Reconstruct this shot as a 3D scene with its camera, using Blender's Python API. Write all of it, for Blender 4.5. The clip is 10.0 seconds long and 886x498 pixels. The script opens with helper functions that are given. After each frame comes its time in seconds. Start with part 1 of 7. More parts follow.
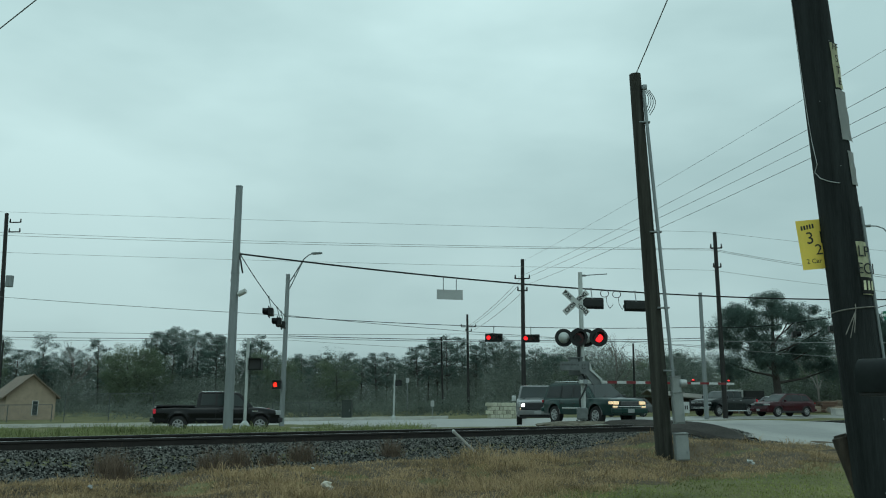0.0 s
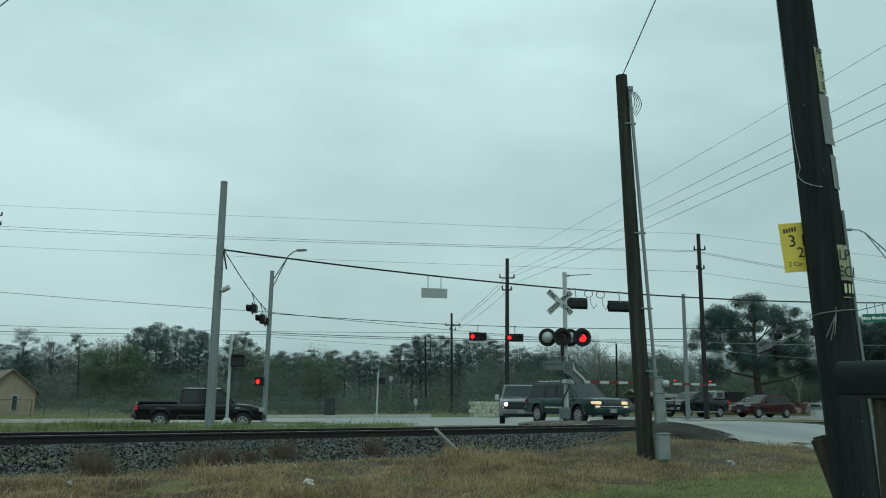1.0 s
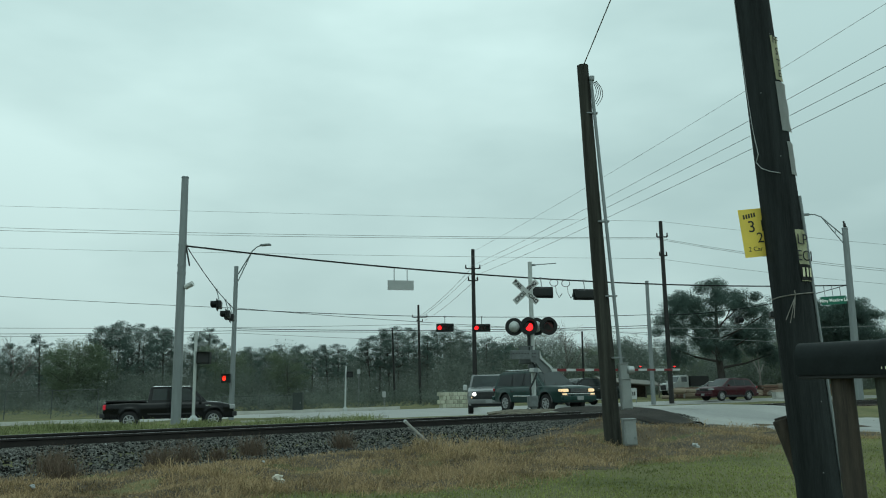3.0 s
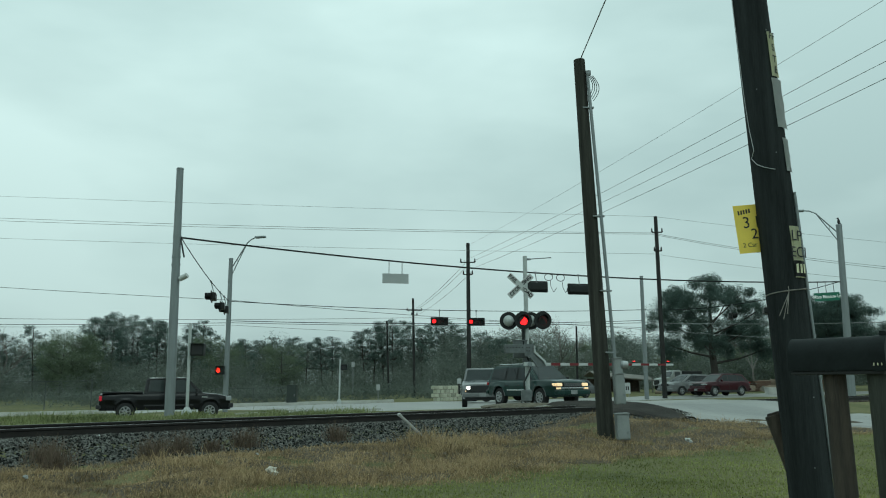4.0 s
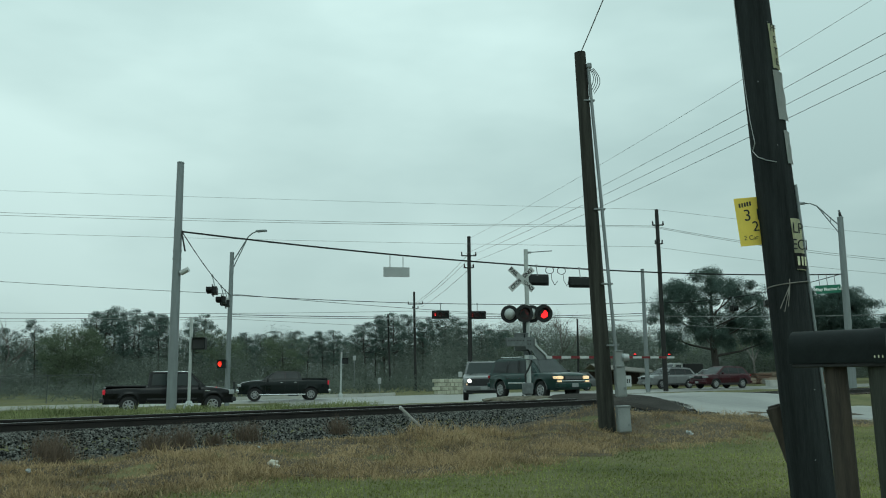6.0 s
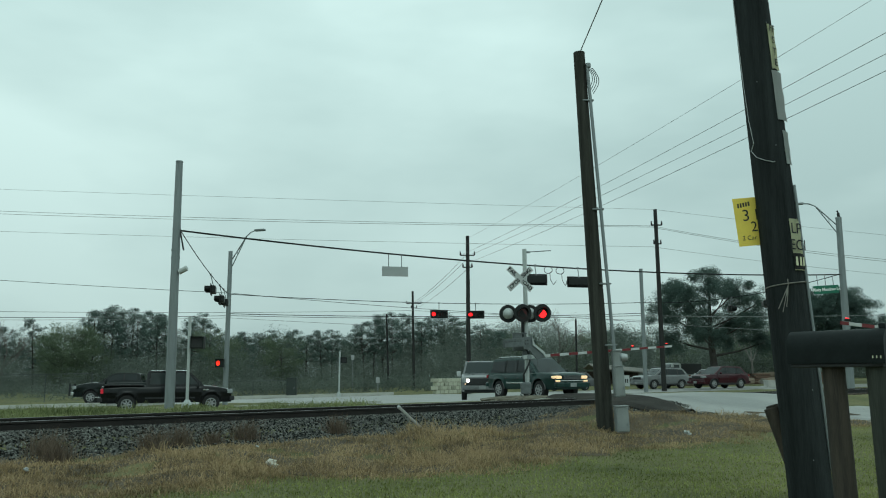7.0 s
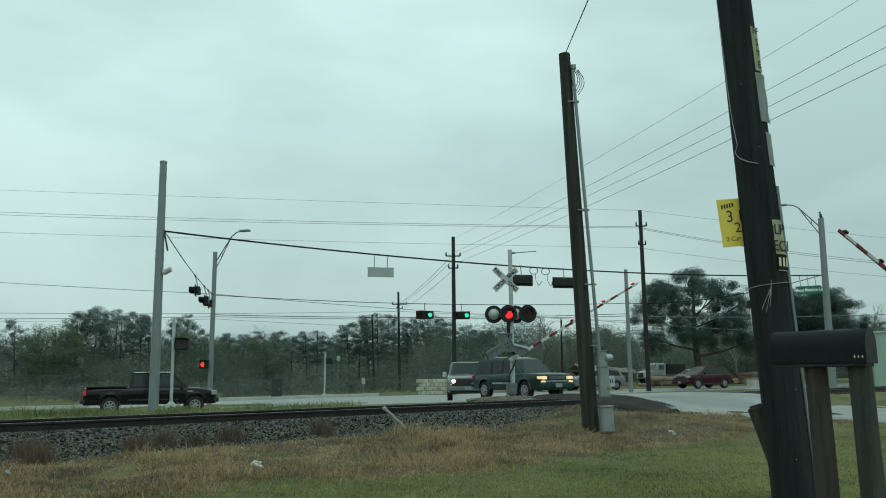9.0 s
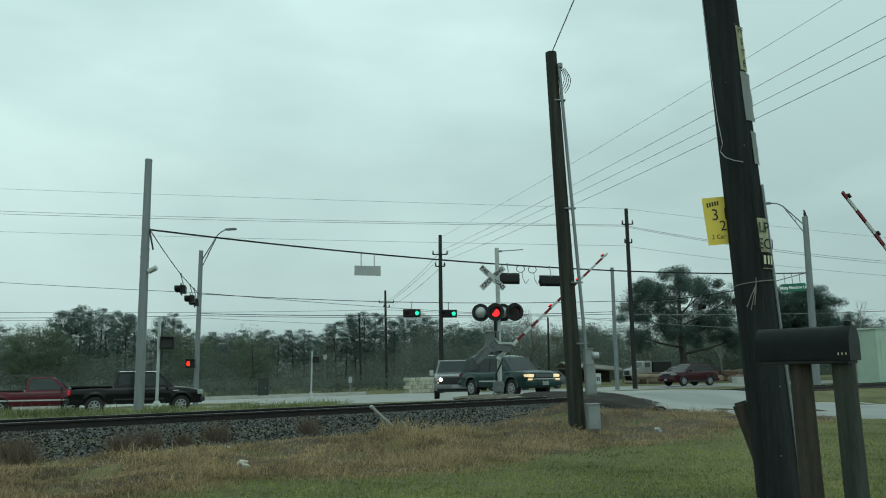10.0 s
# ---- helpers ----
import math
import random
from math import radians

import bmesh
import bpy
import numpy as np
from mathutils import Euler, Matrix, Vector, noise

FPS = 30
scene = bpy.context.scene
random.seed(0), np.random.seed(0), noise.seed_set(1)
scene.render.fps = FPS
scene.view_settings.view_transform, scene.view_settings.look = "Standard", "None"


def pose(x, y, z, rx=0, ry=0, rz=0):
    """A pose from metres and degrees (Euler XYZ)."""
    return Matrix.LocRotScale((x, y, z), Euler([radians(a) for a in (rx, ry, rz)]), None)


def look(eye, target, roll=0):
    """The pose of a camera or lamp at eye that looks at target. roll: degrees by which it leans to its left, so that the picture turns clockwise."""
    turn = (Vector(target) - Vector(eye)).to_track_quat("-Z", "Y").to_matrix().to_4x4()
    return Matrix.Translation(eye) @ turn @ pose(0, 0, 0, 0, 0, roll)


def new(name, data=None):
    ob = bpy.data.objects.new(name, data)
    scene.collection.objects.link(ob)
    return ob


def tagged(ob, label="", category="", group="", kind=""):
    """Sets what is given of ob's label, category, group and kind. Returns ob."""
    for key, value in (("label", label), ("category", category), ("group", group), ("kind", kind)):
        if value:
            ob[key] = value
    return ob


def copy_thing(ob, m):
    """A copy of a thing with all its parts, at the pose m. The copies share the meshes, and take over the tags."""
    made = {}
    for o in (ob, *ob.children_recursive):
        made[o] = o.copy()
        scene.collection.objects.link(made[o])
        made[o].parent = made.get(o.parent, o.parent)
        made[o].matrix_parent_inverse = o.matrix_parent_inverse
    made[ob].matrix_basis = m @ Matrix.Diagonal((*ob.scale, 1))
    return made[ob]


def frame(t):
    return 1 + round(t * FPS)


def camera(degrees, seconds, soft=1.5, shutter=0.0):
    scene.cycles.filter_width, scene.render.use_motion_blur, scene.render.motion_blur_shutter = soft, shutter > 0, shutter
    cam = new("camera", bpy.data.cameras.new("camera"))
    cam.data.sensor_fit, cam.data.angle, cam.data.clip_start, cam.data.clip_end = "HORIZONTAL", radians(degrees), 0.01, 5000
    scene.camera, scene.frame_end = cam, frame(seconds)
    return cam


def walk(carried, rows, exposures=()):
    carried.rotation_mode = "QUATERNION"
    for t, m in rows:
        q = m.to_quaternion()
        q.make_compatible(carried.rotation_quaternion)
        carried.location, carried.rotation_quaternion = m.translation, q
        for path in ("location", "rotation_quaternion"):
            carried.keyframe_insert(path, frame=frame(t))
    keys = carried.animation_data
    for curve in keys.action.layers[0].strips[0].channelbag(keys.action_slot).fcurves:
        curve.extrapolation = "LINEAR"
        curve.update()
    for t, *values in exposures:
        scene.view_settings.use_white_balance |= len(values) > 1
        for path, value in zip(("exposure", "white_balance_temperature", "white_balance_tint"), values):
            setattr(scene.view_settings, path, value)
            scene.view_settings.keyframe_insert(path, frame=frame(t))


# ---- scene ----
cam = camera(58.0, 10.0, soft=1.05)
PATH = [
    (0, pose(0, 0, 1.4, 100.779, -0.325, 3.727)),
    (0.5, pose(0, 0, 1.4, 100.545, -0.423, 3.760)),
    (1, pose(0, 0, 1.4, 100.686, -0.807, 2.548)),
    (1.5, pose(0, 0, 1.4, 100.169, -0.492, 1.335)),
    (2, pose(0, 0, 1.4, 100.047, 0.130, 0.911)),
    (3.5, pose(0, 0, 1.4, 100.100, 0.689, 0.112)),
    (4, pose(0, 0, 1.4, 99.625, 0.349, -0.101)),
    (4.5, pose(0, 0, 1.4, 99.361, 0.353, -0.064)),
    (5, pose(0, 0, 1.4, 99.268, 0.480, -0.095)),
    (5.5, pose(0, 0, 1.4, 99.200, 0.500, 0.000)),
    (7, pose(0, 0, 1.4, 99.117, 0.367, -0.130)),
    (7.5, pose(0, 0, 1.4, 99.190, 0.388, -0.269)),
    (8, pose(0, 0, 1.4, 99.308, 0.370, -0.466)),
    (8.5, pose(0, 0, 1.4, 99.323, 0.386, -0.744)),
    (9, pose(0, 0, 1.4, 99.164, 0.519, -1.142)),
    (9.5, pose(0, 0, 1.4, 98.946, 0.814, -1.550)),
    (10, pose(0, 0, 1.4, 99.034, 0.720, -2.057)),
]
walk(cam, PATH, [(0, -0.12, 6250, 10), (1, -0.09, 6250, 10), (2, -0.05, 6350, 10), (3.5, 0.02, 6450, 10), (10, 0.03, 6500, 10)])

# ---- world, sun, exposure ----
world = bpy.data.worlds.new("overcast_sky")
scene.world = world
world.use_nodes = True
wn, wl = world.node_tree.nodes, world.node_tree.links
wn.clear()
w_out = wn.new("ShaderNodeOutputWorld")
w_sky = wn.new("ShaderNodeTexSky")
w_sky.sky_type, w_sky.sun_disc = "NISHITA", False
w_sky.sun_elevation, w_sky.sun_rotation = radians(48), radians(25)
w_bg = wn.new("ShaderNodeBackground")
w_bg.inputs["Strength"].default_value = 0.05
wl.new(w_sky.outputs[0], w_bg.inputs["Color"])
w_co = wn.new("ShaderNodeTexCoord")
w_map = wn.new("ShaderNodeMapping")
w_map.inputs["Scale"].default_value = (1.0, 1.0, 2.6)
w_map.inputs["Location"].default_value = (0.35, 0.1, 0.2)
wl.new(w_co.outputs["Generated"], w_map.inputs["Vector"])
w_noise = wn.new("ShaderNodeTexNoise")
w_noise.inputs["Scale"].default_value = 1.7
w_noise.inputs["Detail"].default_value = 5.0
w_noise.inputs["Roughness"].default_value = 0.48
wl.new(w_map.outputs[0], w_noise.inputs["Vector"])
w_ramp = wn.new("ShaderNodeValToRGB")
w_ramp.color_ramp.elements[0].position, w_ramp.color_ramp.elements[0].color = 0.35, (0.375, 0.53, 0.515, 1)
w_ramp.color_ramp.elements[1].position, w_ramp.color_ramp.elements[1].color = 0.65, (0.565, 0.76, 0.73, 1)
wl.new(w_noise.outputs["Fac"], w_ramp.inputs[0])
w_cloud = wn.new("ShaderNodeBackground")
w_cloud.inputs["Strength"].default_value = 1.30
w_sep = wn.new("ShaderNodeSeparateXYZ")
wl.new(w_co.outputs["Generated"], w_sep.inputs[0])
w_rise = wn.new("ShaderNodeMapRange")
w_rise.inputs["From Min"].default_value, w_rise.inputs["From Max"].default_value = 0.02, 0.40
w_rise.inputs["To Min"].default_value, w_rise.inputs["To Max"].default_value = 0.66, 1.0
wl.new(w_sep.outputs["Z"], w_rise.inputs["Value"])
w_dim = wn.new("ShaderNodeVectorMath")
w_dim.operation = "SCALE"
wl.new(w_ramp.outputs[0], w_dim.inputs[0])
wl.new(w_rise.outputs[0], w_dim.inputs["Scale"])
wl.new(w_dim.outputs[0], w_cloud.inputs["Color"])
w_mix = wn.new("ShaderNodeMixShader")
w_mix.inputs[0].default_value = 0.97
wl.new(w_bg.outputs[0], w_mix.inputs[1])
wl.new(w_cloud.outputs[0], w_mix.inputs[2])
wl.new(w_mix.outputs[0], w_out.inputs[0])

sun = new("sun", bpy.data.lights.new("sun", "SUN"))
sun.data.energy, sun.data.angle, sun.data.color = 0.5, radians(40), (0.80, 1.0, 0.94)
sun.matrix_basis = look((10, -30, 40), (0, 0, 0))
scene.view_settings.exposure = 0.0


# ---- materials ----
def mat(name, color, rough=0.6, metal=0.0, vary=0.25, scale=6.0, fine=60.0, bump=0.15, dist=0.004, spec=0.4, tint=None, island=0.0, obj=0.0, emit=0.0, coat=0.0, streak=None, thin=0.0):
    """A surface with large stains, fine grain and relief, in metres."""
    m = bpy.data.materials.new(name)
    m.use_nodes = True
    nt, nd, ln = m.node_tree, m.node_tree.nodes, m.node_tree.links
    b = nd["Principled BSDF"]
    b.inputs["Roughness"].default_value, b.inputs["Metallic"].default_value = rough, metal
    b.inputs["Specular IOR Level"].default_value = spec
    b.inputs["Coat Weight"].default_value = coat
    b.inputs["Coat Roughness"].default_value = 0.06
    co = nd.new("ShaderNodeTexCoord")
    mp = nd.new("ShaderNodeMapping")
    mp.inputs["Scale"].default_value = streak or (1, 1, 1)
    ln.new(co.outputs["Object"], mp.inputs["Vector"])
    big, small = nd.new("ShaderNodeTexNoise"), nd.new("ShaderNodeTexNoise")
    big.inputs["Scale"].default_value, big.inputs["Detail"].default_value = scale, 6
    small.inputs["Scale"].default_value, small.inputs["Detail"].default_value = fine, 3
    ln.new(mp.outputs[0], big.inputs["Vector"])
    ln.new(mp.outputs[0], small.inputs["Vector"])
    add = nd.new("ShaderNodeMath")
    add.operation = "MULTIPLY_ADD"
    ln.new(small.outputs["Fac"], add.inputs[0])
    add.inputs[1].default_value = 0.45
    ln.new(big.outputs["Fac"], add.inputs[2])
    fac = add.outputs[0]
    for amount, socket in ((island, "island"), (obj, "obj")):
        if amount:
            src = nd.new("ShaderNodeNewGeometry").outputs["Random Per Island"] if socket == "island" else nd.new("ShaderNodeObjectInfo").outputs["Random"]
            more = nd.new("ShaderNodeMath")
            more.operation = "MULTIPLY_ADD"
            ln.new(src, more.inputs[0])
            more.inputs[1].default_value = amount
            ln.new(fac, more.inputs[2])
            fac = more.outputs[0]
    ramp = nd.new("ShaderNodeValToRGB")
    c2 = tint or tuple(min(1, c * (1 + vary)) for c in color)
    c1 = tuple(c * (1 - vary) for c in color)
    e = ramp.color_ramp.elements
    e[0].position, e[0].color = 0.45, (*c1, 1)
    e[1].position, e[1].color = 1.0 + 0.9 * (island + obj), (*c2, 1)
    if e[1].position > 1.0:
        sc = nd.new("ShaderNodeMath")
        sc.operation = "MULTIPLY"
        sc.inputs[1].default_value = 1.0 / (1.0 + island + obj)
        ln.new(fac, sc.inputs[0])
        fac = sc.outputs[0]
        e[0].position, e[1].position = 0.25, 0.95
    ln.new(fac, ramp.inputs[0])
    ln.new(ramp.outputs[0], b.inputs["Base Color"])
    rr = nd.new("ShaderNodeMapRange")
    rr.inputs["To Min"].default_value, rr.inputs["To Max"].default_value = max(0.02, rough - 0.12), min(1, rough + 0.12)
    ln.new(big.outputs["Fac"], rr.inputs["Value"])
    ln.new(rr.outputs[0], b.inputs["Roughness"])
    if bump:
        bp = nd.new("ShaderNodeBump")
        bp.inputs["Strength"].default_value, bp.inputs["Distance"].default_value = bump, dist
        ln.new(small.outputs["Fac"], bp.inputs["Height"])
        ln.new(bp.outputs[0], b.inputs["Normal"])
    if thin:   # light that passes through leaves and blades
        tr, mx = nd.new("ShaderNodeBsdfTranslucent"), nd.new("ShaderNodeMixShader")
        ln.new(ramp.outputs[0], tr.inputs["Color"])
        mx.inputs[0].default_value = thin
        ln.new(b.outputs[0], mx.inputs[1])
        ln.new(tr.outputs[0], mx.inputs[2])
        ln.new(mx.outputs[0], nd["Material Output"].inputs["Surface"])
    if emit:
        b.inputs["Emission Color"].default_value = (*color, 1)
        b.inputs["Emission Strength"].default_value = emit
    return m


def glass(name, color, rough=0.04):
    m = bpy.data.materials.new(name)
    m.use_nodes = True
    b = m.node_tree.nodes["Principled BSDF"]
    b.inputs["Base Color"].default_value = (*color, 1)
    b.inputs["Roughness"].default_value, b.inputs["Specular IOR Level"].default_value = rough, 0.45
    b.inputs["Coat Weight"].default_value, b.inputs["Coat Roughness"].default_value = 0.25, 0.03
    return m


M_FIELD = mat("verge_turf", (0.10, 0.122, 0.05), 0.95, vary=0.4, scale=0.35, fine=9, bump=0.8, dist=0.05, tint=(0.19, 0.175, 0.09), spec=0.1)
M_ASPH = mat("wet_asphalt", (0.205, 0.203, 0.188), 0.40, vary=0.5, scale=0.45, fine=90, bump=0.3, dist=0.004, spec=0.5)
M_APRON = mat("dark_patch_asphalt", (0.038, 0.035, 0.031), 0.9, vary=0.5, scale=1.2, fine=30, bump=0.9, dist=0.02, spec=0.1)
M_CONC = mat("pale_concrete", (0.42, 0.42, 0.39), 0.8, vary=0.2, scale=1.5, fine=60, bump=0.25)
M_YELLOWLINE = mat("yellow_road_paint", (0.55, 0.38, 0.06), 0.6, vary=0.3, scale=3)
# near-black bed and dark stone tones paint the shade between stones
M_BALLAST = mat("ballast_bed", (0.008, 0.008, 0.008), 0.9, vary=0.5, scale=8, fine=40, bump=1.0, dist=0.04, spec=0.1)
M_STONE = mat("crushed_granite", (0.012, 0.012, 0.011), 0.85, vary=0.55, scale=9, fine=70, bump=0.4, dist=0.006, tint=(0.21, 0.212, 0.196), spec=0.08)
def by_cell(m, scale, lo, hi):
    """Each piece takes its own tone: cells of about one piece drive the ramp, its dark end painting shaded gaps."""
    nt = m.node_tree
    ramp = [n for n in nt.nodes if n.type == "VALTORGB"][0]
    co, vo, se = nt.nodes.new("ShaderNodeTexCoord"), nt.nodes.new("ShaderNodeTexVoronoi"), nt.nodes.new("ShaderNodeSeparateColor")
    vo.inputs["Scale"].default_value = scale
    nt.links.new(co.outputs["Object"], vo.inputs["Vector"])
    nt.links.new(vo.outputs["Color"], se.inputs[0])
    nt.links.new(se.outputs[0], ramp.inputs[0])
    ramp.color_ramp.elements[0].position, ramp.color_ramp.elements[1].position = lo, hi


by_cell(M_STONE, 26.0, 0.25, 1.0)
M_RAIL = mat("rusty_rail_steel", (0.024, 0.021, 0.019), 0.65, metal=0.4, vary=0.4, scale=3, fine=80, bump=0.3)
M_RAILTOP = mat("worn_rail_head", (0.30, 0.30, 0.30), 0.3, metal=0.9, vary=0.2, scale=4)
M_TIE = mat("creosoted_tie", (0.06, 0.045, 0.035), 0.9, vary=0.4, scale=4, fine=50, bump=0.6)
M_OLDWOOD = mat("weathered_grey_wood", (0.2, 0.19, 0.17), 0.85, vary=0.35, scale=3, fine=30, bump=0.5, streak=(8, 8, 0.8))
M_POLE = mat("creosote_pole", (0.019, 0.023, 0.0235), 0.85, vary=0.45, scale=2.2, fine=22, bump=0.7, dist=0.008, streak=(6, 6, 0.35), tint=(0.037, 0.043, 0.0435), spec=0.1)
M_POLE2 = mat("brown_utility_pole", (0.031, 0.031, 0.026), 0.85, vary=0.4, scale=2.0, fine=22, bump=0.7, dist=0.008, streak=(6, 6, 0.3), tint=(0.066, 0.067, 0.058), spec=0.1)
M_POLEFAR = mat("dark_far_pole", (0.022, 0.022, 0.021), 0.85, vary=0.3, scale=2, fine=20)
M_GALV = mat("galvanised_steel", (0.21, 0.235, 0.24), 0.55, metal=0.35, vary=0.15, scale=2.5, fine=40, bump=0.08, streak=(4, 4, 0.5))
M_ALU = mat("white_painted_mast", (0.40, 0.43, 0.42), 0.5, metal=0.2, vary=0.15, scale=3)
M_CABLE = mat("black_cable", (0.02, 0.022, 0.022), 0.7, vary=0.2, bump=0)
M_WIRE = mat("grey_wire", (0.19, 0.205, 0.205), 0.6, vary=0.2, bump=0)
M_BLACK = mat("black_housing", (0.015, 0.0175, 0.017), 0.5, vary=0.3, scale=4, spec=0.25)
M_TRIMBLACK = mat("black_plastic", (0.02, 0.021, 0.022), 0.6, vary=0.2, scale=8)
M_WHITE = mat("white_sheeting", (0.44, 0.46, 0.45), 0.55, vary=0.1, scale=3)
M_REDSTRIPE = mat("red_sheeting", (0.15, 0.014, 0.017), 0.5, vary=0.2, scale=4)
M_LETTER = mat("black_lettering", (0.02, 0.02, 0.02), 0.6, vary=0.1)
M_SIGNWHITE = mat("reflective_white_letters", (0.80, 0.82, 0.80), 0.5, vary=0.05, bump=0)
M_GREENSIGN = mat("green_sign_sheeting", (0.008, 0.14, 0.085), 0.45, vary=0.12, scale=3)
M_YELLOWCARD = mat("yellow_card", (0.80, 0.60, 0.10), 0.7, vary=0.08, scale=5)
M_CARD = mat("weathered_card", (0.62, 0.62, 0.42), 0.75, vary=0.2, scale=8)
M_SIGNBACK = mat("bare_aluminium", (0.36, 0.38, 0.38), 0.5, metal=0.4, vary=0.1, scale=3)
M_RED = mat("red_signal_glow", (1.0, 0.012, 0.014), 0.4, vary=0.02, bump=0, emit=2.2)
M_GREEN = mat("green_signal_glow", (0.02, 0.95, 0.5), 0.4, vary=0.02, bump=0, emit=1.1)
M_HAND = mat("orange_hand_glow", (1.0, 0.03, 0.012), 0.4, vary=0.02, bump=0, emit=1.6)
M_LENSOFF = mat("dark_red_lens", (0.05, 0.012, 0.012), 0.25, vary=0.2, bump=0)
M_HEAD = mat("lit_headlamp", (1.0, 0.97, 0.88), 0.3, vary=0.02, bump=0, emit=4.5)
M_AMBER = mat("lit_amber_lamp", (1.0, 0.70, 0.40), 0.3, vary=0.02, bump=0, emit=0.6)
M_TAIL = mat("lit_tail_lamp", (0.36, 0.010, 0.022), 0.3, vary=0.02, bump=0, emit=0.5)
M_REDLENS = mat("red_lamp_lens", (0.30, 0.015, 0.02), 0.2, vary=0.2, bump=0)
M_CLEARLENS = mat("clear_lamp_lens", (0.30, 0.32, 0.32), 0.12, vary=0.15, scale=20, bump=0, coat=0.8)
M_TYRE = mat("tyre_rubber", (0.018, 0.018, 0.018), 0.85, vary=0.3, scale=10)
M_ALLOY = mat("alloy_wheel", (0.34, 0.35, 0.35), 0.3, metal=0.5, vary=0.12, scale=10)
M_CHROME = mat("chrome_trim", (0.6, 0.62, 0.62), 0.15, metal=1.0, vary=0.08, scale=10, bump=0)
M_POST = mat("round_post_wood", (0.026, 0.021, 0.017), 0.85, vary=0.4, scale=2.5, fine=25, bump=0.6, dist=0.006, streak=(6, 6, 0.5), tint=(0.075, 0.06, 0.046))
M_POSTGREY = mat("mossy_grey_post_wood", (0.024, 0.027, 0.022), 0.85, vary=0.4, scale=2.5, fine=25, bump=0.6, dist=0.006, streak=(6, 6, 0.5), tint=(0.062, 0.068, 0.055))
M_MAILBOX = mat("black_mailbox_enamel", (0.010, 0.0135, 0.0135), 0.5, vary=0.35, scale=9, fine=60, bump=0.1, dist=0.002, spec=0.12)
M_CAST = mat("weathered_cast_iron", (0.12, 0.135, 0.135), 0.65, metal=0.2, vary=0.3, scale=6, fine=50, bump=0.2)
M_FENCE = mat("dull_fence_pipe", (0.085, 0.095, 0.095), 0.6, metal=0.3, vary=0.25, scale=3)
M_BOXGREY = mat("grey_enamel", (0.23, 0.25, 0.245), 0.5, vary=0.15, scale=4, fine=40, bump=0.05)
M_GLASS = glass("tinted_car_glass", (0.034, 0.043, 0.044))
# opaque panes: paler base imitates daylight seen through and reflected sky
M_GLASSCAB = glass("paled_cab_glass", (0.045, 0.058, 0.056))
M_GLASSPALE = glass("windscreen_glass", (0.07, 0.09, 0.09))


# ---- mesh helpers ----
def link_mesh(name, bm, material, parent=None, label="", smooth=False):
    me = bpy.data.meshes.new(name)
    bmesh.ops.recalc_face_normals(bm, faces=bm.faces)
    bm.to_mesh(me)
    bm.free()
    me.materials.append(material)
    if smooth:
        for p in me.polygons:
            p.use_smooth = True
        me.set_sharp_from_angle(angle=radians(40))
    ob = new(name, me)
    if parent is not None:
        ob.parent = parent
    if label:
        ob["label"] = label
    return ob


def part(name, bm, material, parent, label="", smooth=False):
    return link_mesh(name, bm, material, parent, label, smooth)


def raw(name, verts, faces, material, parent=None, label=""):
    me = bpy.data.meshes.new(name)
    me.from_pydata([tuple(v) for v in verts], [], [tuple(f) for f in faces])
    me.materials.append(material)
    ob = new(name, me)
    if parent is not None:
        ob.parent = parent
    if label:
        ob["label"] = label
    return ob


def thing(name, m, label, category, group="", kind=""):
    ob = new(name)
    ob.empty_display_size = 0.2
    ob.matrix_basis = m
    return tagged(ob, label, category, group, kind)


def box(bm, c, s, bevel=0.0, rot=None):
    m = Matrix.Translation(c) @ (rot or Matrix()) @ Matrix.Diagonal((*s, 1))
    r = bmesh.ops.create_cube(bm, size=1.0, matrix=m)
    if bevel:
        es = {e for v in r["verts"] for e in v.link_edges}
        bmesh.ops.bevel(bm, geom=list(es), offset=bevel, segments=2, affect="EDGES", profile=0.6)
    return bm


def rod(bm, a, b, r0, r1=None, seg=12, caps=True):
    a, b = Vector(a), Vector(b)
    d = b - a
    q = d.to_track_quat("Z", "Y").to_matrix().to_4x4()
    bmesh.ops.create_cone(bm, cap_ends=caps, segments=seg, radius1=r0, radius2=r0 if r1 is None else r1, depth=d.length,
                          matrix=Matrix.Translation((a + b) / 2) @ q)
    return bm


def B():
    return bmesh.new()


def prism(bm, prof, y0, y1, bevel=0.0, seg=2):
    """A side outline (x, z) drawn through from y0 to y1, with rounded rims."""
    a = [bm.verts.new((x, y0, z)) for x, z in prof]
    b = [bm.verts.new((x, y1, z)) for x, z in prof]
    n = len(prof)
    fa, fb = bm.faces.new(a), bm.faces.new(b[::-1])
    for i in range(n):
        bm.faces.new((a[i], b[i], b[(i + 1) % n], a[(i + 1) % n]))
    if bevel:
        es = list(fa.edges) + list(fb.edges)
        bmesh.ops.bevel(bm, geom=es, offset=bevel, segments=seg, affect="EDGES", profile=0.6)
    return bm


def loft(bm, rings, closed=True):
    """Joins rings of equal length of points."""
    vs = [[bm.verts.new(p) for p in r] for r in rings]
    n = len(vs[0])
    for i in range(len(vs) - 1):
        for j in range(n if closed else n - 1):
            k = (j + 1) % n
            bm.faces.new((vs[i][j], vs[i][k], vs[i + 1][k], vs[i + 1][j]))
    bm.faces.new(vs[0][::-1])
    bm.faces.new(vs[-1])
    return bm


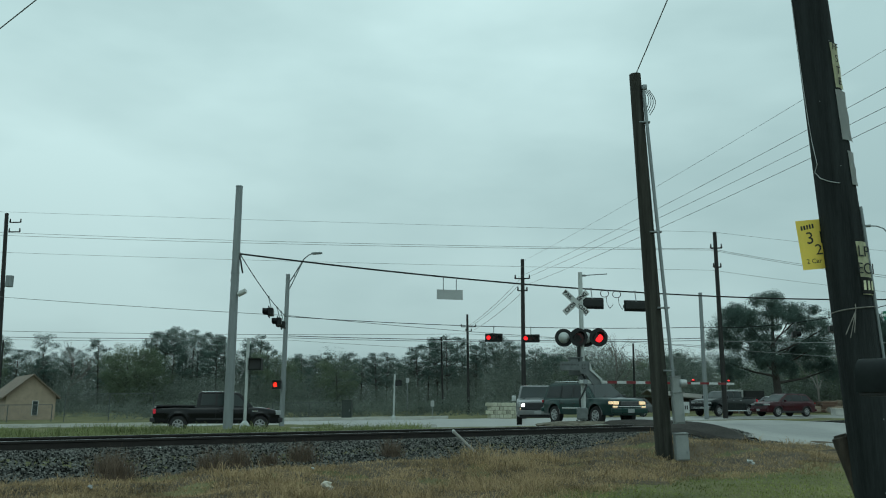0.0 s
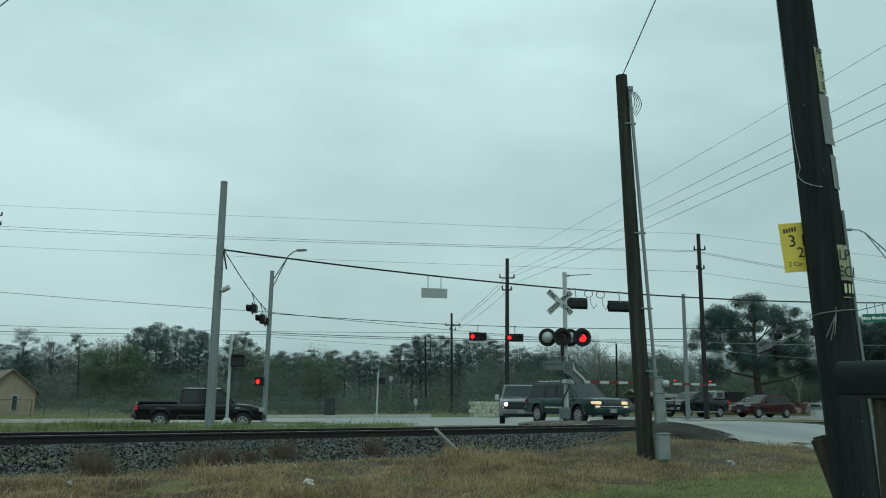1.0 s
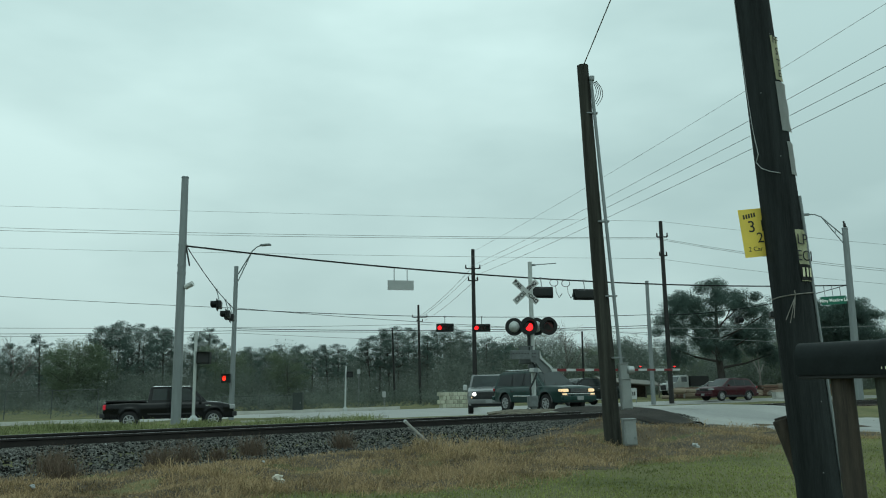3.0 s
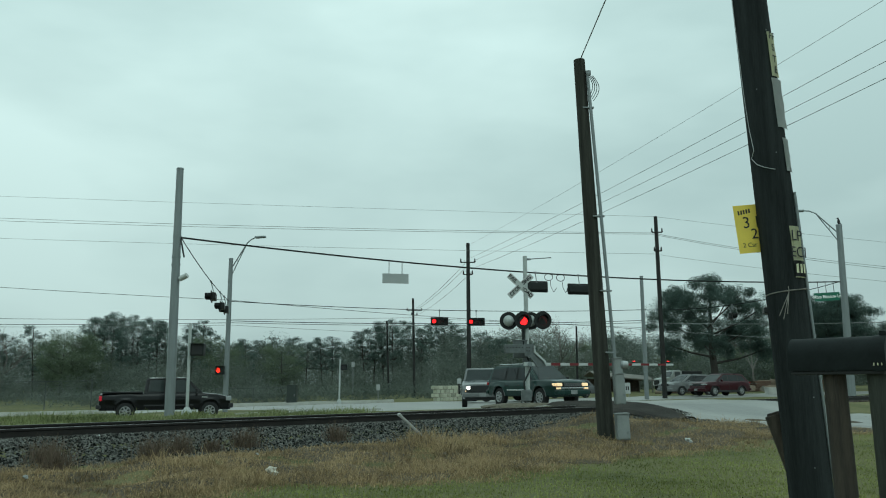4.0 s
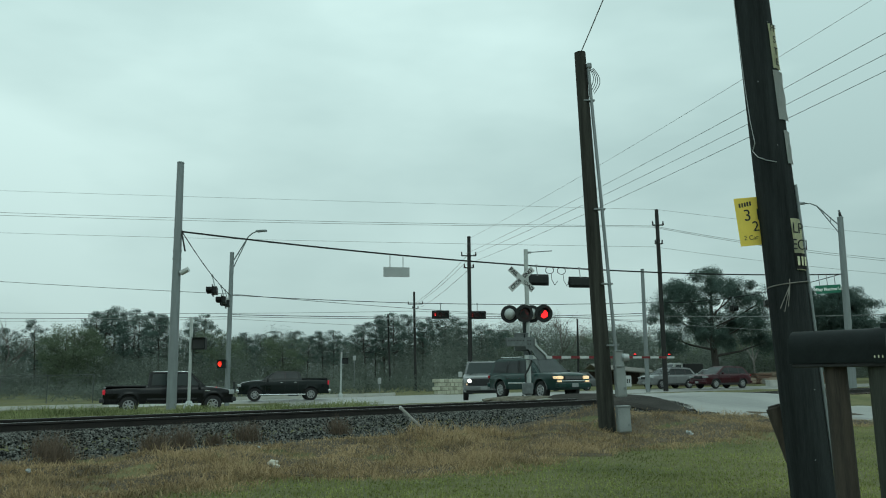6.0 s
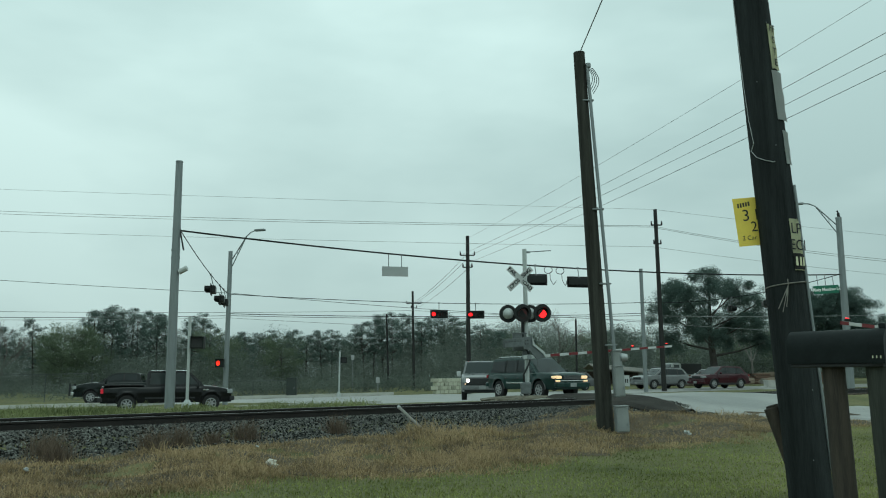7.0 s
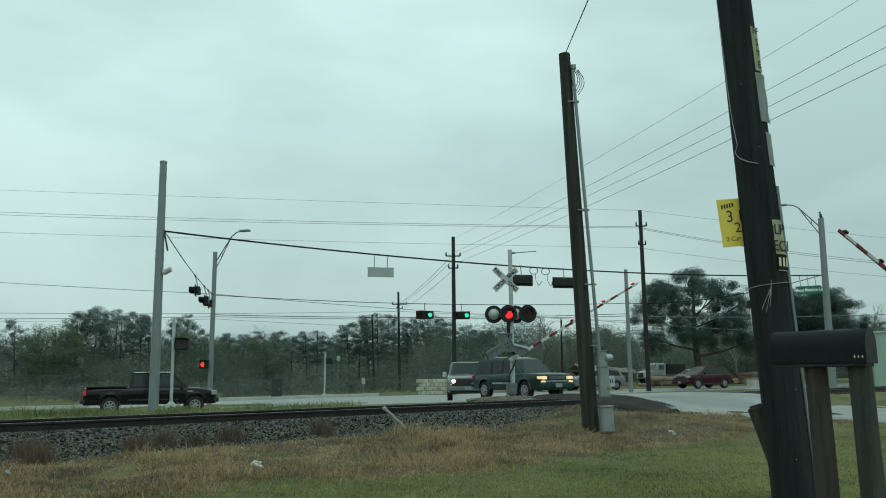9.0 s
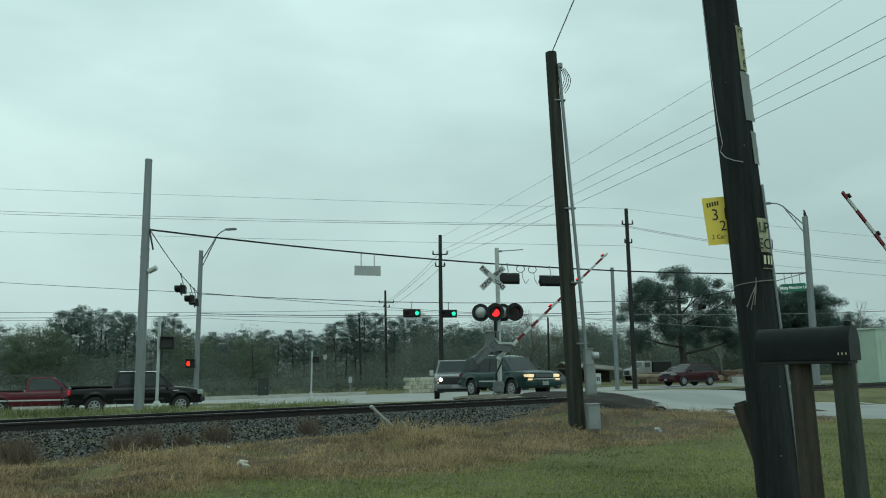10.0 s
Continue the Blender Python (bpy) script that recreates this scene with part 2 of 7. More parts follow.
def wire(name, pts, r, material, sag=0.0, parent=None, label="", category="", group="", n=14):
    """A hanging wire through the points, sagging between them; its mesh is a thin tube of six sides."""
    path = []
    for a, b in zip(pts, pts[1:]):
        a, b = Vector(a), Vector(b)
        for i in range(n + (b == Vector(pts[-1]))):
            u = i / n
            path.append(a.lerp(b, u) - Vector((0, 0, 4 * sag * u * (1 - u))))
    verts, faces = [], []
    for i, p in enumerate(path):
        t = (path[min(i + 1, len(path) - 1)] - path[max(i - 1, 0)]).normalized()
        s = t.cross(Vector((0, 0, 1)))
        s = s.normalized() if s.length > 1e-4 else Vector((1, 0, 0))
        w = s.cross(t)
        for k in range(6):
            c = math.cos(k * math.pi / 3), math.sin(k * math.pi / 3)
            verts.append(p + r * (c[0] * s + c[1] * w))
    for i in range(len(path) - 1):
        for k in range(6):
            faces.append((6 * i + k, 6 * i + (k + 1) % 6, 6 * i + 6 + (k + 1) % 6, 6 * i + 6 + k))
    ob = raw(name, verts, faces, material, parent, label)
    if category:
        tagged(ob, label, category, group)
    return ob


def lettering(text, size, m, material, parent, depth=0.002, bold=0.0):
    """Writing in the built-in font, as a mesh part."""
    cu = bpy.data.curves.new("lettering", "FONT")
    cu.offset = bold
    cu.body, cu.size, cu.extrude, cu.align_x, cu.align_y = text, size, depth, "CENTER", "CENTER"
    tmp = bpy.data.objects.new("lettering", cu)
    scene.collection.objects.link(tmp)
    me = bpy.data.meshes.new_from_object(tmp.evaluated_get(bpy.context.evaluated_depsgraph_get()))
    bpy.data.objects.remove(tmp)
    me.materials.clear()
    me.materials.append(material)
    ob = new("lettering", me)
    ob.parent = parent
    ob.matrix_basis = m
    return ob


# ---- ground ----
TU, TN, TD = Vector((0.741, 0.671)), Vector((-0.671, 0.741)), 15.15   # track: direction, normal, near rail's offset


def smooth(a, b, x):
    u = np.clip((x - a) / (b - a), 0, 1)
    return u * u * (3 - 2 * u)


def height(x, y):
    """The lie of the land: lawn, dry bank, railway bed, verge, and the roads beyond it."""
    x, y = np.asarray(x, float), np.asarray(y, float)
    d = x * TN.x + y * TN.y
    s = x * TU.x + y * TU.y
    base = 0.08 + 0.013 * np.clip(x, -45, 60)
    near = 0.18 + 0.14 * smooth(6, 12.5, d)
    right = smooth(8, 16, s)
    top = 0.50
    end = 29.6 * (1 - right) + 22.0 * right
    run = 1.8 * (1 - right) + 13.0 * right
    top = 0.50 - 0.13 * smooth(20, 29.6, d)
    far = top + (base - top) * smooth(end, end + run, d)
    z = near + (far - near) * smooth(12.6, 14.0, d)
    z = z + 0.32 * np.exp(-(((x - 4.1) / 2.2) ** 2 + ((y - 18.5) / 1.4) ** 2))
    hump = smooth(19.8, 22.0, s) * (1 - smooth(30, 33, s)) * smooth(12.0, 14.6, d) * (1 - smooth(17.4, 20.5, d))
    z = z + hump * np.clip(0.70 - z, 0, 1)
    z = z + 0.075 * np.sin(2.7 * x + 1.3 * np.sin(1.6 * y)) * np.sin(2.4 * y + 0.9 * np.sin(1.9 * x)) * smooth(8.3, 9.6, d) * (1 - smooth(11.4, 12.4, d))
    rough = 0.02 * np.sin(1.7 * x + 0.6 * y) * np.sin(1.3 * y - 0.4 * x)
    return z + rough * (np.hypot(x, y) < 90)


def H(x, y):
    return float(height(x, y))


def tp(s, d, z=0.0):
    """A point by its way along the track, its distance across, and its height."""
    return Vector((TU.x * s + TN.x * d, TU.y * s + TN.y * d, z))


gx = np.concatenate([np.array([-1500, -700, -350, -200, -120, -80, -60]), np.arange(-45, 50, 0.6), np.array([50, 60, 80, 120, 200, 350, 700, 1500])])
gy = np.concatenate([np.array([-800, -300, -120, -60, -30, -15, -6, 0]), np.arange(2, 62, 0.6), np.arange(64, 110, 4), np.array([130, 170, 220, 300, 500, 900, 1600])])
GX, GY = np.meshgrid(gx, gy)
GZ = height(GX, GY)
nx = len(gx)
ground = raw("ground", np.stack([GX, GY, GZ], -1).reshape(-1, 3),
             [(j * nx + i, j * nx + i + 1, (j + 1) * nx + i + 1, (j + 1) * nx + i) for j in range(len(gy) - 1) for i in range(nx - 1)], M_FIELD)
tagged(ground, "grass verge and lawn, green with straw-coloured patches", "ground", kind="structure")


def strip(name, pts, widths, material, label, category, lift, n=40, cross=8, parent=None):
    """A draped ribbon of road, with a small thickness at its rims."""
    P2 = [Vector(p) for p in pts]
    cum = [0.0]
    for a, b in zip(P2, P2[1:]):
        cum.append(cum[-1] + (b - a).length)
    verts, faces = [], []
    for i in range(n + 1):
        u = cum[-1] * i / n
        k = max(j for j in range(len(P2) - 1) if cum[j] <= u + 1e-6)
        f = (u - cum[k]) / (cum[k + 1] - cum[k])
        c = P2[k].lerp(P2[k + 1], f)
        w = widths[k] + (widths[k + 1] - widths[k]) * f
        a, b = P2[max(k - 1, 0)], P2[min(k + 2, len(P2) - 1)]
        t = ((P2[k + 1] - P2[k]).normalized())
        if f > 0.5 and k + 2 < len(P2):
            t = t.lerp((P2[k + 2] - P2[k + 1]).normalized(), f - 0.5)
        elif f < 0.5 and k > 0:
            t = t.lerp((P2[k] - P2[k - 1]).normalized(), 0.5 - f)
        t.normalize()
        s = Vector((-t.y, t.x))
        for j in range(cross + 1):
            q = c + s * w * (j / cross - 0.5)
            edge = j in (0, cross)
            verts.append((q.x, q.y, H(q.x, q.y) + (lift - 0.08 if edge else lift)))
    m = cross + 1
    for i in range(n):
        for j in range(cross):
            faces.append((i * m + j, i * m + j + 1, (i + 1) * m + j + 1, (i + 1) * m + j))
    ob = raw(name, verts, faces, material, parent)
    if parent is None:
        tagged(ob, label, category, kind="structure")
    return ob


strip("road_far", [(-110, 23), (-60, 41), (-25, 51.5), (-6, 56.5), (12, 60), (30, 67), (90, 92)], [9, 9, 9, 11, 13, 11, 10], M_ASPH,
      "wet grey asphalt main road", "road", 0.04, n=90)
strip("road_near", [(-80, 8.5), (-30, 27.5), (-9.5, 35.2), (2, 40.5), (10, 46)], [5, 5, 5.4, 9, 10], M_ASPH, "wet grey asphalt side lane beside the verge", "road", 0.046, n=60)
strip("road_crossing", [(-6, 60), (0.5, 47), (4.9, 34.5), (8.8, 28.4), (12.2, 24.6), (19, 22), (40, 19)], [16, 20, 11, 9.5, 9.5, 9.5, 9], M_ASPH,
      "wet grey asphalt road over the railway crossing", "road", 0.052, n=70)


# ---- railway ----
def rail(d, name):
    prof = [(-0.07, 0), (0.07, 0), (0.07, 0.015), (0.012, 0.03), (0.012, 0.125), (0.036, 0.137), (0.036, 0.165), (0.028, 0.172), (-0.028, 0.172), (-0.036, 0.165), (-0.036, 0.137), (-0.012, 0.125), (-0.012, 0.03), (-0.07, 0.015)]
    rings = []
    for s in range(-60, 91, 10):
        c = tp(s, d, 0.53)
        rings.append([(c.x + TN.x * a, c.y + TN.y * a, c.z + z) for a, z in prof])
    bm = loft(B(), rings)
    root = link_mesh(name, bm, M_RAIL)
    tagged(root, "rusty steel railway rail on dark ballast", "rail", "rails of the track")
    top = loft(B(), [[tuple(tp(s, d + a, z)) for a, z in ((-0.027, 0.7025), (0.027, 0.7025), (0.027, 0.704), (-0.027, 0.704))] for s in (-60, 90)])
    part("running_band", top, M_RAILTOP, root, "worn bright running surface")


rail(TD, "rail")
rail(TD + 1.44, "rail")

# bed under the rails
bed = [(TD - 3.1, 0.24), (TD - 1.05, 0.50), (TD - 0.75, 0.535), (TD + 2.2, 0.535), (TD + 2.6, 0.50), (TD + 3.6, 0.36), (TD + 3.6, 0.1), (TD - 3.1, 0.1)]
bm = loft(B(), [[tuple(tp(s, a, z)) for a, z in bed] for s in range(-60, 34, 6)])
tagged(link_mesh("ballast_bed", bm, M_BALLAST), "crushed stone railway bed, blackened as shade between the stones", "ballast", kind="structure")


# ---- poles and signals ----
def round_pole(name, base, top, r0, r1, material, label, category, group="", seg=20, cap=0.0):
    """A tapering pole from its foot to its top; its origin is at the foot."""
    base, top = Vector(base), Vector(top)
    base.z = H(base.x, base.y) - 0.15
    root = thing(name, Matrix.Translation(base), label, category, group)
    bm = rod(B(), (0, 0, 0), top - base, r0, r1, seg)
    part("shaft", bm, material, root, smooth=True)
    if cap:
        part("cap", rod(B(), (top - base) - Vector((0, 0, 0.02)), (top - base) + Vector((0, 0, cap)), r1 * 1.12, r1 * 1.0, seg), material, root)
    return root


def place(root, p):
    return Vector(p) - root.matrix_basis.translation


def luminaire(root, start, end, low):
    """A curved twin-tube bracket with a flat lamp head."""
    a, b, c = place(root, start), place(root, end), place(root, low)
    mid = a.lerp(b, 0.62) + Vector((0, 0, 0.42 * (b - a).length * 0.35))
    bm = B()
    pts = [a, a.lerp(mid, 0.5), mid, mid.lerp(b, 0.5) + Vector((0, 0, 0.06)), b]
    for p, q in zip(pts, pts[1:]):
        rod(bm, p, q, 0.035, seg=8)
    rod(bm, c, mid, 0.03, seg=8)
    for f in (0.35, 0.7):
        rod(bm, a.lerp(mid, f), c.lerp(mid, f), 0.018, seg=6)
    part("bracket", bm, M_GALV, root)
    d = (b - a)
    d.z = 0
    d.normalize()
    bm = B()
    rot = d.to_track_quat("X", "Z").to_matrix().to_4x4()
    box(bm, b + d * 0.3, (0.65, 0.26, 0.12), 0.04, rot)
    part("lamp_head", bm, M_GALV, root, "flat grey street lamp head")


# corner poles of the junction
pole_a = round_pole("signal_strain_pole", (-10.01, 30, 0.54), (-10.07, 30, 9.69), 0.185, 0.13, M_GALV, "tall grey galvanised steel signal pole on the grass verge", "signal pole", "signal poles", cap=0.03)
for z, r in ((7.0, 0.158), (6.2, 0.164), (5.9, 0.166)):
    bm = rod(B(), place(pole_a, (-10.05, 30, z)), place(pole_a, (-10.05, 30, z + 0.07)), r, r, 20)
    part("clamp", bm, M_GALV, pole_a)
bm = rod(B(), place(pole_a, (-9.84, 29.9, 5.38)), place(pole_a, (-9.55, 29.85, 5.52)), 0.1, 0.1, 14)
part("camera_housing", bm, M_WHITE, pole_a, "small white camera housing")
pole_b = round_pole("signal_strain_pole", (-12.5, 47, 0.54), (-12.48, 47, 8.85), 0.155, 0.12, M_GALV, "grey steel signal pole with a street lamp bracket", "signal pole", "signal poles", cap=0.03)
luminaire(pole_b, (-12.36, 47, 8.41), (-10.92, 46.5, 10.04), (-12.35, 47, 8))
pole_c = round_pole("signal_strain_pole", (14.15, 56, 0.51), (14.16, 56, 8.85), 0.155, 0.12, M_GALV, "grey steel signal pole across the junction", "signal pole", "signal poles", cap=0.03)
pole_d = round_pole("signal_strain_pole", (22.74, 45, 0.59), (22.88, 45, 10.3), 0.22, 0.16, M_GALV, "grey steel signal pole with a street lamp bracket", "signal pole", "signal poles", cap=0.03)
luminaire(pole_d, (22.72, 45, 9.9), (21.14, 45.5, 11.25), (22.71, 45, 9.44))
# a dark bird on the pole's top
bird = B()
bmesh.ops.create_uvsphere(bird, u_segments=10, v_segments=8, radius=0.1, matrix=Matrix.Translation((0, 0, 0.16)) @ Matrix.Diagonal((0.8, 0.8, 1.6, 1)))
bmesh.ops.create_uvsphere(bird, u_segments=8, v_segments=6, radius=0.055, matrix=Matrix.Translation((-0.03, 0, 0.35)))
bird_root = thing("bird", Matrix.Translation(Vector((22.88, 45, 10.3)) + Vector((0, 0, 0.03))), "small dark bird perched on a pole top", "bird")
part("body", bird, M_TRIMBLACK, bird_root, smooth=True)
part("beak", rod(B(), (-0.07, 0, 0.35), (-0.13, 0, 0.34), 0.018, 0.003, 6), M_TRIMBLACK, bird_root)
part("tail", box(B(), (0.06, 0, 0.02), (0.1, 0.05, 0.16), 0.01), M_TRIMBLACK, bird_root)

ATT_A, ATT_B, ATT_C, ATT_D = (-9.91, 30, 7), (-12.5, 47, 6.32), (14.09, 56, 6.49), (22.66, 45, 7.03)
SPAN = dict(category="span cable", group="span cables of the junction")
SAG = {"AD": 0.55, "AB": 0.2, "BC": 0.3, "CD": 0.5}
wire("span_cable", [ATT_A, ATT_D], 0.022, M_CABLE, 0.55, label="thick black span cable with signal heads", n=30, **SPAN)
wire("span_cable", [Vector(ATT_A) + Vector((0, 0, -0.032)), Vector(ATT_D) + Vector((0, 0, -0.032))], 0.016, M_CABLE, 0.55, label="thick black span cable with signal heads", n=30, **SPAN)
wire("span_cable", [ATT_A, ATT_B], 0.02, M_CABLE, 0.2, label="black span cable with side-on signal heads", n=20, **SPAN)
wire("span_cable", [ATT_B, ATT_C], 0.022, M_CABLE, 0.3, label="black span cable with lit signal heads", n=30, **SPAN)
wire("span_cable", [Vector(ATT_B) + Vector((0, 0, -1.15)), Vector(ATT_C) + Vector((0, 0, -0.75))], 0.022, M_CABLE, 0.2, label="black lower tether cable of the span", n=30, **SPAN)
wire("span_cable", [ATT_C, ATT_D], 0.022, M_CABLE, 0.5, label="black span cable with signal heads", n=20, **SPAN)
wire("span_cable", [(-9.91, 30, 6.94), (-9.69, 29.8, 6.2)], 0.035, M_CABLE, 0.0, label="short black cable drop on the pole", **SPAN)


def cable_over(p, which):
    """How far the span cable hangs over a place."""
    a, b = (Vector({"A": ATT_A, "B": ATT_B, "C": ATT_C, "D": ATT_D}[k]) for k in which)
    u = ((p[0] - a.x) * (b.x - a.x) + (p[1] - a.y) * (b.y - a.y)) / ((b.x - a.x) ** 2 + (b.y - a.y) ** 2)
    return a.z + (b.z - a.z) * u - 4 * SAG[which] * u * (1 - u) - p[2]


def cable_point(p, which):
    """The nearest place of the span cable to a signal, as seen from above."""
    a, b = (Vector({"A": ATT_A, "B": ATT_B, "C": ATT_C, "D": ATT_D}[k]) for k in which)
    u = ((p[0] - a.x) * (b.x - a.x) + (p[1] - a.y) * (b.y - a.y)) / ((b.x - a.x) ** 2 + (b.y - a.y) ** 2)
    c = a.lerp(b, u)
    c.z -= 4 * SAG[which] * u * (1 - u)
    return c


def signal_head(p, yaw, which, label=""):
    """A horizontal three-lens traffic signal on a hanger; its lenses face its local -y side."""
    root = thing("traffic_signal", pose(*p, 0, 0, yaw), label, "traffic signal", "traffic signals")
    part("backplate", box(B(), (0, 0.05, 0), (1.12, 0.03, 0.52), 0.03), M_BLACK, root)
    part("housing", box(B(), (0, 0.17, 0), (1.0, 0.2, 0.34), 0.03), M_BLACK, root)
    hook = root.matrix_basis.inverted() @ cable_point(p, which)
    part("hanger", rod(B(), (0, 0.17, 0.1), hook, 0.022, seg=8), M_GALV, root)
    part("hanger_clamp", box(B(), hook, (0.1, 0.09, 0.1), 0.02), M_GALV, root)
    for i, x in enumerate((-0.34, 0.0, 0.34)):
        bm = B()
        n, r, ln = 18, 0.16, 0.24
        for k in range(n):
            a0, a1 = radians(-40 + 260 * k / n), radians(-40 + 260 * (k + 1) / n)
            v = [bm.verts.new((x + r * math.cos(a), y, r * math.sin(a))) for a, y in ((a0, 0.03), (a1, 0.03), (a1, -ln), (a0, -ln))]
            bm.faces.new(v)
        bmesh.ops.solidify(bm, geom=list(bm.faces), thickness=0.008)
        part("visor", bm, M_BLACK, root)
        part("lens", rod(B(), (x, 0.034, 0), (x, 0.02, 0), 0.15, seg=20), M_LENSOFF, root)
    return root


def glow_disk(root, x, y, z, r, material, name="lamp_disk", part_lit=False):
    """A lamp disk lit on its front alone; it turns about its upright axis to show and hide its light."""
    me_front = rod(B(), (0, -0.004, 0), (0, 0.0, 0), r, seg=28)
    if part_lit:   # the reflector catches the light on one side only
        for v in me_front.verts:
            k = -0.45 * r - (0.80 * v.co.x - 0.60 * v.co.z)
            if k > 0:
                v.co.x += 0.80 * k
                v.co.z -= 0.60 * k
    ob = part(name, me_front, M_BLACK, root)
    ob.data.materials.append(material)
    for p in ob.data.polygons:
        if p.normal.y < -0.9:
            p.material_index = 1
    ob.matrix_basis = pose(x, y, z)
    return ob


SIG = []
for p, hang in (((-0.11, 51.19, 5.40), "BC"), ((2.28, 52.00, 5.41), "BC")):
    head = signal_head(p, 0, hang, label="black horizontal traffic signal facing the crossing traffic")
    SIG.append((head, glow_disk(head, -0.34, 0.008, 0, 0.125, M_RED, "red_lamp"), glow_disk(head, 0.34, 0.008, 0, 0.125, M_GREEN, "green_lamp")))
for p, yaw, hang in (((6.50, 37.56, 5.80), 192, "AD"), ((4.36, 36.57, 5.81), 192, "AD")):
    signal_head(p, yaw, hang, label="black horizontal traffic signal seen from behind")
for p, yaw, which in (((-11.27, 38.93, 5.70), 282, "AB"), ((-11.83, 42.60, 5.59), 282, "AB"), ((-12.10, 44.41, 5.58), 282, "AB"), ((18.42, 50.44, 5.54), 75, "CD"), ((19.89, 48.56, 5.71), 75, "CD")):
    signal_head(p, yaw, which, label="black traffic signal seen from its end")

for p in ((5.01, 36.87, 6.08), (5.60, 37.14, 6.08)):
    loop = thing("cable_loop", Matrix.Translation(p), "coiled loop of spare cable hanging from the span", "cable", "cable loops")
    bm = B()
    pts = [Vector((0.19 * math.sin(2 * math.pi * k / 16), 0, 0.16 * math.cos(2 * math.pi * k / 16) + cable_over(p, "AD") - 0.17)) for k in range(17)]
    for a, b in zip(pts, pts[1:]):
        rod(bm, a, b, 0.016, seg=6)
    part("coil", bm, M_CABLE, loop)
    bm = B()
    pts = [pts[7], pts[7] + Vector((0.02, 0, -0.3)), pts[7] + Vector((0.15, 0, -0.55)), pts[7] + Vector((0.3, 0, -0.35))]
    for a, b in zip(pts, pts[1:]):
        rod(bm, a, b, 0.012, seg=6)
    part("tail", bm, M_CABLE, loop)

# blank sign back and street name sign on the span
sb = thing("hanging_sign", pose(*(-1.93, 33.68, 5.85), 0, 0, 12), "blank grey metal sign hanging from the span cable, seen from behind", "sign")
part("panel", box(B(), (0, 0, 0), (1.12, 0.02, 0.42), 0.008), M_SIGNBACK, sb)
for x in (-0.28, 0.28):
    part("hanger", rod(B(), (x, 0, 0.2), (x, 0, cable_over((-1.93, 33.68, 5.85), "AD")), 0.018, seg=8), M_GALV, sb)
ns = thing("street_name_sign", pose(*(21.61, 44.52, 6.12), 0, -4, 12), "green street name sign with white lettering on the span", "street sign")
part("panel", box(B(), (0, 0, 0), (1.6, 0.03, 0.46), 0.01), M_GREENSIGN, ns)
lettering("Misty Meadow Ln", 0.25, pose(0, -0.02, 0, 90, 0, 0), M_SIGNWHITE, ns, bold=0.005)
for x in (-0.5, 0.0, 0.5):
    part("hanger", rod(B(), (x, 0, 0.2), (x, 0, cable_over((21.61, 44.52, 6.12), "AD") + 0.04 * x), 0.018, seg=8), M_GALV, ns)

# pedestrian signals
def ped_signal(base, top, hz, side, label, lit=False, r=0.055):
    root = thing("pedestrian_signal", Matrix.Translation((base[0], base[1], H(base[0], base[1]) - 0.02)), label, "pedestrian signal", "pedestrian signals")
    h = top[2] - root.matrix_basis.translation.z
    part("post", rod(B(), (0, 0, 0), (top[0] - base[0], 0, h), r, seg=14), M_ALU, root, smooth=True)
    bm = loft(B(), [[(s * math.cos(k * math.pi / 4 + 0.39), s * math.sin(k * math.pi / 4 + 0.39), z) for k in range(8)] for s, z in ((0.2, 0), (0.19, 0.22), (0.11, 0.36), (0.08, 0.4))])
    part("base", bm, M_ALU, root)
    z = hz - root.matrix_basis.translation.z
    part("head", box(B(), (side, 0, z), (0.48, 0.3, 0.44), 0.03), M_BLACK, root)
    part("visor", box(B(), (side, -0.2, z + 0.2), (0.46, 0.18, 0.02), 0.005), M_BLACK, root)
    part("arm", box(B(), (side / 2, 0, z), (abs(side), 0.05, 0.06), 0.01), M_GALV, root)
    if lit:
        hand = B()
        box(hand, (side, -0.16, z - 0.05), (0.17, 0.012, 0.15), 0.004)
        for i in range(4):
            box(hand, (side - 0.06 + 0.042 * i, -0.16, z + 0.08), (0.03, 0.012, 0.15 - 0.02 * abs(i - 1.5)), 0.004)
        box(hand, (side - 0.11, -0.16, z - 0.01), (0.03, 0.012, 0.12), 0.004, Matrix.Rotation(0.6, 4, "Y"))
        part("hand_symbol", hand, M_HAND, root, "lit orange hand symbol")
    else:
        part("face", box(B(), (side, -0.152, z), (0.38, 0.01, 0.34), 0.004), M_TRIMBLACK, root)
    return root


ped_signal((-9.06, 29, 0.45), (-9.08, 29, 3.64), (-8.79, 29, 2.69)[2], 0.3, "white pedestrian signal post with a dark signal box on the verge")
ped_signal((-7.82, 62, 0.53), (-7.77, 62, 3.4), (-7.41, 62, 2.75)[2], 0.35, "slim pedestrian signal post across the road", r=0.07)
hp = (-12.81, 46.6, 2.29)
hand_sig = thing("pedestrian_signal", Matrix.Translation(hp), "lit pedestrian signal box mounted on a steel pole", "pedestrian signal", "pedestrian signals")
part("head", box(B(), (0.05, 0, 0), (0.5, 0.25, 0.5), 0.03), M_BLACK, hand_sig)
part("visor", box(B(), (0.05, -0.2, 0.24), (0.48, 0.2, 0.02), 0.005), M_BLACK, hand_sig)
hand = B()
bmesh.ops.create_cone(hand, cap_ends=True, segments=16, radius1=0.095, radius2=0.095, depth=0.012, matrix=Matrix.Translation((-0.02, -0.14, -0.05)) @ Matrix.Rotation(radians(90), 4, "X"))
for i in range(4):
    box(hand, (-0.083 + 0.042 * i, -0.14, 0.06), (0.026, 0.012, 0.17 - 0.03 * abs(i - 1.6)), 0.005)
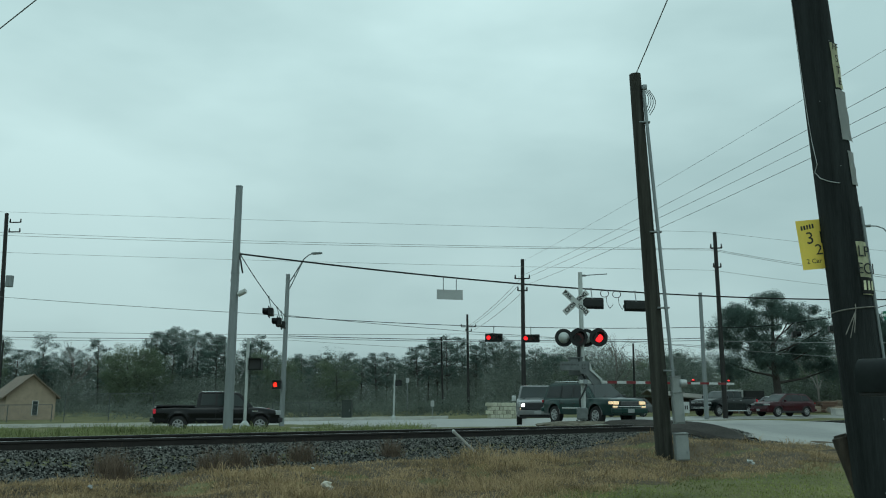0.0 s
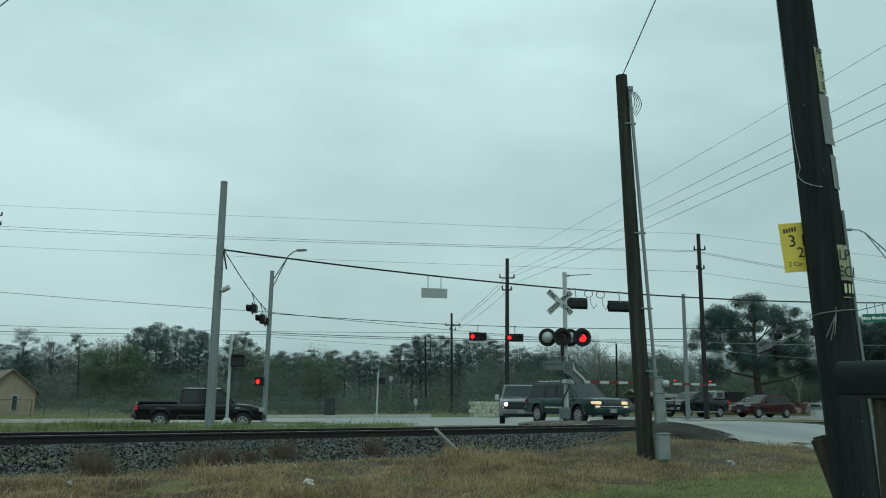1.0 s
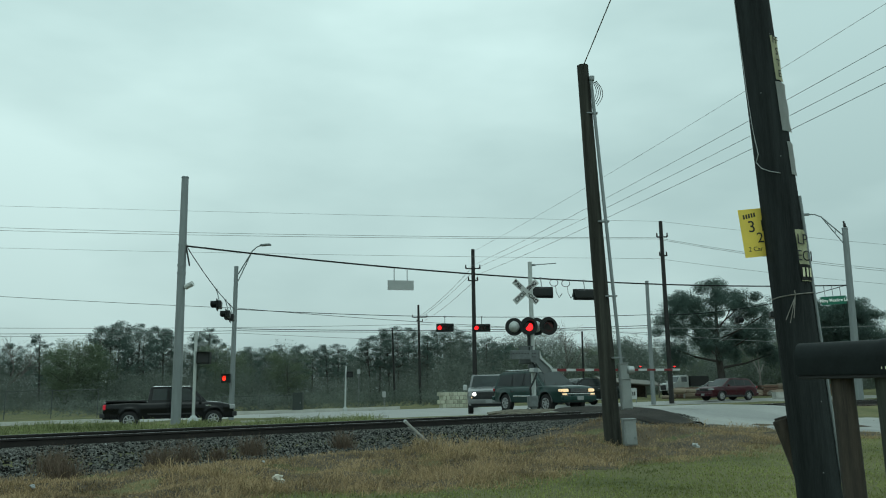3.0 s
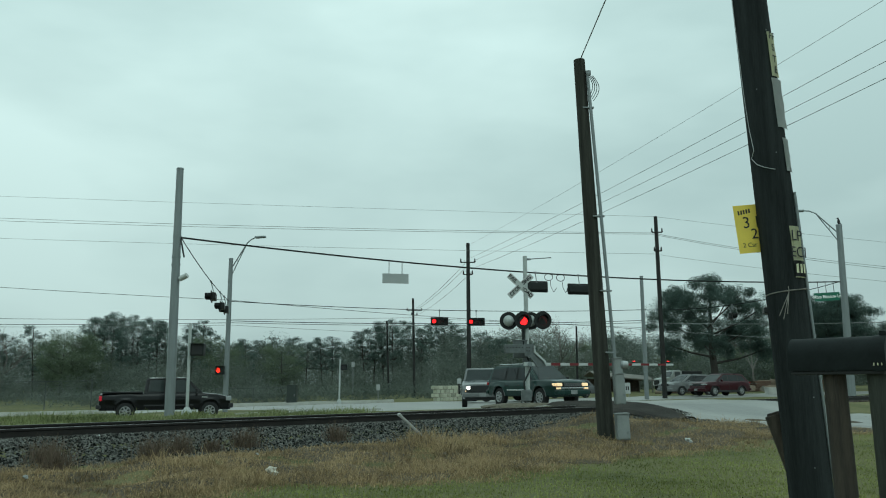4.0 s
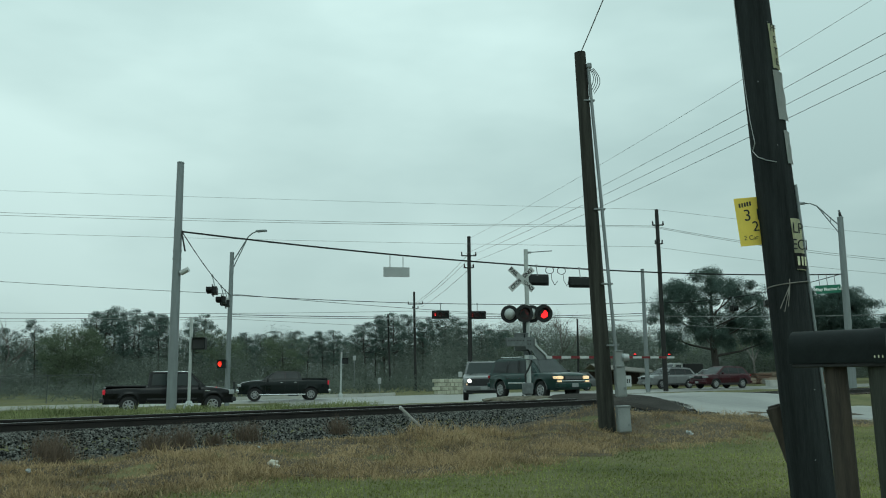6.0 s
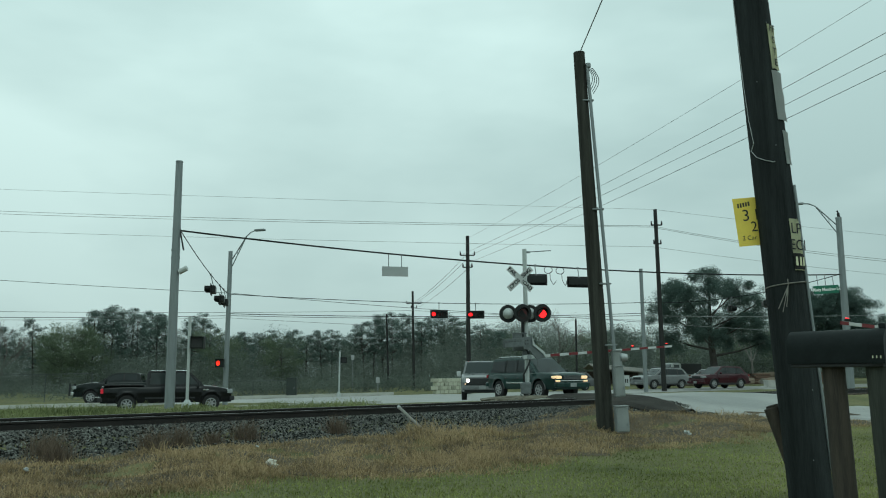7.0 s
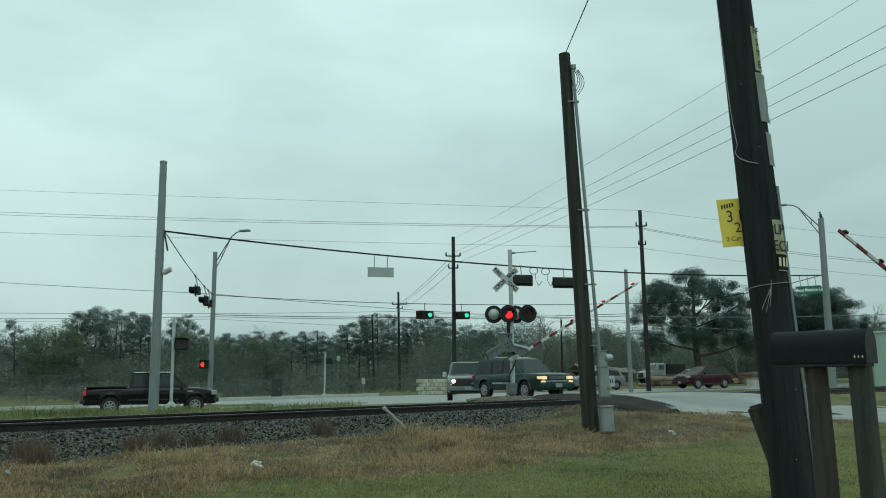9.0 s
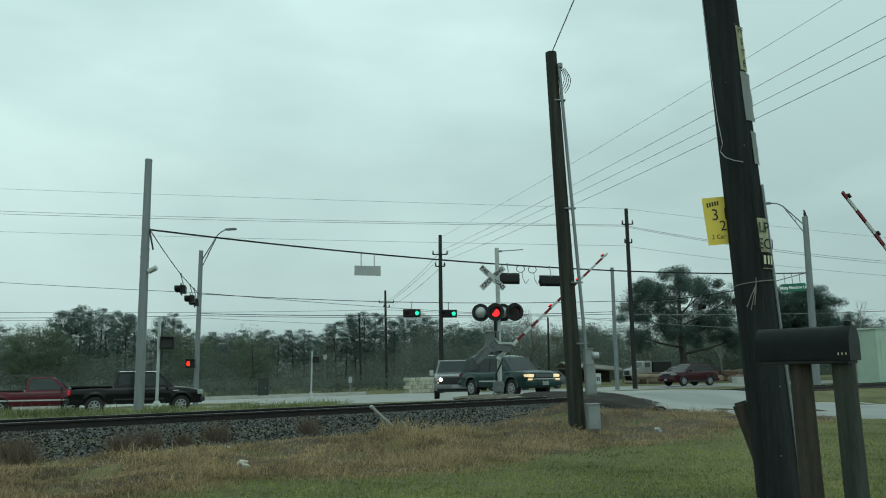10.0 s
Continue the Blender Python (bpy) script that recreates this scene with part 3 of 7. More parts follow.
box(hand, (-0.115, -0.14, -0.02), (0.026, 0.012, 0.11), 0.005, Matrix.Rotation(-0.6, 4, "Y"))
part("hand_symbol", hand, M_HAND, hand_sig, "lit orange hand symbol")
part("arm", box(B(), (0.3, 0, 0), (0.25, 0.06, 0.06), 0.01), M_GALV, hand_sig)

# ---- utility poles ----
pole1 = round_pole("utility_pole", (3.58, 8, 0.21), (2.96, 8, 13.0), 0.205, 0.13, M_POLE, "thick dark creosoted wooden utility pole with torn notices", "utility pole", "utility poles", seg=32)
pole2 = round_pole("utility_pole", (3.34, 16.6, 0.24), (3.06, 16.6, 8.4), 0.175, 0.122, M_POLE2, "brown leaning wooden utility pole in dry grass", "utility pole", "utility poles", seg=24)
M_FARPOLE_LABEL = "tall dark wooden power pole with crossarm insulators"


def far_pole(base, top, arms, r=0.16):
    root = round_pole("power_pole", base, top, r * 1.15, r * 0.85, M_POLEFAR, M_FARPOLE_LABEL, "power pole", "power poles", seg=12)
    t = place(root, top)
    for dz, w in arms:
        part("bracket", box(B(), (0, -0.12, t.z - dz), (w, 0.08, 0.09), 0.01), M_POLEFAR, root)
        for x in (-w / 2, w / 2):
            part("insulator", rod(B(), (x, -0.12, t.z - dz), (x, -0.12, t.z - dz + 0.3), 0.07, 0.04, 8), M_POLEFAR, root)
    return root


far_pole((2.11, 62, 0.53), (2.14, 62, 12.37), ((1.55, 1.1), (2.5, 0.7)))
far_pole((15.95, 58, 0.47), (15.93, 58, 13.58), ((1.2, 0.75), (2.6, 0.5)))
far_pole((-3.02, 90, 0.19), (-3.17, 90, 11.02), ((1.4, 1.6), (1.9, 0.6)), 0.14)
far_pole((-7.14, 110, -0.04), (-7.47, 110, 10.07), (), 0.13)
far_pole((15.93, 95, -0.04), (16.03, 95, 8.15), (), 0.12)
left_pole = far_pole((-39.44, 62, 3.42), (-40.34, 62, 16.48), ((0.8, 0.9), (1.6, 0.9)), 0.17)
tr = (-39.22, 61.6, 10.78)
part("transformer", rod(B(), place(left_pole, tr) - Vector((0, 0, 0.5)), place(left_pole, tr) + Vector((0, 0, 0.4)), 0.3, seg=14), M_GALV, left_pole)
far_pole((-76.08, 120, 7.05), (-76.36, 120, 10.36), (), 0.14)

PW = dict(category="power line", group="power lines", label="thin dark overhead power line")

for pts, r, sag in (
    ([(-55.79, 64, 17.71), (15.89, 58, 13.58), (38.19, 58, 11.01)], 0.013, 0.1),
    ([(-55.58, 64, 16), (15.58, 58, 12.35), (38, 58, 9.25)], 0.02, 0.35),
    ([(-55.54, 64, 15.72), (15.57, 58, 12.26), (37.98, 58, 9.08)], 0.02, 0.35),
    ([(-55.34, 64, 14.16), (15.62, 58, 10.78), (37.87, 58, 8.16)], 0.015, 0.2),
    ([(-51.49, 60, 10.31), (-13.19, 50, 6.7), (11.73, 60, 5.65), (39.97, 62, 4.07)], 0.026, 0.15),
    ([(-54.46, 64, 7.24), (-3.11, 88, 8.68), (58.17, 90, 6.53)], 0.03, 0.3),
    ([(-54.4, 64, 6.74), (-16.3, 62, 6.22), (14.63, 58, 5.73), (37.62, 58, 5.85)], 0.034, 0.2),
    ([(-54.37, 64, 6.52), (-16.29, 62, 6.04), (16.58, 66, 4.93)], 0.02, 0.2)):
    wire("power_line", pts, r * 0.75, M_WIRE, sag, n=16, **PW)
# lines that climb from the pole behind the junction over the near side
for pts, r in (([(2.14, 62, 12.19), (14.32, 19, 12.84)], 0.008), ([(1.77, 62, 10.93), (14.47, 19, 11.66)], 0.011), ([(2.48, 62, 10.93), (14.38, 19, 10.95)], 0.011),
               ([(2.34, 62, 10.3), (14.32, 19, 10.42)], 0.012), ([(-2.98, 88, 9.55), (1.94, 62, 10.8)], 0.018), ([(-2.67, 88, 9.55), (2.3, 62, 10.79)], 0.018), ([(-2.36, 88, 9.11), (2.47, 62, 10.12)], 0.018)):
    wire("power_line", pts, r * 0.85, M_WIRE, 0.25, n=24, **PW)
wire("guy_wire", [(3.07, 16.6, 8.38), (3.17, 8, 8.63)], 0.012, M_WIRE, 0.0, label="thin wire strung between the two wooden poles", category="guy wire")
wire("guy_wire", [(2.98, 8, 12.9), (-9.98, 14, 8.26), (-33.0, 24.4, 0.1)], 0.012, M_WIRE, 0.0, label="long thin guy wire from the near pole to the ground", category="guy wire")


# ---- vehicles ----
def paint(name, color, rough=0.3):
    return mat(name, color, rough, metal=0.0, vary=0.18, scale=1.5, fine=14, bump=0.0, coat=0.4, spec=0.12)


P_BLACK = paint("black_paint", (0.003, 0.0034, 0.0038))
P_DKGREEN = paint("dark_green_paint", (0.010, 0.036, 0.032))
P_INK = paint("blackish_green_paint", (0.0025, 0.0065, 0.006))
P_SILVER = paint("silver_paint", (0.16, 0.168, 0.168))
P_MAROON = paint("maroon_paint", (0.038, 0.005, 0.009))
P_WHITE = paint("white_paint", (0.40, 0.42, 0.41))
P_GREY = paint("grey_paint", (0.09, 0.095, 0.097))
P_TWO = mat("grey_lower_paint", (0.10, 0.105, 0.105), 0.4, vary=0.2, scale=2)


def arch(xc, r, z0, n=9):
    return [(xc + r * math.cos(math.pi * k / (n - 1)), z0 + r * math.sin(math.pi * k / (n - 1))) for k in range(n)]


def make_wheel(root, x, y, r, width, rim_mat, spokes, side):
    """A wheel whose origin is its axle: rim with spokes, and a tyre under it."""
    bm = B()
    spokes = 7
    o = side * width / 2
    w = part("wheel", rod(B(), (0, -width * 0.35, 0), (0, width * 0.3, 0), r * 0.58, seg=22), M_TRIMBLACK, root, "dark wheel well of a bright rim")
    bmesh.ops.create_circle(bm, segments=22, radius=r * 0.13, cap_ends=True, matrix=Matrix.Translation((0, o * 0.98, 0)) @ Matrix.Rotation(radians(90), 4, "X"))
    rod(bm, (0, o * 0.6, 0), (0, o * 1.0, 0), r * 0.26, r * 0.2, 14)
    for k in range(spokes):
        a = 2 * math.pi * k / spokes
        m = Matrix.Rotation(a, 4, "Y")
        box(bm, m @ Vector((r * 0.35, o * 0.86, 0)), (r * 0.5, 0.04, r * 0.15), 0.012, m)
    hub = bm
    w.matrix_basis = Matrix.Translation((x, y, r))
    prof = [(0.60, -0.42), (0.62, -0.5), (0.9, -0.5), (0.985, -0.38), (1.0, -0.2), (1.0, 0.2), (0.985, 0.38), (0.9, 0.5), (0.62, 0.5), (0.60, 0.42)]
    n = 28
    verts = [(r * f * math.cos(2 * math.pi * k / n), width * g, r * f * math.sin(2 * math.pi * k / n)) for k in range(n) for f, g in prof]
    m = len(prof)
    faces = [(k * m + j, k * m + j + 1, ((k + 1) % n) * m + j + 1, ((k + 1) % n) * m + j) for k in range(n) for j in range(m - 1)]
    raw("tyre", verts, faces, M_TYRE, w, "black rubber tyre")
    rimring = hub
    rod(rimring, (0, o * 0.5, 0), (0, o * 0.8, 0), r * 0.6, r * 0.62, 24, caps=False)
    for k in range(20):
        a, b2 = 2 * math.pi * k / 20, 2 * math.pi * (k + 1) / 20
        rod(rimring, (r * 0.57 * math.cos(a), o * 0.9, r * 0.57 * math.sin(a)), (r * 0.57 * math.cos(b2), o * 0.9, r * 0.57 * math.sin(b2)), r * 0.06, seg=6)
    part("rim", rimring, rim_mat, w)
    return w


def lower_body(L, W, top, arches, ra, z0):
    """A car's lower body in curved cross-sections: round wheel openings with flared lips, full flanks, a rounded shoulder and ends that draw in."""
    px, pz = [p[0] for p in top], [p[1] for p in top]
    xs = set(np.round(np.linspace(-L / 2, L / 2, 45), 3)) | {round(x, 3) for x in px}
    for xc in arches:
        xs |= {round(float(xc + ra * math.cos(math.pi * k / 14)), 3) for k in range(15)} | {round(xc - ra - 0.004, 3), round(xc + ra + 0.004, 3)}
    belt = max(pz)
    rows = (0.0, 0.10, 0.25, 0.42, 0.56, 0.66, 0.78, 0.88, 0.95, 0.985)
    rings = []
    for x in sorted(xs):
        zt, zb = float(np.interp(x, px, pz)), z0
        for xc in arches:
            if abs(x - xc) < ra:
                zb = max(zb, z0 + math.sqrt(ra * ra - (x - xc) ** 2))
        zt = max(zt, zb + 0.04)
        f = max(0.0, (abs(x) - L / 2 + 0.8) / 0.8)
        half_w = W / 2 * (1 - 0.10 * f ** 2.2)
        side = []
        for t in rows:
            z = zb + (zt - zb) * t
            h = (z - z0) / (belt - z0)
            y = half_w - 0.07 * max(0.0, 0.42 - h) ** 2 / 0.18 - 0.045 * max(0.0, h - 0.62) ** 2 / 0.14 + 0.012 * math.exp(-((h - 0.62) / 0.05) ** 2)
            for xc in arches:
                far = math.hypot(x - xc, z - z0) - ra
                y += 0.02 * math.exp(-(far / 0.07) ** 2)
            y -= 0.0 if t < 0.94 else (0.012 if t < 0.96 else 0.035)
            side.append((y, z))
        y1 = side[-1][0] - 0.035
        crown = 0.03 * min(1.0, (zt - z0) / 0.4)
        ring = [(x, -y, z) for y, z in side] + [(x, y1 * g, zt + crown * (1 - g * g)) for g in (-1, -0.75, -0.4, 0, 0.4, 0.75, 1)] + [(x, y, z) for y, z in side[::-1]]
        rings.append(ring)
    return loft(B(), rings)


def vehicle(name, label, category, m, L, W, top, arches, rw, z0, cabin, hw, panes, screen, rear, color, lights, rim=None, spokes=6, extra=None, group="vehicles"):
    """A road vehicle that points along its x axis, its origin on the ground under its middle.
    top: outline of the body over its sills, from rear to front; cabin: outline of the glasshouse; hw: half widths at belt and roof."""
    root = thing(name, m, label, category, group)
    x_rear, x_front = arches
    ra = rw * 1.16
    bm = lower_body(L, W, top, arches, ra, z0)
    part("body", bm, color, root, smooth=True)
    part("underbody", box(B(), (0, 0, z0 + 0.16), (L * 0.9, W - 0.42, 0.3), 0.02), M_TRIMBLACK, root)
    for xc in arches:
        part("arch_liner", box(B(), (xc, 0, z0 + ra / 2), (2 * ra, W - 0.58, ra + 0.06), 0.01), M_TRIMBLACK, root)
    zb, zt = min(z for _, z in cabin), max(z for _, z in cabin)

    def half(z):
        return hw[0] + (hw[1] - hw[0]) * (z - zb) / (zt - zb)

    bm = B()
    a = [bm.verts.new((x, -half(z), z)) for x, z in cabin]
    b = [bm.verts.new((x, half(z), z)) for x, z in cabin]
    n = len(cabin)
    bm.faces.new(a), bm.faces.new(b[::-1])
    for i in range(n):
        bm.faces.new((a[i], b[i], b[(i + 1) % n], a[(i + 1) % n]))
    bmesh.ops.bevel(bm, geom=[e for e in bm.edges if min(v.co.z for v in e.verts) > zb + 0.02 or abs(e.verts[0].co.z - e.verts[1].co.z) > 0.1], offset=0.042, segments=3, affect="EDGES", clamp_overlap=True)
    part("cabin", bm, color, root, smooth=True)
    pts = sorted({p for poly in panes for p in poly})

    def chain(seq):
        out = []
        for p in seq:
            while len(out) > 1 and (out[-1][0] - out[-2][0]) * (p[1] - out[-2][1]) - (out[-1][1] - out[-2][1]) * (p[0] - out[-2][0]) <= 0:
                out.pop()
            out.append(p)
        return out[:-1]

    hull = chain(pts) + chain(pts[::-1])
    cx, cz = sum(p[0] for p in hull) / len(hull), sum(p[1] for p in hull) / len(hull)
    for side in (-1, 1):   # dark trim round and between the side windows
        bm = B()
        f = bm.faces.new([bm.verts.new((cx + (x - cx) * 1.015, side * (half(cz + (z - cz) * 1.035) + 0.004), cz + (z - cz) * 1.035)) for x, z in hull])
        bmesh.ops.solidify(bm, geom=[f], thickness=0.004)
        part("window_trim", bm, M_TRIMBLACK, root)
    for side in (-1, 1):
        for poly in panes:
            bm = B()
            f = bm.faces.new([bm.verts.new((x, side * (half(z) + 0.008), z)) for x, z in poly])
            bmesh.ops.solidify(bm, geom=[f], thickness=0.006)
            part("side_window", bm, lights.get("side_glass", M_GLASS), root, "tinted side window")
    for nm, (xb, zb1, xt, zt1), gm in (("windscreen", screen, M_GLASSPALE), ("rear_window", rear, M_GLASS)):
        bm = B()
        s = 1 if nm == "windscreen" else -1
        off = 0.012 * s
        f = bm.faces.new([bm.verts.new((x + off, y, z + 0.008)) for x, y, z in ((xb, -half(zb1) + 0.1, zb1), (xb, half(zb1) - 0.1, zb1), (xt, half(zt1) - 0.1, zt1), (xt, -half(zt1) + 0.1, zt1))])
        bmesh.ops.solidify(bm, geom=[f], thickness=0.006)
        part(nm, bm, gm, root)
    for x, y in ((x_front, -1), (x_front, 1), (x_rear, -1), (x_rear, 1)):
        make_wheel(root, x, y * (W / 2 - 0.135), rw, 0.24, rim or M_ALLOY, spokes, y)
    # doors, handles, mirrors
    belt = zb
    for x in lights.get("seams", ()):
        for side in (-1, 1):
            part("door_gap", box(B(), (x, side * (W / 2 + 0.001), (belt + z0) / 2 + 0.08), (0.012, 0.006, belt - z0 - 0.2)), M_TRIMBLACK, root)
    for x in lights.get("handles", ()):
        for side in (-1, 1):
            part("door_handle", box(B(), (x, side * (W / 2 + 0.015), belt - 0.13), (0.17, 0.03, 0.035), 0.01), lights.get("handle_mat", M_TRIMBLACK), root)
    mx = lights["mirror"]
    for side in (-1, 1):
        part("mirror", box(B(), (mx, side * (W / 2 + 0.12), belt + 0.12), (0.1, 0.2, 0.16 * lights.get("mirror_size", 1.0)), 0.035), lights.get("mirror_mat", M_TRIMBLACK), root)
    # faces
    hz, hh, hwid = lights["head"]
    for side in (-1, 1):
        part("headlight", box(B(), (L / 2 - 0.03, side * (W / 2 - 0.11 - hwid / 2), hz), (0.14, hwid, hh), 0.03), lights.get("head_mat", M_CLEARLENS), root)
        part("headlight_side", box(B(), (L / 2 - 0.11, side * (W / 2 - 0.085), hz), (0.2, 0.08, hh * 0.9), 0.025), lights.get("corner_mat", M_CLEARLENS), root)
        tz, th = lights["tail"]
        part("tail_light", box(B(), (-L / 2 + 0.05, side * (W / 2 - 0.1), tz), (0.11, 0.14, th * 0.8), 0.03), lights.get("tail_mat", M_REDLENS), root)
    gw = W - 2 * hwid - 0.36
    part("grille", box(B(), (L / 2 + 0.0, 0, hz - 0.02), (0.08, gw, hh + 0.06), 0.02), M_TRIMBLACK, root)
    for k in (-1, 0, 1):
        part("grille_bar", box(B(), (L / 2 + 0.042, 0, hz + k * hh * 0.36), (0.02, gw * 0.96, 0.03), 0.006), lights.get("bar_mat", M_CHROME), root)
    bz = lights.get("bumper", 0.55)
    part("front_bumper", box(B(), (L / 2 + 0.02, 0, bz), (0.2, W * 0.94, 0.2), 0.05), lights.get("bumper_mat", M_CHROME), root)
    part("rear_bumper", box(B(), (-L / 2 - 0.02, 0, bz), (0.2, W * 0.94, 0.18), 0.05), lights.get("bumper_mat", M_CHROME), root)
    part("number_plate", box(B(), (L / 2 + 0.125, 0.0, bz), (0.012, 0.31, 0.15), 0.003), M_BOXGREY, root)
    if extra:
        extra(root, L, W, half)
    return root


def bed_walls(x0, x1, z, W):
    """The load bed of a pickup: a flat black plate on the closed top imitates the shaded well."""
    def f(root, L, W_, half):
        part("bed_floor", box(B(), ((x0 + x1) / 2, 0, z - 0.004), (x1 - x0, W - 0.16, 0.03), 0.005), M_TRIMBLACK, root, "flat black plate standing in for the shaded load bed")
        for side in (-1, 1):
            part("bed_rail", box(B(), ((x0 + x1) / 2, side * (W / 2 - 0.06), z + 0.025), (x1 - x0, 0.1, 0.05), 0.015), M_TRIMBLACK, root)
    return f


def on_road(x, y, yaw, lift=0.05):
    return pose(x, y, H(x, y) + lift, 0, 0, yaw)


# black single-cab pickup
def ext_f(root, L, W, half):
    bed_walls(-2.56, -0.95, 1.15, W)(root, L, W, half)
    part("side_moulding", box(B(), (0.1, -W / 2 - 0.008, 0.62), (2.0, 0.02, 0.06), 0.006), M_TRIMBLACK, root)
    # chrome rod imitates the sky's reflection along the cab roof
    part("roof_edge", rod(B(), (-0.72, -0.745, 1.765), (0.78, -0.745, 1.765), 0.012, seg=8), M_CHROME, root, "bright rod standing in for sky reflected on the roof edge")
    part("badge", box(B(), (1.55, -W / 2 - 0.006, 0.95), (0.22, 0.012, 0.05), 0.003), M_CHROME, root)


pickup_black = vehicle("pickup_truck", "black single-cab pickup truck waiting behind the verge", "pickup truck", on_road(-12.0, 35.5, 20), 5.3, 1.98,
        [(-2.65, 0.62), (-2.63, 1.10), (-0.9, 1.12), (1.35, 1.13), (2.05, 1.07), (2.42, 0.99), (2.58, 0.88), (2.65, 0.68)], (-1.62, 1.78), 0.37, 0.42,
        [(-0.92, 1.08), (-0.84, 1.72), (-0.70, 1.79), (0.62, 1.79), (0.88, 1.72), (1.5, 1.10)], (0.93, 0.74),
        [[(-0.74, 1.20), (-0.70, 1.66), (-0.14, 1.68), (-0.14, 1.20)], [(-0.04, 1.18), (-0.04, 1.68), (0.64, 1.68), (0.84, 1.60), (1.22, 1.18)]], (1.46, 1.14, 0.90, 1.69), (-0.91, 1.2, -0.85, 1.66), P_BLACK,
        dict(head=(0.88, 0.2, 0.36), head_mat=M_CLEARLENS, corner_mat=M_CLEARLENS, tail=(0.93, 0.26), tail_mat=M_TAIL, seams=(-0.09, 1.42), handles=(0.12,), mirror=1.22, mirror_size=1.5, bumper=0.58, bumper_mat=M_TRIMBLACK, side_glass=M_GLASSCAB), extra=ext_f, spokes=8)


# dark green crew-cab pickup that drives past
def ext_ram(root, L, W, half):
    bed_walls(-2.85, -1.15, 1.44, W)(root, L, W, half)
    for z in (0.75, 0.95, 1.15):
        part("guard_bar", box(B(), (L / 2 + 0.24, 0, z), (0.06, 1.5, 0.06), 0.02), M_TRIMBLACK, root, "black brush guard bar")
    for y in (-0.7, 0.7):
        part("guard_upright", box(B(), (L / 2 + 0.22, y, 0.9), (0.12, 0.07, 0.75), 0.02), M_TRIMBLACK, root)
    for side in (-1, 1):
        part("side_step", box(B(), (0.1, side * (W / 2 - 0.02), 0.42), (3.0, 0.12, 0.07), 0.025), M_CHROME, root, "chrome side step")


pickup_green = vehicle("pickup_truck", "dark green crew-cab pickup truck driving past", "pickup truck", on_road(-6, 55, 192), 5.9, 2.04,
        [(-2.94, 0.75), (-2.92, 1.39), (-1.0, 1.40), (1.3, 1.36), (2.2, 1.30), (2.66, 1.20), (2.86, 1.06), (2.94, 0.8)], (-1.75, 1.88), 0.42, 0.46,
        [(-1.12, 1.34), (-1.02, 1.86), (-0.82, 1.94), (0.35, 1.96), (0.62, 1.89), (1.45, 1.34)], (0.96, 0.78),
        [[(-0.86, 1.46), (-0.84, 1.84), (-0.12, 1.86), (-0.12, 1.46)], [(-0.02, 1.46), (-0.02, 1.86), (0.50, 1.83), (1.08, 1.46)]], (1.40, 1.39, 0.66, 1.87), (-1.12, 1.44, -1.03, 1.84), P_INK,
        dict(head=(1.02, 0.17, 0.4), head_mat=M_CLEARLENS, corner_mat=M_CLEARLENS, tail=(1.18, 0.36), tail_mat=M_TAIL, seams=(-0.9, -0.05, 1.2), handles=(-0.75, 0.15), handle_mat=M_CHROME, mirror=1.05, mirror_mat=M_TRIMBLACK, mirror_size=1.4, bumper=0.66), extra=ext_ram, spokes=6)


# dark green two-box sport utility at the crossing
def ext_bl(root, L, W, half):
    for side in (-1, 1):
        part("roof_rail", box(B(), (-0.85, side * 0.56, 1.69), (1.7, 0.045, 0.035), 0.012), M_CHROME, root, "bright roof rail")
        for x in (-1.6, -0.85, -0.1):
            part("rail_foot", box(B(), (x, side * 0.56, 1.665), (0.08, 0.05, 0.05), 0.01), M_TRIMBLACK, root)
        part("side_trim", box(B(), (0.0, side * (W / 2 + 0.002), 0.64), (1.55, 0.02, 0.06), 0.008), M_CHROME, root, "bright side moulding")
        for xc in (-1.38, 1.34):
            bm = B()
            pts = arch(xc, 0.425, 0.40, 13)
            for (xa, za), (xb, zb) in zip(pts, pts[1:]):
                rod(bm, (xa, side * (W / 2 + 0.0), za), (xb, side * (W / 2 + 0.0), zb), 0.022, seg=6)
            part("arch_trim", bm, P_TWO, root, "grey wheel arch lip")
    part("lower_trim", box(B(), (2.33, 0, 0.72), (0.03, W * 0.86, 0.035), 0.008), M_CHROME, root)
    for side in (-1, 1):
        part("running_light", box(B(), (2.3, side * 0.68, 0.71), (0.1, 0.2, 0.06), 0.015), M_AMBER, root, "lit amber running light")
    part("antenna", rod(B(), (1.2, -0.75, 1.0), (1.15, -0.76, 1.85), 0.006, seg=6), M_TRIMBLACK, root)
    for y in (-0.35, 0.3):
        part("wiper", rod(B(), (1.22, y, 1.06), (0.98, y + 0.4, 1.2), 0.012, seg=6), M_TRIMBLACK, root)


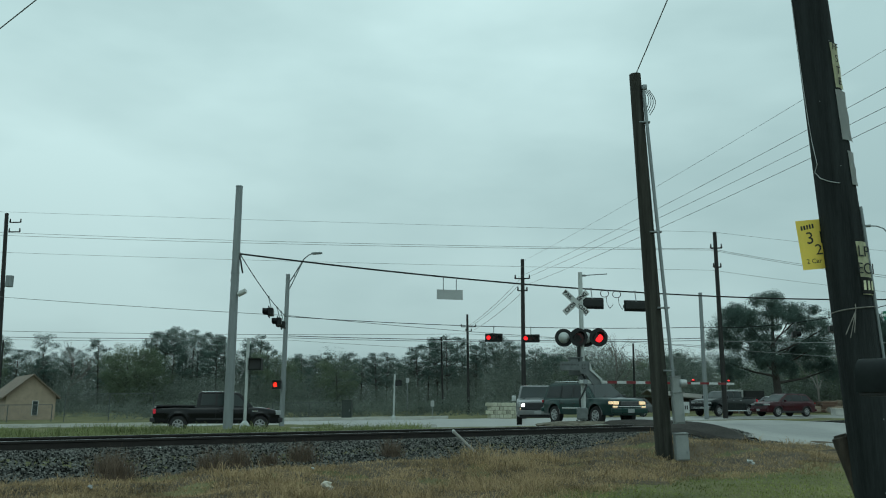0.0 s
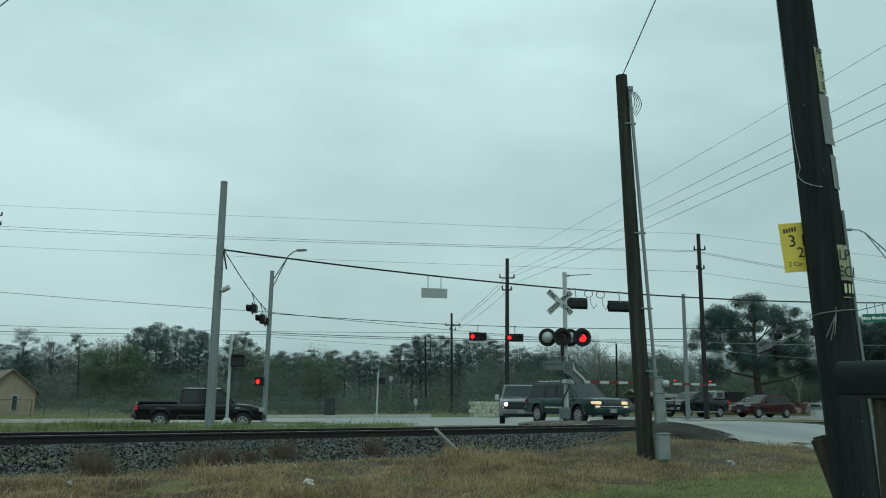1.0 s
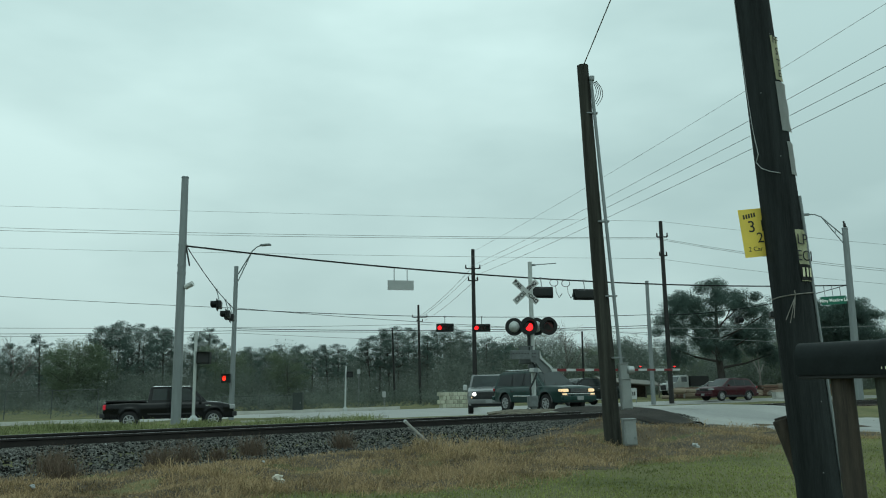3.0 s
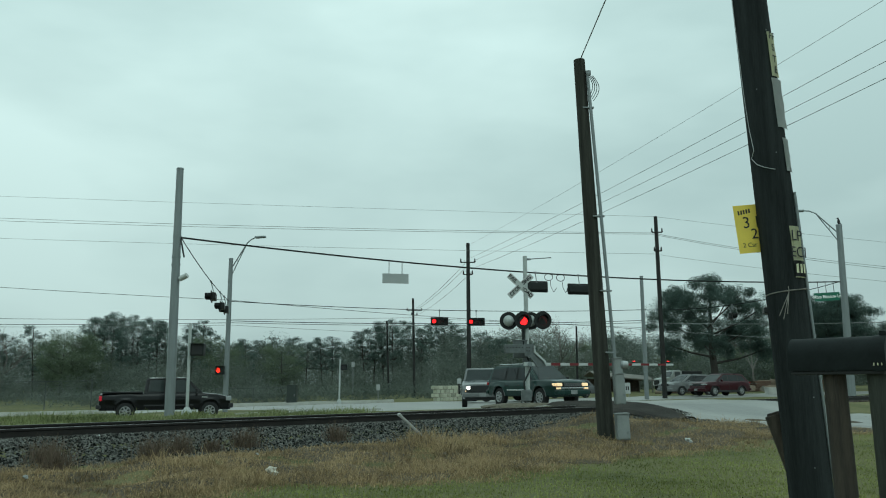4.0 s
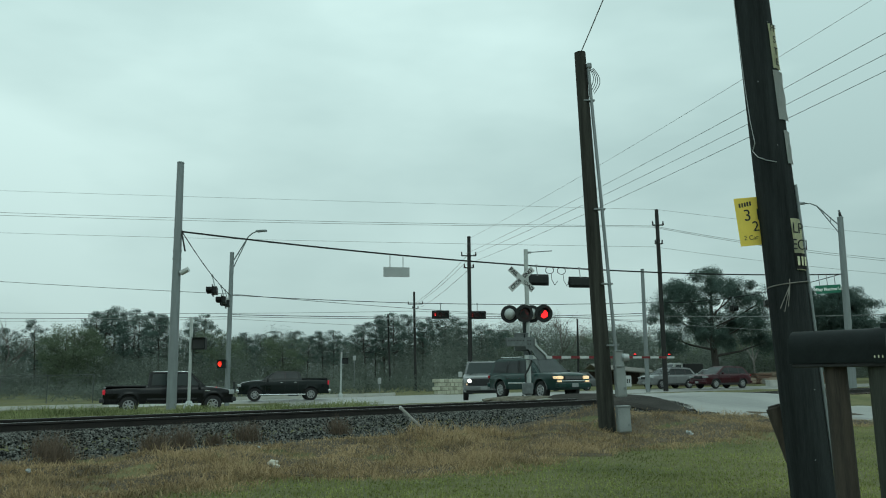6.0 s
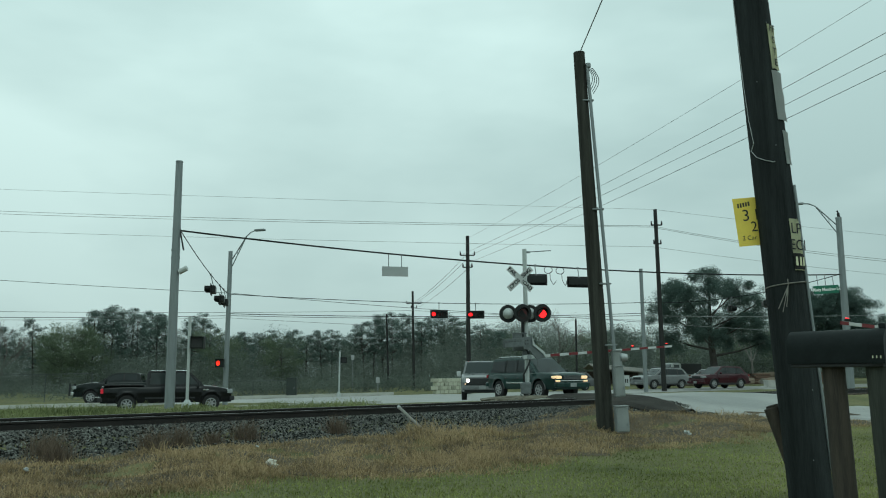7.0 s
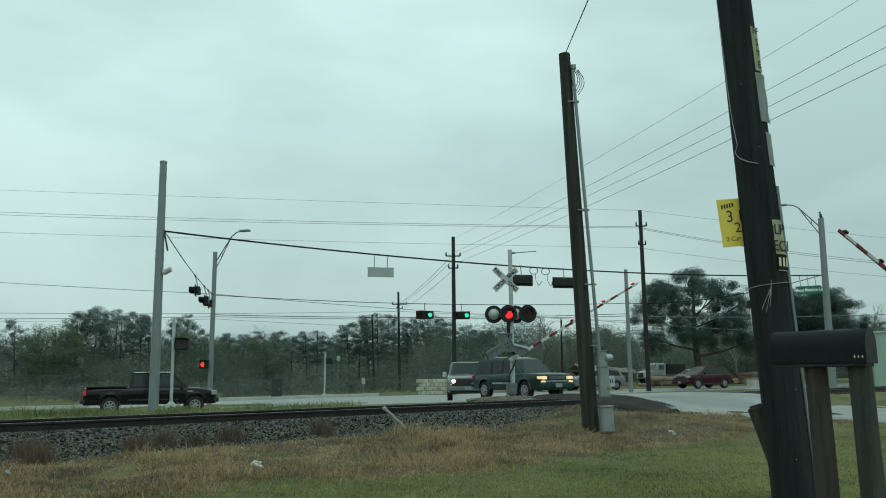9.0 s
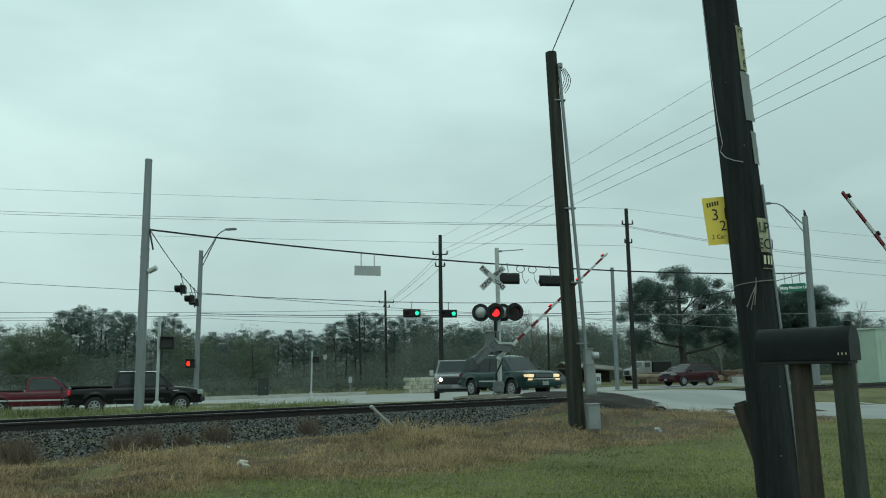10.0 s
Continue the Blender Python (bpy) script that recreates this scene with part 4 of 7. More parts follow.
blazer = vehicle("sport_utility", "dark green older sport utility waiting at the crossing", "car", on_road(3.84, 33.2, -59), 4.6, 1.74,
        [(-2.3, 0.6), (-2.28, 0.98), (1.1, 1.04), (1.9, 1.02), (2.2, 0.985), (2.28, 0.92), (2.3, 0.7)], (-1.38, 1.34), 0.36, 0.40,
        [(-2.24, 0.96), (-2.05, 1.55), (-1.85, 1.64), (0.25, 1.65), (0.45, 1.60), (1.22, 0.99)], (0.82, 0.64),
        [[(-2.0, 1.06), (-1.9, 1.5), (-1.02, 1.53), (-1.02, 1.06)], [(-0.92, 1.06), (-0.92, 1.53), (-0.25, 1.54), (-0.22, 1.06)], [(-0.12, 1.06), (-0.15, 1.54), (0.30, 1.52), (0.86, 1.06)]],
        (1.18, 1.04, 0.48, 1.58), (-2.235, 1.05, -2.06, 1.52), P_DKGREEN,
        dict(head=(0.85, 0.12, 0.26), head_mat=M_AMBER, corner_mat=M_AMBER, tail=(0.9, 0.16), seams=(-0.97, -0.17, 1.0), handles=(-0.8, 0.02), mirror=0.8, bumper=0.56, bumper_mat=P_DKGREEN, bar_mat=P_TWO), extra=ext_bl, spokes=5)


# silver and dark full-size van-like pickup behind it
def ext_van(root, L, W, half):
    part("two_tone", box(B(), (2.69, 0, 0.88), (0.12, W - 0.42, 0.30), 0.03), M_TRIMBLACK, root, "dark grille surround")
    part("valance", box(B(), (2.64, 0, 0.44), (0.16, W - 0.3, 0.14), 0.03), M_TRIMBLACK, root)


van = vehicle("sport_utility", "silver and black large older utility vehicle with one lit headlamp", "car", on_road(1.98, 39.9, -92), 5.4, 1.95,
        [(-2.7, 0.65), (-2.68, 1.15), (1.3, 1.26), (2.3, 1.15), (2.62, 1.07), (2.7, 0.8)], (-1.6, 1.75), 0.38, 0.42,
        [(-2.6, 1.12), (-2.45, 1.75), (-2.2, 1.85), (0.75, 1.85), (0.95, 1.80), (1.5, 1.14)], (0.93, 0.76),
        [[(-2.3, 1.25), (-2.2, 1.72), (-1.1, 1.74), (-1.1, 1.25)], [(-0.95, 1.25), (-0.95, 1.74), (-0.1, 1.74), (-0.1, 1.25)], [(0.05, 1.25), (0.05, 1.74), (0.75, 1.72), (1.15, 1.25)]],
        (1.45, 1.2, 0.97, 1.78), (-2.6, 1.25, -2.46, 1.7), P_SILVER,
        dict(head=(0.93, 0.2, 0.34), corner_mat=M_CLEARLENS, tail=(1.0, 0.3), seams=(-1.0, 0.0), handles=(), mirror=1.15, mirror_mat=P_WHITE, mirror_size=1.6, bumper=0.60, bumper_mat=P_SILVER, bar_mat=M_TRIMBLACK), extra=ext_van)
part("lit_lamp", rod(B(), (2.72, -0.66, 0.93), (2.76, -0.66, 0.93), 0.085, seg=16), M_HEAD, van, "lit round headlamp")
part("turn_lamp", box(B(), (2.7, -0.7, 0.78), (0.08, 0.2, 0.06), 0.015), M_AMBER, van)


def crossover(label, m, color, L=4.62, W=1.85, h=1.69, head_mat=M_CLEARLENS):
    k = h / 1.69
    e = L / 4.62

    def sc(pts):
        return [(x * e, z * k) for x, z in pts]

    def ext(root, L_, W_, half):
        for side in (-1, 1):
            part("roof_rail", box(B(), (-0.5 * e, side * 0.58, h + 0.01), (1.9, 0.04, 0.03), 0.01), M_TRIMBLACK, root)
            for xc in (-1.36 * e, 1.38 * e):
                bm = B()
                pts = arch(xc, 0.45, 0.34, 11)
                for (xa, za), (xb, zb) in zip(pts, pts[1:]):
                    rod(bm, (xa, side * (W / 2 - 0.01), za), (xb, side * (W / 2 - 0.01), zb), 0.035, seg=6)
                part("arch_trim", bm, M_TRIMBLACK, root, "black wheel arch cladding")
            part("sill_trim", box(B(), (0, side * (W / 2 - 0.005), 0.36), (2.2 * e, 0.05, 0.14), 0.02), M_TRIMBLACK, root)
    return vehicle("crossover_car", label, "car", m, L, W,
        sc([(-2.3, 0.6), (-2.27, 1.02), (-2.1, 1.10), (1.0, 1.10), (1.95, 1.04), (2.24, 0.93), (2.3, 0.62)]), (-1.36 * e, 1.38 * e), 0.375, 0.34,
        sc([(-2.18, 1.04), (-1.75, 1.60), (-1.45, 1.66), (0.0, 1.69), (0.35, 1.63), (1.28, 1.03)]), (W / 2 - 0.06, W / 2 - 0.27),
        [sc([(-1.85, 1.14), (-1.6, 1.5), (-1.15, 1.54), (-1.1, 1.12)]), sc([(-1.0, 1.12), (-1.05, 1.55), (-0.15, 1.58), (-0.12, 1.12)]), sc([(-0.02, 1.12), (-0.05, 1.58), (0.28, 1.55), (0.95, 1.12)])],
        (1.22 * e, 1.08 * k, 0.38 * e, 1.60 * k), (-2.13 * e, 1.1 * k, -1.78 * e, 1.56 * k), color,
        dict(head=(0.87 * k, 0.11, 0.34), head_mat=head_mat, corner_mat=M_CLEARLENS, tail=(0.98 * k, 0.14), seams=(-1.08 * e, -0.07 * e, 0.95 * e), handles=(-0.9 * e, 0.12 * e), handle_mat=color, mirror=0.8 * e, mirror_mat=color, bumper=0.48, bumper_mat=color, bar_mat=M_TRIMBLACK), spokes=5, extra=ext)


RED_AT = (21.45, 62.5, 0.36)[:2]
FAR_CAR, YARD_CAR = (10.08, 66, 1.22)[:2], (28.98, 88, 1.03)[:2]
suv_red = crossover("maroon crossover car waiting in the far road", on_road(*RED_AT, 206), P_MAROON)
suv_silver = crossover("silver crossover car creeping along the far road", on_road(17.5, 63.0, 193), P_SILVER, 4.85, 1.9, 1.72)


# maroon pickup that comes up in the lane beyond the black one
P_CHERRY = paint("cherry_red_paint", (0.085, 0.010, 0.018))


def ext_red(root, L, W, half):
    bed_walls(-2.45, -0.4, 1.06, W)(root, L, W, half)
    for side in (-1, 1):
        part("side_stripe", box(B(), (-0.1, side * (W / 2 + 0.004), 0.66), (4.1, 0.02, 0.06), 0.006), M_WHITE, root, "pale stripe along the side")


pickup_red = vehicle("pickup_truck", "maroon single-cab pickup truck pulling up beside the black one", "pickup truck", on_road(-19, 33, 20), 5.05, 1.82,
        [(-2.52, 0.62), (-2.51, 1.05), (-0.3, 1.06), (1.25, 1.07), (2.05, 1.02), (2.42, 0.94), (2.52, 0.75)], (-1.33, 1.45), 0.35, 0.40,
        [(-0.35, 1.02), (-0.27, 1.62), (-0.12, 1.67), (0.62, 1.67), (0.8, 1.61), (1.42, 1.03)], (0.86, 0.70),
        [[(-0.2, 1.11), (-0.16, 1.57), (0.6, 1.58), (0.72, 1.53), (1.14, 1.11)]], (1.38, 1.07, 0.83, 1.59), (-0.35, 1.12, -0.28, 1.56), P_CHERRY,
        dict(head=(0.84, 0.16, 0.32), corner_mat=M_CLEARLENS, tail=(0.9, 0.3), seams=(-0.27, 1.2), handles=(-0.1,), mirror=1.1, mirror_size=1.2, bumper=0.55, side_glass=M_GLASSPALE), extra=ext_red, spokes=5)

# parked vehicles far behind the junction
crossover("silver parked car half hidden behind the crossing", on_road(*FAR_CAR, 200), P_GREY, 4.7, 1.8, 1.5)
crossover("pale parked car beside the work yard", on_road(*YARD_CAR, 215), P_WHITE, 4.5, 1.8, 1.6)


# ---- railway crossing signal ----
MB = Vector((3.19, 30, 0.69))
MB.z = 0.62
cs = thing("crossing_signal", Matrix.Translation(MB), "white mast with crossbuck and red flashing crossing lamps", "crossing signal")
MT = place(cs, (3.22, 30, 6.19)).z
part("mast", rod(B(), (0, 0, -0.15), (0, 0, MT), 0.085, 0.08, 18), M_ALU, cs, smooth=True)
bm = B()
box(bm, (0, 0, 0.03), (0.62, 0.5, 0.06), 0.01)
part("foot_plate", bm, M_CAST, cs)
for bx_ in (-0.24, 0.24):
    for by_ in (-0.18, 0.18):
        part("anchor_bolt", rod(B(), (bx_, by_, 0.03), (bx_, by_, 0.14), 0.02, seg=6), M_CAST, cs)
part("junction_base", box(B(), (-0.06, -0.05, 0.36), (0.38, 0.34, 0.44), 0.06), M_CAST, cs, "grey cast junction base")
bm = B()
loose = [Vector((-0.12, -0.12, 0.55)), Vector((-0.16, -0.2, 0.85)), Vector((-0.02, -0.22, 1.1)), Vector((0.1, -0.2, 1.35)), Vector((0.06, -0.15, 1.6)), Vector((-0.05, -0.1, 1.85))]
for a, b in zip(loose, loose[1:]):
    rod(bm, a, b, 0.035, seg=8)
part("conduit", bm, M_CABLE, cs, "slack black cable hose")
part("top_antenna", rod(B(), (0.05, 0, MT - 0.12), (1.0, 0, MT - 0.06), 0.018, seg=8), M_GALV, cs)
part("antenna_clamp", box(B(), (0.14, 0, MT - 0.12), (0.14, 0.08, 0.07), 0.01), M_GALV, cs)
zc = place(cs, (3.02, 30, 5.04)).z
for ang, words, y in ((42, "RAIL     ROAD", -0.125), (-42, "CROS   SING", -0.145)):
    blade = part("crossbuck_blade", box(B(), (0, 0, 0), (1.22, 0.012, 0.23), 0.004), M_WHITE, cs, "white crossbuck blade with black letters")
    blade.matrix_basis = pose(-0.2, y, zc, 0, ang, 12)
    lettering(words, 0.19, pose(0, -0.009, 0, 90, 0, 0), M_LETTER, blade, bold=0.007)
zl = place(cs, (3.14, 30, 3.74)).z
part("lamp_crossarm", rod(B(), (-0.75, -0.05, zl - 0.02), (0.75, -0.05, zl - 0.02), 0.035, seg=10), M_GALV, cs)
part("lamp_bracket", rod(B(), (-0.13, -0.05, zl - 0.95), (-0.13, -0.05, zl), 0.06, seg=10), M_BLACK, cs)


def flasher(x, y, yaw, r=0.335, back=False):
    """A round black target plate with a hooded lamp on its front and a pale housing behind."""
    root = part("flasher", rod(B(), (0, -0.012, 0), (0, 0.012, 0), r, seg=36), M_BLACK, cs, "round black lamp target")
    root.matrix_basis = pose(x, y, zl, 0, 0, yaw)
    bm = B()
    bmesh.ops.create_uvsphere(bm, u_segments=20, v_segments=10, radius=0.2, matrix=Matrix.Translation((0, 0.03, 0)) @ Matrix.Diagonal((1, 1.0, 1.05, 1)))
    for v in bm.verts:
        v.co.y = max(v.co.y, 0.013)
    part("housing", bm, M_ALU, root, "pale rounded lamp housing")
    bm = B()
    n, rr = 24, 0.2
    for k in range(n):
        a0, a1 = radians(-30 + 240 * k / n), radians(-30 + 240 * (k + 1) / n)
        d0, d1 = (0.06 + 0.26 * max(0.0, math.sin(a)) for a in (a0, a1))
        bm.faces.new([bm.verts.new(p) for p in ((rr * math.cos(a0), -0.012, rr * math.sin(a0)), (rr * math.cos(a1), -0.012, rr * math.sin(a1)), (rr * math.cos(a1), -d1, rr * math.sin(a1)), (rr * math.cos(a0), -d0, rr * math.sin(a0)))])
    bmesh.ops.solidify(bm, geom=list(bm.faces), thickness=0.006)
    part("hood", bm, M_BLACK, root)
    part("lens", rod(B(), (0, -0.02, 0), (0, -0.012, 0), 0.165, seg=24), M_LENSOFF, root)
    return root


fl_c = flasher(-0.13, -0.2, 6)
fl_r = flasher(0.6, -0.16, 6)
flasher(-0.66, 0.02, 176)
flasher(0.17, 0.06, 176)
LAMP_C = glow_disk(fl_c, 0, -0.045, -0.03, 0.145, M_RED, "red_lamp", True)
LAMP_R = glow_disk(fl_r, 0, -0.045, -0.03, 0.145, M_RED, "red_lamp", True)

# gate drive on the mast
zp = place(cs, (3.37, 30, 2.27)).z
part("gate_drive", box(B(), (-0.25, 0.08, zp + 0.4), (0.5, 0.36, 0.62), 0.03), M_CAST, cs, "grey gate machine case")
part("drive_lid", box(B(), (-0.25, 0.08, zp + 0.73), (0.54, 0.4, 0.05), 0.015), M_CAST, cs)
part("drive_collar", box(B(), (-0.02, 0.0, zp - 0.02), (0.3, 0.3, 0.2), 0.04), M_CAST, cs)


def gate_arm(holder, origin, yaw, length, label, red_first=True, plated=False):
    """A striped crossing arm along its local x axis; its origin is the pivot."""
    root = part("gate_arm", box(B(), (0.15, -0.28, 0), (0.75, 0.09, 0.14), 0.02), M_ALU, holder, label)
    root.matrix_basis = Matrix.Translation(Vector(origin) - holder.matrix_basis.translation) @ pose(0, 0, 0, 0, 0, yaw)
    if plated:   # a bent adapter plate carries the arm below its counterweight
        part("adapter_plate", prism(B(), [(-0.22, 0.30), (-0.22, 0.74), (0.16, 0.74), (0.22, 0.45), (0.62, 0.12), (0.66, -0.08), (0.28, -0.10), (0.02, 0.26)], -0.36, -0.30, 0.01), M_CAST, root, "bent grey adapter plate")
        part("adapter_rib", prism(B(), [(0.16, 0.70), (0.22, 0.45), (0.62, 0.12), (0.66, -0.08), (0.60, -0.06), (0.56, 0.08), (0.14, 0.42)], -0.42, -0.36, 0.008), M_ALU, root)
        part("counterweight", box(B(), (-0.6, -0.33, 0.55), (0.78, 0.12, 0.32), 0.02), M_CAST, root, "grey bolted counterweight plate")
        for k in range(6):
            part("bolt", rod(B(), (-0.92 + 0.12 * k, -0.41, 0.6), (-0.92 + 0.12 * k, -0.38, 0.6), 0.022, seg=6), M_TRIMBLACK, root)
        for k in range(4):
            part("plate_hole", rod(B(), (-0.12 + 0.09 * (k % 2), -0.366, 0.6 - 0.12 * (k // 2)), (-0.12 + 0.09 * (k % 2), -0.359, 0.6 - 0.12 * (k // 2)), 0.025, seg=10), M_TRIMBLACK, root)
    else:
        part("counterweight_arm", box(B(), (-0.5, -0.26, -0.05), (0.9, 0.05, 0.26), 0.03), M_CAST, root)
        part("counterweight", box(B(), (-0.85, -0.28, -0.08), (0.36, 0.16, 0.36), 0.04), M_CAST, root)
    part("pivot", rod(B(), (0, -0.34, 0), (0, 0.1, 0), 0.09, seg=16), M_GALV, root)
    x, k = 0.5, 0
    step = 0.39
    while x < length - 0.02:
        e = min(x + step, length)
        part("stripe", box(B(), ((x + e) / 2, -0.28, 0), (e - x - 0.002, 0.05, 0.105 - 0.03 * x / length), 0.004), M_REDSTRIPE if (k % 2 == 1) == red_first else M_WHITE, root)
        x, k = e, k + 1
    for f in (0.46, 0.72, 0.97):
        lamp = part("arm_lamp", box(B(), (length * f - 0.05, -0.28, 0.085), (0.12, 0.1, 0.06), 0.015), M_BLACK, root)
        part("lamp_glow", box(B(), (length * f - 0.05, -0.3, 0.115), (0.08, 0.06, 0.045), 0.018), M_RED, root, "lit red gate lamp")
    return root


AO = (3.14, 30, 2.12)
arm_1 = gate_arm(cs, AO, 20, 6.3, "red and white striped crossing gate arm, rising", plated=True)
A2 = (13.94, 19.75, 2.18)
post = thing("gate_post", Matrix.Translation((A2[0], A2[1] + 0.3, H(A2[0], A2[1]))), "grey gate mast beside the road", "gate mast")
arm_2 = gate_arm(post, A2, 200, 5.0, "red and white striped crossing gate arm on the near side, rising")
part("mast", rod(B(), (0, 0, -0.1), (0, 0, 4.5), 0.085, seg=16), M_ALU, post)
part("gate_drive", box(B(), (0, 0.0, A2[2] - H(A2[0], A2[1])), (0.4, 0.4, 0.6), 0.03), M_GALV, post)

# ---- near pole: notices, tape and conduit ----
P1B, P1T = Vector((3.58, 8, 0.21)), Vector((3.31, 8, 5.78))


def on_pole(root, base, top, r0, r1, z, ang, off=0.0):
    """A place on a pole's skin: height z, angle in degrees (0 is the side towards the camera, 90 its right)."""
    f = (z - base.z) / (top.z - base.z)
    c = base.lerp(top, f)
    r = r0 + (r1 - r0) * f + off
    a = radians(ang - 24)   # 24 degrees: the way the pole lies from the viewer
    return Vector((c.x + r * math.sin(a), c.y - r * math.cos(a), z)) - root.matrix_basis.translation


def notice(z0, z1, a0, a1, material, label, off=0.008, curl=0.0):
    """A stiff paper notice bent round the near pole."""
    bm = B()
    n = 8
    vs = [[bm.verts.new(on_pole(pole1, P1B, P1T, 0.205, 0.172, z0 + (z1 - z0) * j / 4, a0 + (a1 - a0) * i / n, off + curl * (i / n) ** 2 + 0.004 * math.sin(3 * j + i))) for i in range(n + 1)] for j in range(5)]
    for j in range(4):
        for i in range(n):
            bm.faces.new((vs[j][i], vs[j][i + 1], vs[j + 1][i + 1], vs[j + 1][i]))
    bmesh.ops.solidify(bm, geom=list(bm.faces), thickness=0.004)
    return part("notice", bm, material, pole1, label)


ZN = [(3.6, 8, 5.01)[2], (3.56, 8, 4.52)[2], (3.58, 8, 3.97)[2], (3.6, 8, 3.86)[2], (3.58, 8, 3.51)[2], (3.62, 8, 2.94)[2], (3.64, 8, 2.42)[2]]
notice(ZN[1], ZN[0], 42, 90, M_CARD, "torn yellowed vertical notice")
notice(ZN[2], ZN[1] - 0.02, 38, 92, M_WHITE, "torn white paper notice", curl=0.01)
notice(ZN[4], ZN[3], 50, 90, M_WHITE, "torn scrap of white paper")
notice(ZN[6], ZN[5], 31, 98, M_CARD, "pale yellow notice with black letters")


def pole_text(s, z, ang, size, material=M_LETTER):
    p = on_pole(pole1, P1B, P1T, 0.205, 0.172, z, ang, 0.016)
    lettering(s, size, Matrix.Translation(p) @ pose(0, 0, 0, 90, 0, ang - 24), material, pole1, 0.001)


for s, f in (("FF", 0.1), ("S", 0.36), ("T", 0.62), ("E", 0.86)):
    pole_text(s, ZN[0] + (ZN[1] - ZN[0]) * f, 60, 0.11)
for s, f in (("LP", 0.2), ("ECI", 0.52)):
    pole_text(s, ZN[5] + (ZN[6] - ZN[5]) * f, 50, 0.15)
bar = notice(ZN[6] + 0.01, ZN[6] + 0.17, 30, 92, M_LETTER, "black band on the notice", off=0.013)
for i in range(3):
    p = on_pole(pole1, P1B, P1T, 0.205, 0.172, ZN[6] + 0.09, 38 + 13 * i, 0.02)
    part("plain_bar", box(B(), (0, 0, 0), (0.025, 0.002, 0.09), 0.0, None), M_CARD, pole1).matrix_basis = Matrix.Translation(p) @ pose(0, 0, 0, 0, 0, 14 + 13 * i)
# yellow handwritten card behind the pole's edge
yc = thing("notice_card", pose(*(3.20, 8.05, 2.96), 0, -5, 2), "yellow handwritten card nailed to the wooden pole", "notice card")
part("card", box(B(), (0.0, 0, 0), (0.34, 0.004, 0.50), 0.001), M_YELLOWCARD, yc)
lettering("3", 0.17, pose(-0.055, -0.004, 0.06, 90, 0, 0), M_LETTER, yc, 0.0005)
lettering("2", 0.15, pose(0.015, -0.004, -0.06, 90, 0, 0), M_LETTER, yc, 0.0005)
lettering("B", 0.17, pose(0.085, -0.004, 0.06, 90, 0, 0), M_LETTER, yc, 0.0005)
lettering("2 Car", 0.065, pose(-0.05, -0.004, -0.17, 90, 0, 0), M_LETTER, yc, 0.0005)
for i in range(5):
    part("scribble_bar", box(B(), (-0.12 + 0.028 * i, -0.003, 0.17 + 0.004 * i), (0.018, 0.001, 0.045), 0.0), M_LETTER, yc)
# ground wire, tape and its loose ends
bm = B()
zz = [5.9, 5.0, 4.4, 4.0, 3.75, 3.68, 3.6, 3.55, 3.52]
aa = [-70, -66, -62, -55, -45, -60, -40, -15, 12]
pts = [on_pole(pole1, P1B, P1T, 0.205, 0.172, z, a, 0.012) for z, a in zip(zz, aa)]
for a, b in zip(pts, pts[1:]):
    rod(bm, a, b, 0.0045, seg=6)
part("ground_wire", bm, M_SIGNBACK, pole1, "pale loose ground wire")
ZT = (3.45, 8, 2.26)[2]
bm = B()
pts = [on_pole(pole1, P1B, P1T, 0.205, 0.172, ZT + 0.004 * i, -85 + 12 * i, 0.006) for i in range(15)]
for a, b in zip(pts, pts[1:]):
    rod(bm, a, b, 0.006, seg=6)
part("twine", bm, M_OLDWOOD, pole1, "pale twine tied round the pole")
knot = on_pole(pole1, P1B, P1T, 0.205, 0.172, ZT, 5, 0.012)
for dx, dz in ((-0.11, -0.22), (-0.07, -0.25), (-0.03, -0.2), (0.0, 0.07)):
    bm = B()
    q = [knot, knot + Vector((dx * 0.45, -0.012, dz * 0.4)), knot + Vector((dx, -0.006, dz))]
    rod(bm, q[0], q[1], 0.005, seg=6), rod(bm, q[1], q[2], 0.004, seg=6)
    part("twine_end", bm, M_OLDWOOD, pole1)
bm = B()
pts = [on_pole(pole1, P1B, P1T, 0.205, 0.172, z, 78, 0.008) for z in (0.5, 1.2, 2.0, 2.8, 3.3)]
for a, b in zip(pts, pts[1:]):
    rod(bm, a, b, 0.016, seg=8)
part("conduit", bm, M_GALV, pole1, "pale conduit strip along the pole")
for k in range(7):
    p = on_pole(pole1, P1B, P1T, 0.205, 0.172, 0.6 + 0.75 * k + 0.1 * math.sin(k * 5.1), 30 * math.sin(k * 2.3) + 15, 0.003)
    part("staple", box(B(), p, (0.008, 0.006, 0.010), 0.001), M_GALV, pole1)

# broken post leaning on the near pole
st = Vector((3.33, 8.2, 1.1))
sb2 = Vector((3.55, 8.1, 0.53))
stump = thing("broken_post", Matrix.Translation((sb2.x, sb2.y, H(sb2.x, sb2.y) - 0.1)), "weathered broken wooden post leaning by the pole", "post")
bm = rod(B(), (0.08, 0, 0), st - stump.matrix_basis.translation, 0.095, 0.085, 16)
bmesh.ops.bevel(bm, geom=[e for e in bm.edges if all(v.co.z > (st - stump.matrix_basis.translation).z - 0.12 for v in e.verts)], offset=0.025, segments=3, affect="EDGES")
part("shaft", bm, M_POST, stump, smooth=True)
part("bracket", box(B(), (st - stump.matrix_basis.translation) * 0.6 + Vector((0.05, -0.07, 0)), (0.03, 0.02, 0.22), 0.005), M_TRIMBLACK, stump)

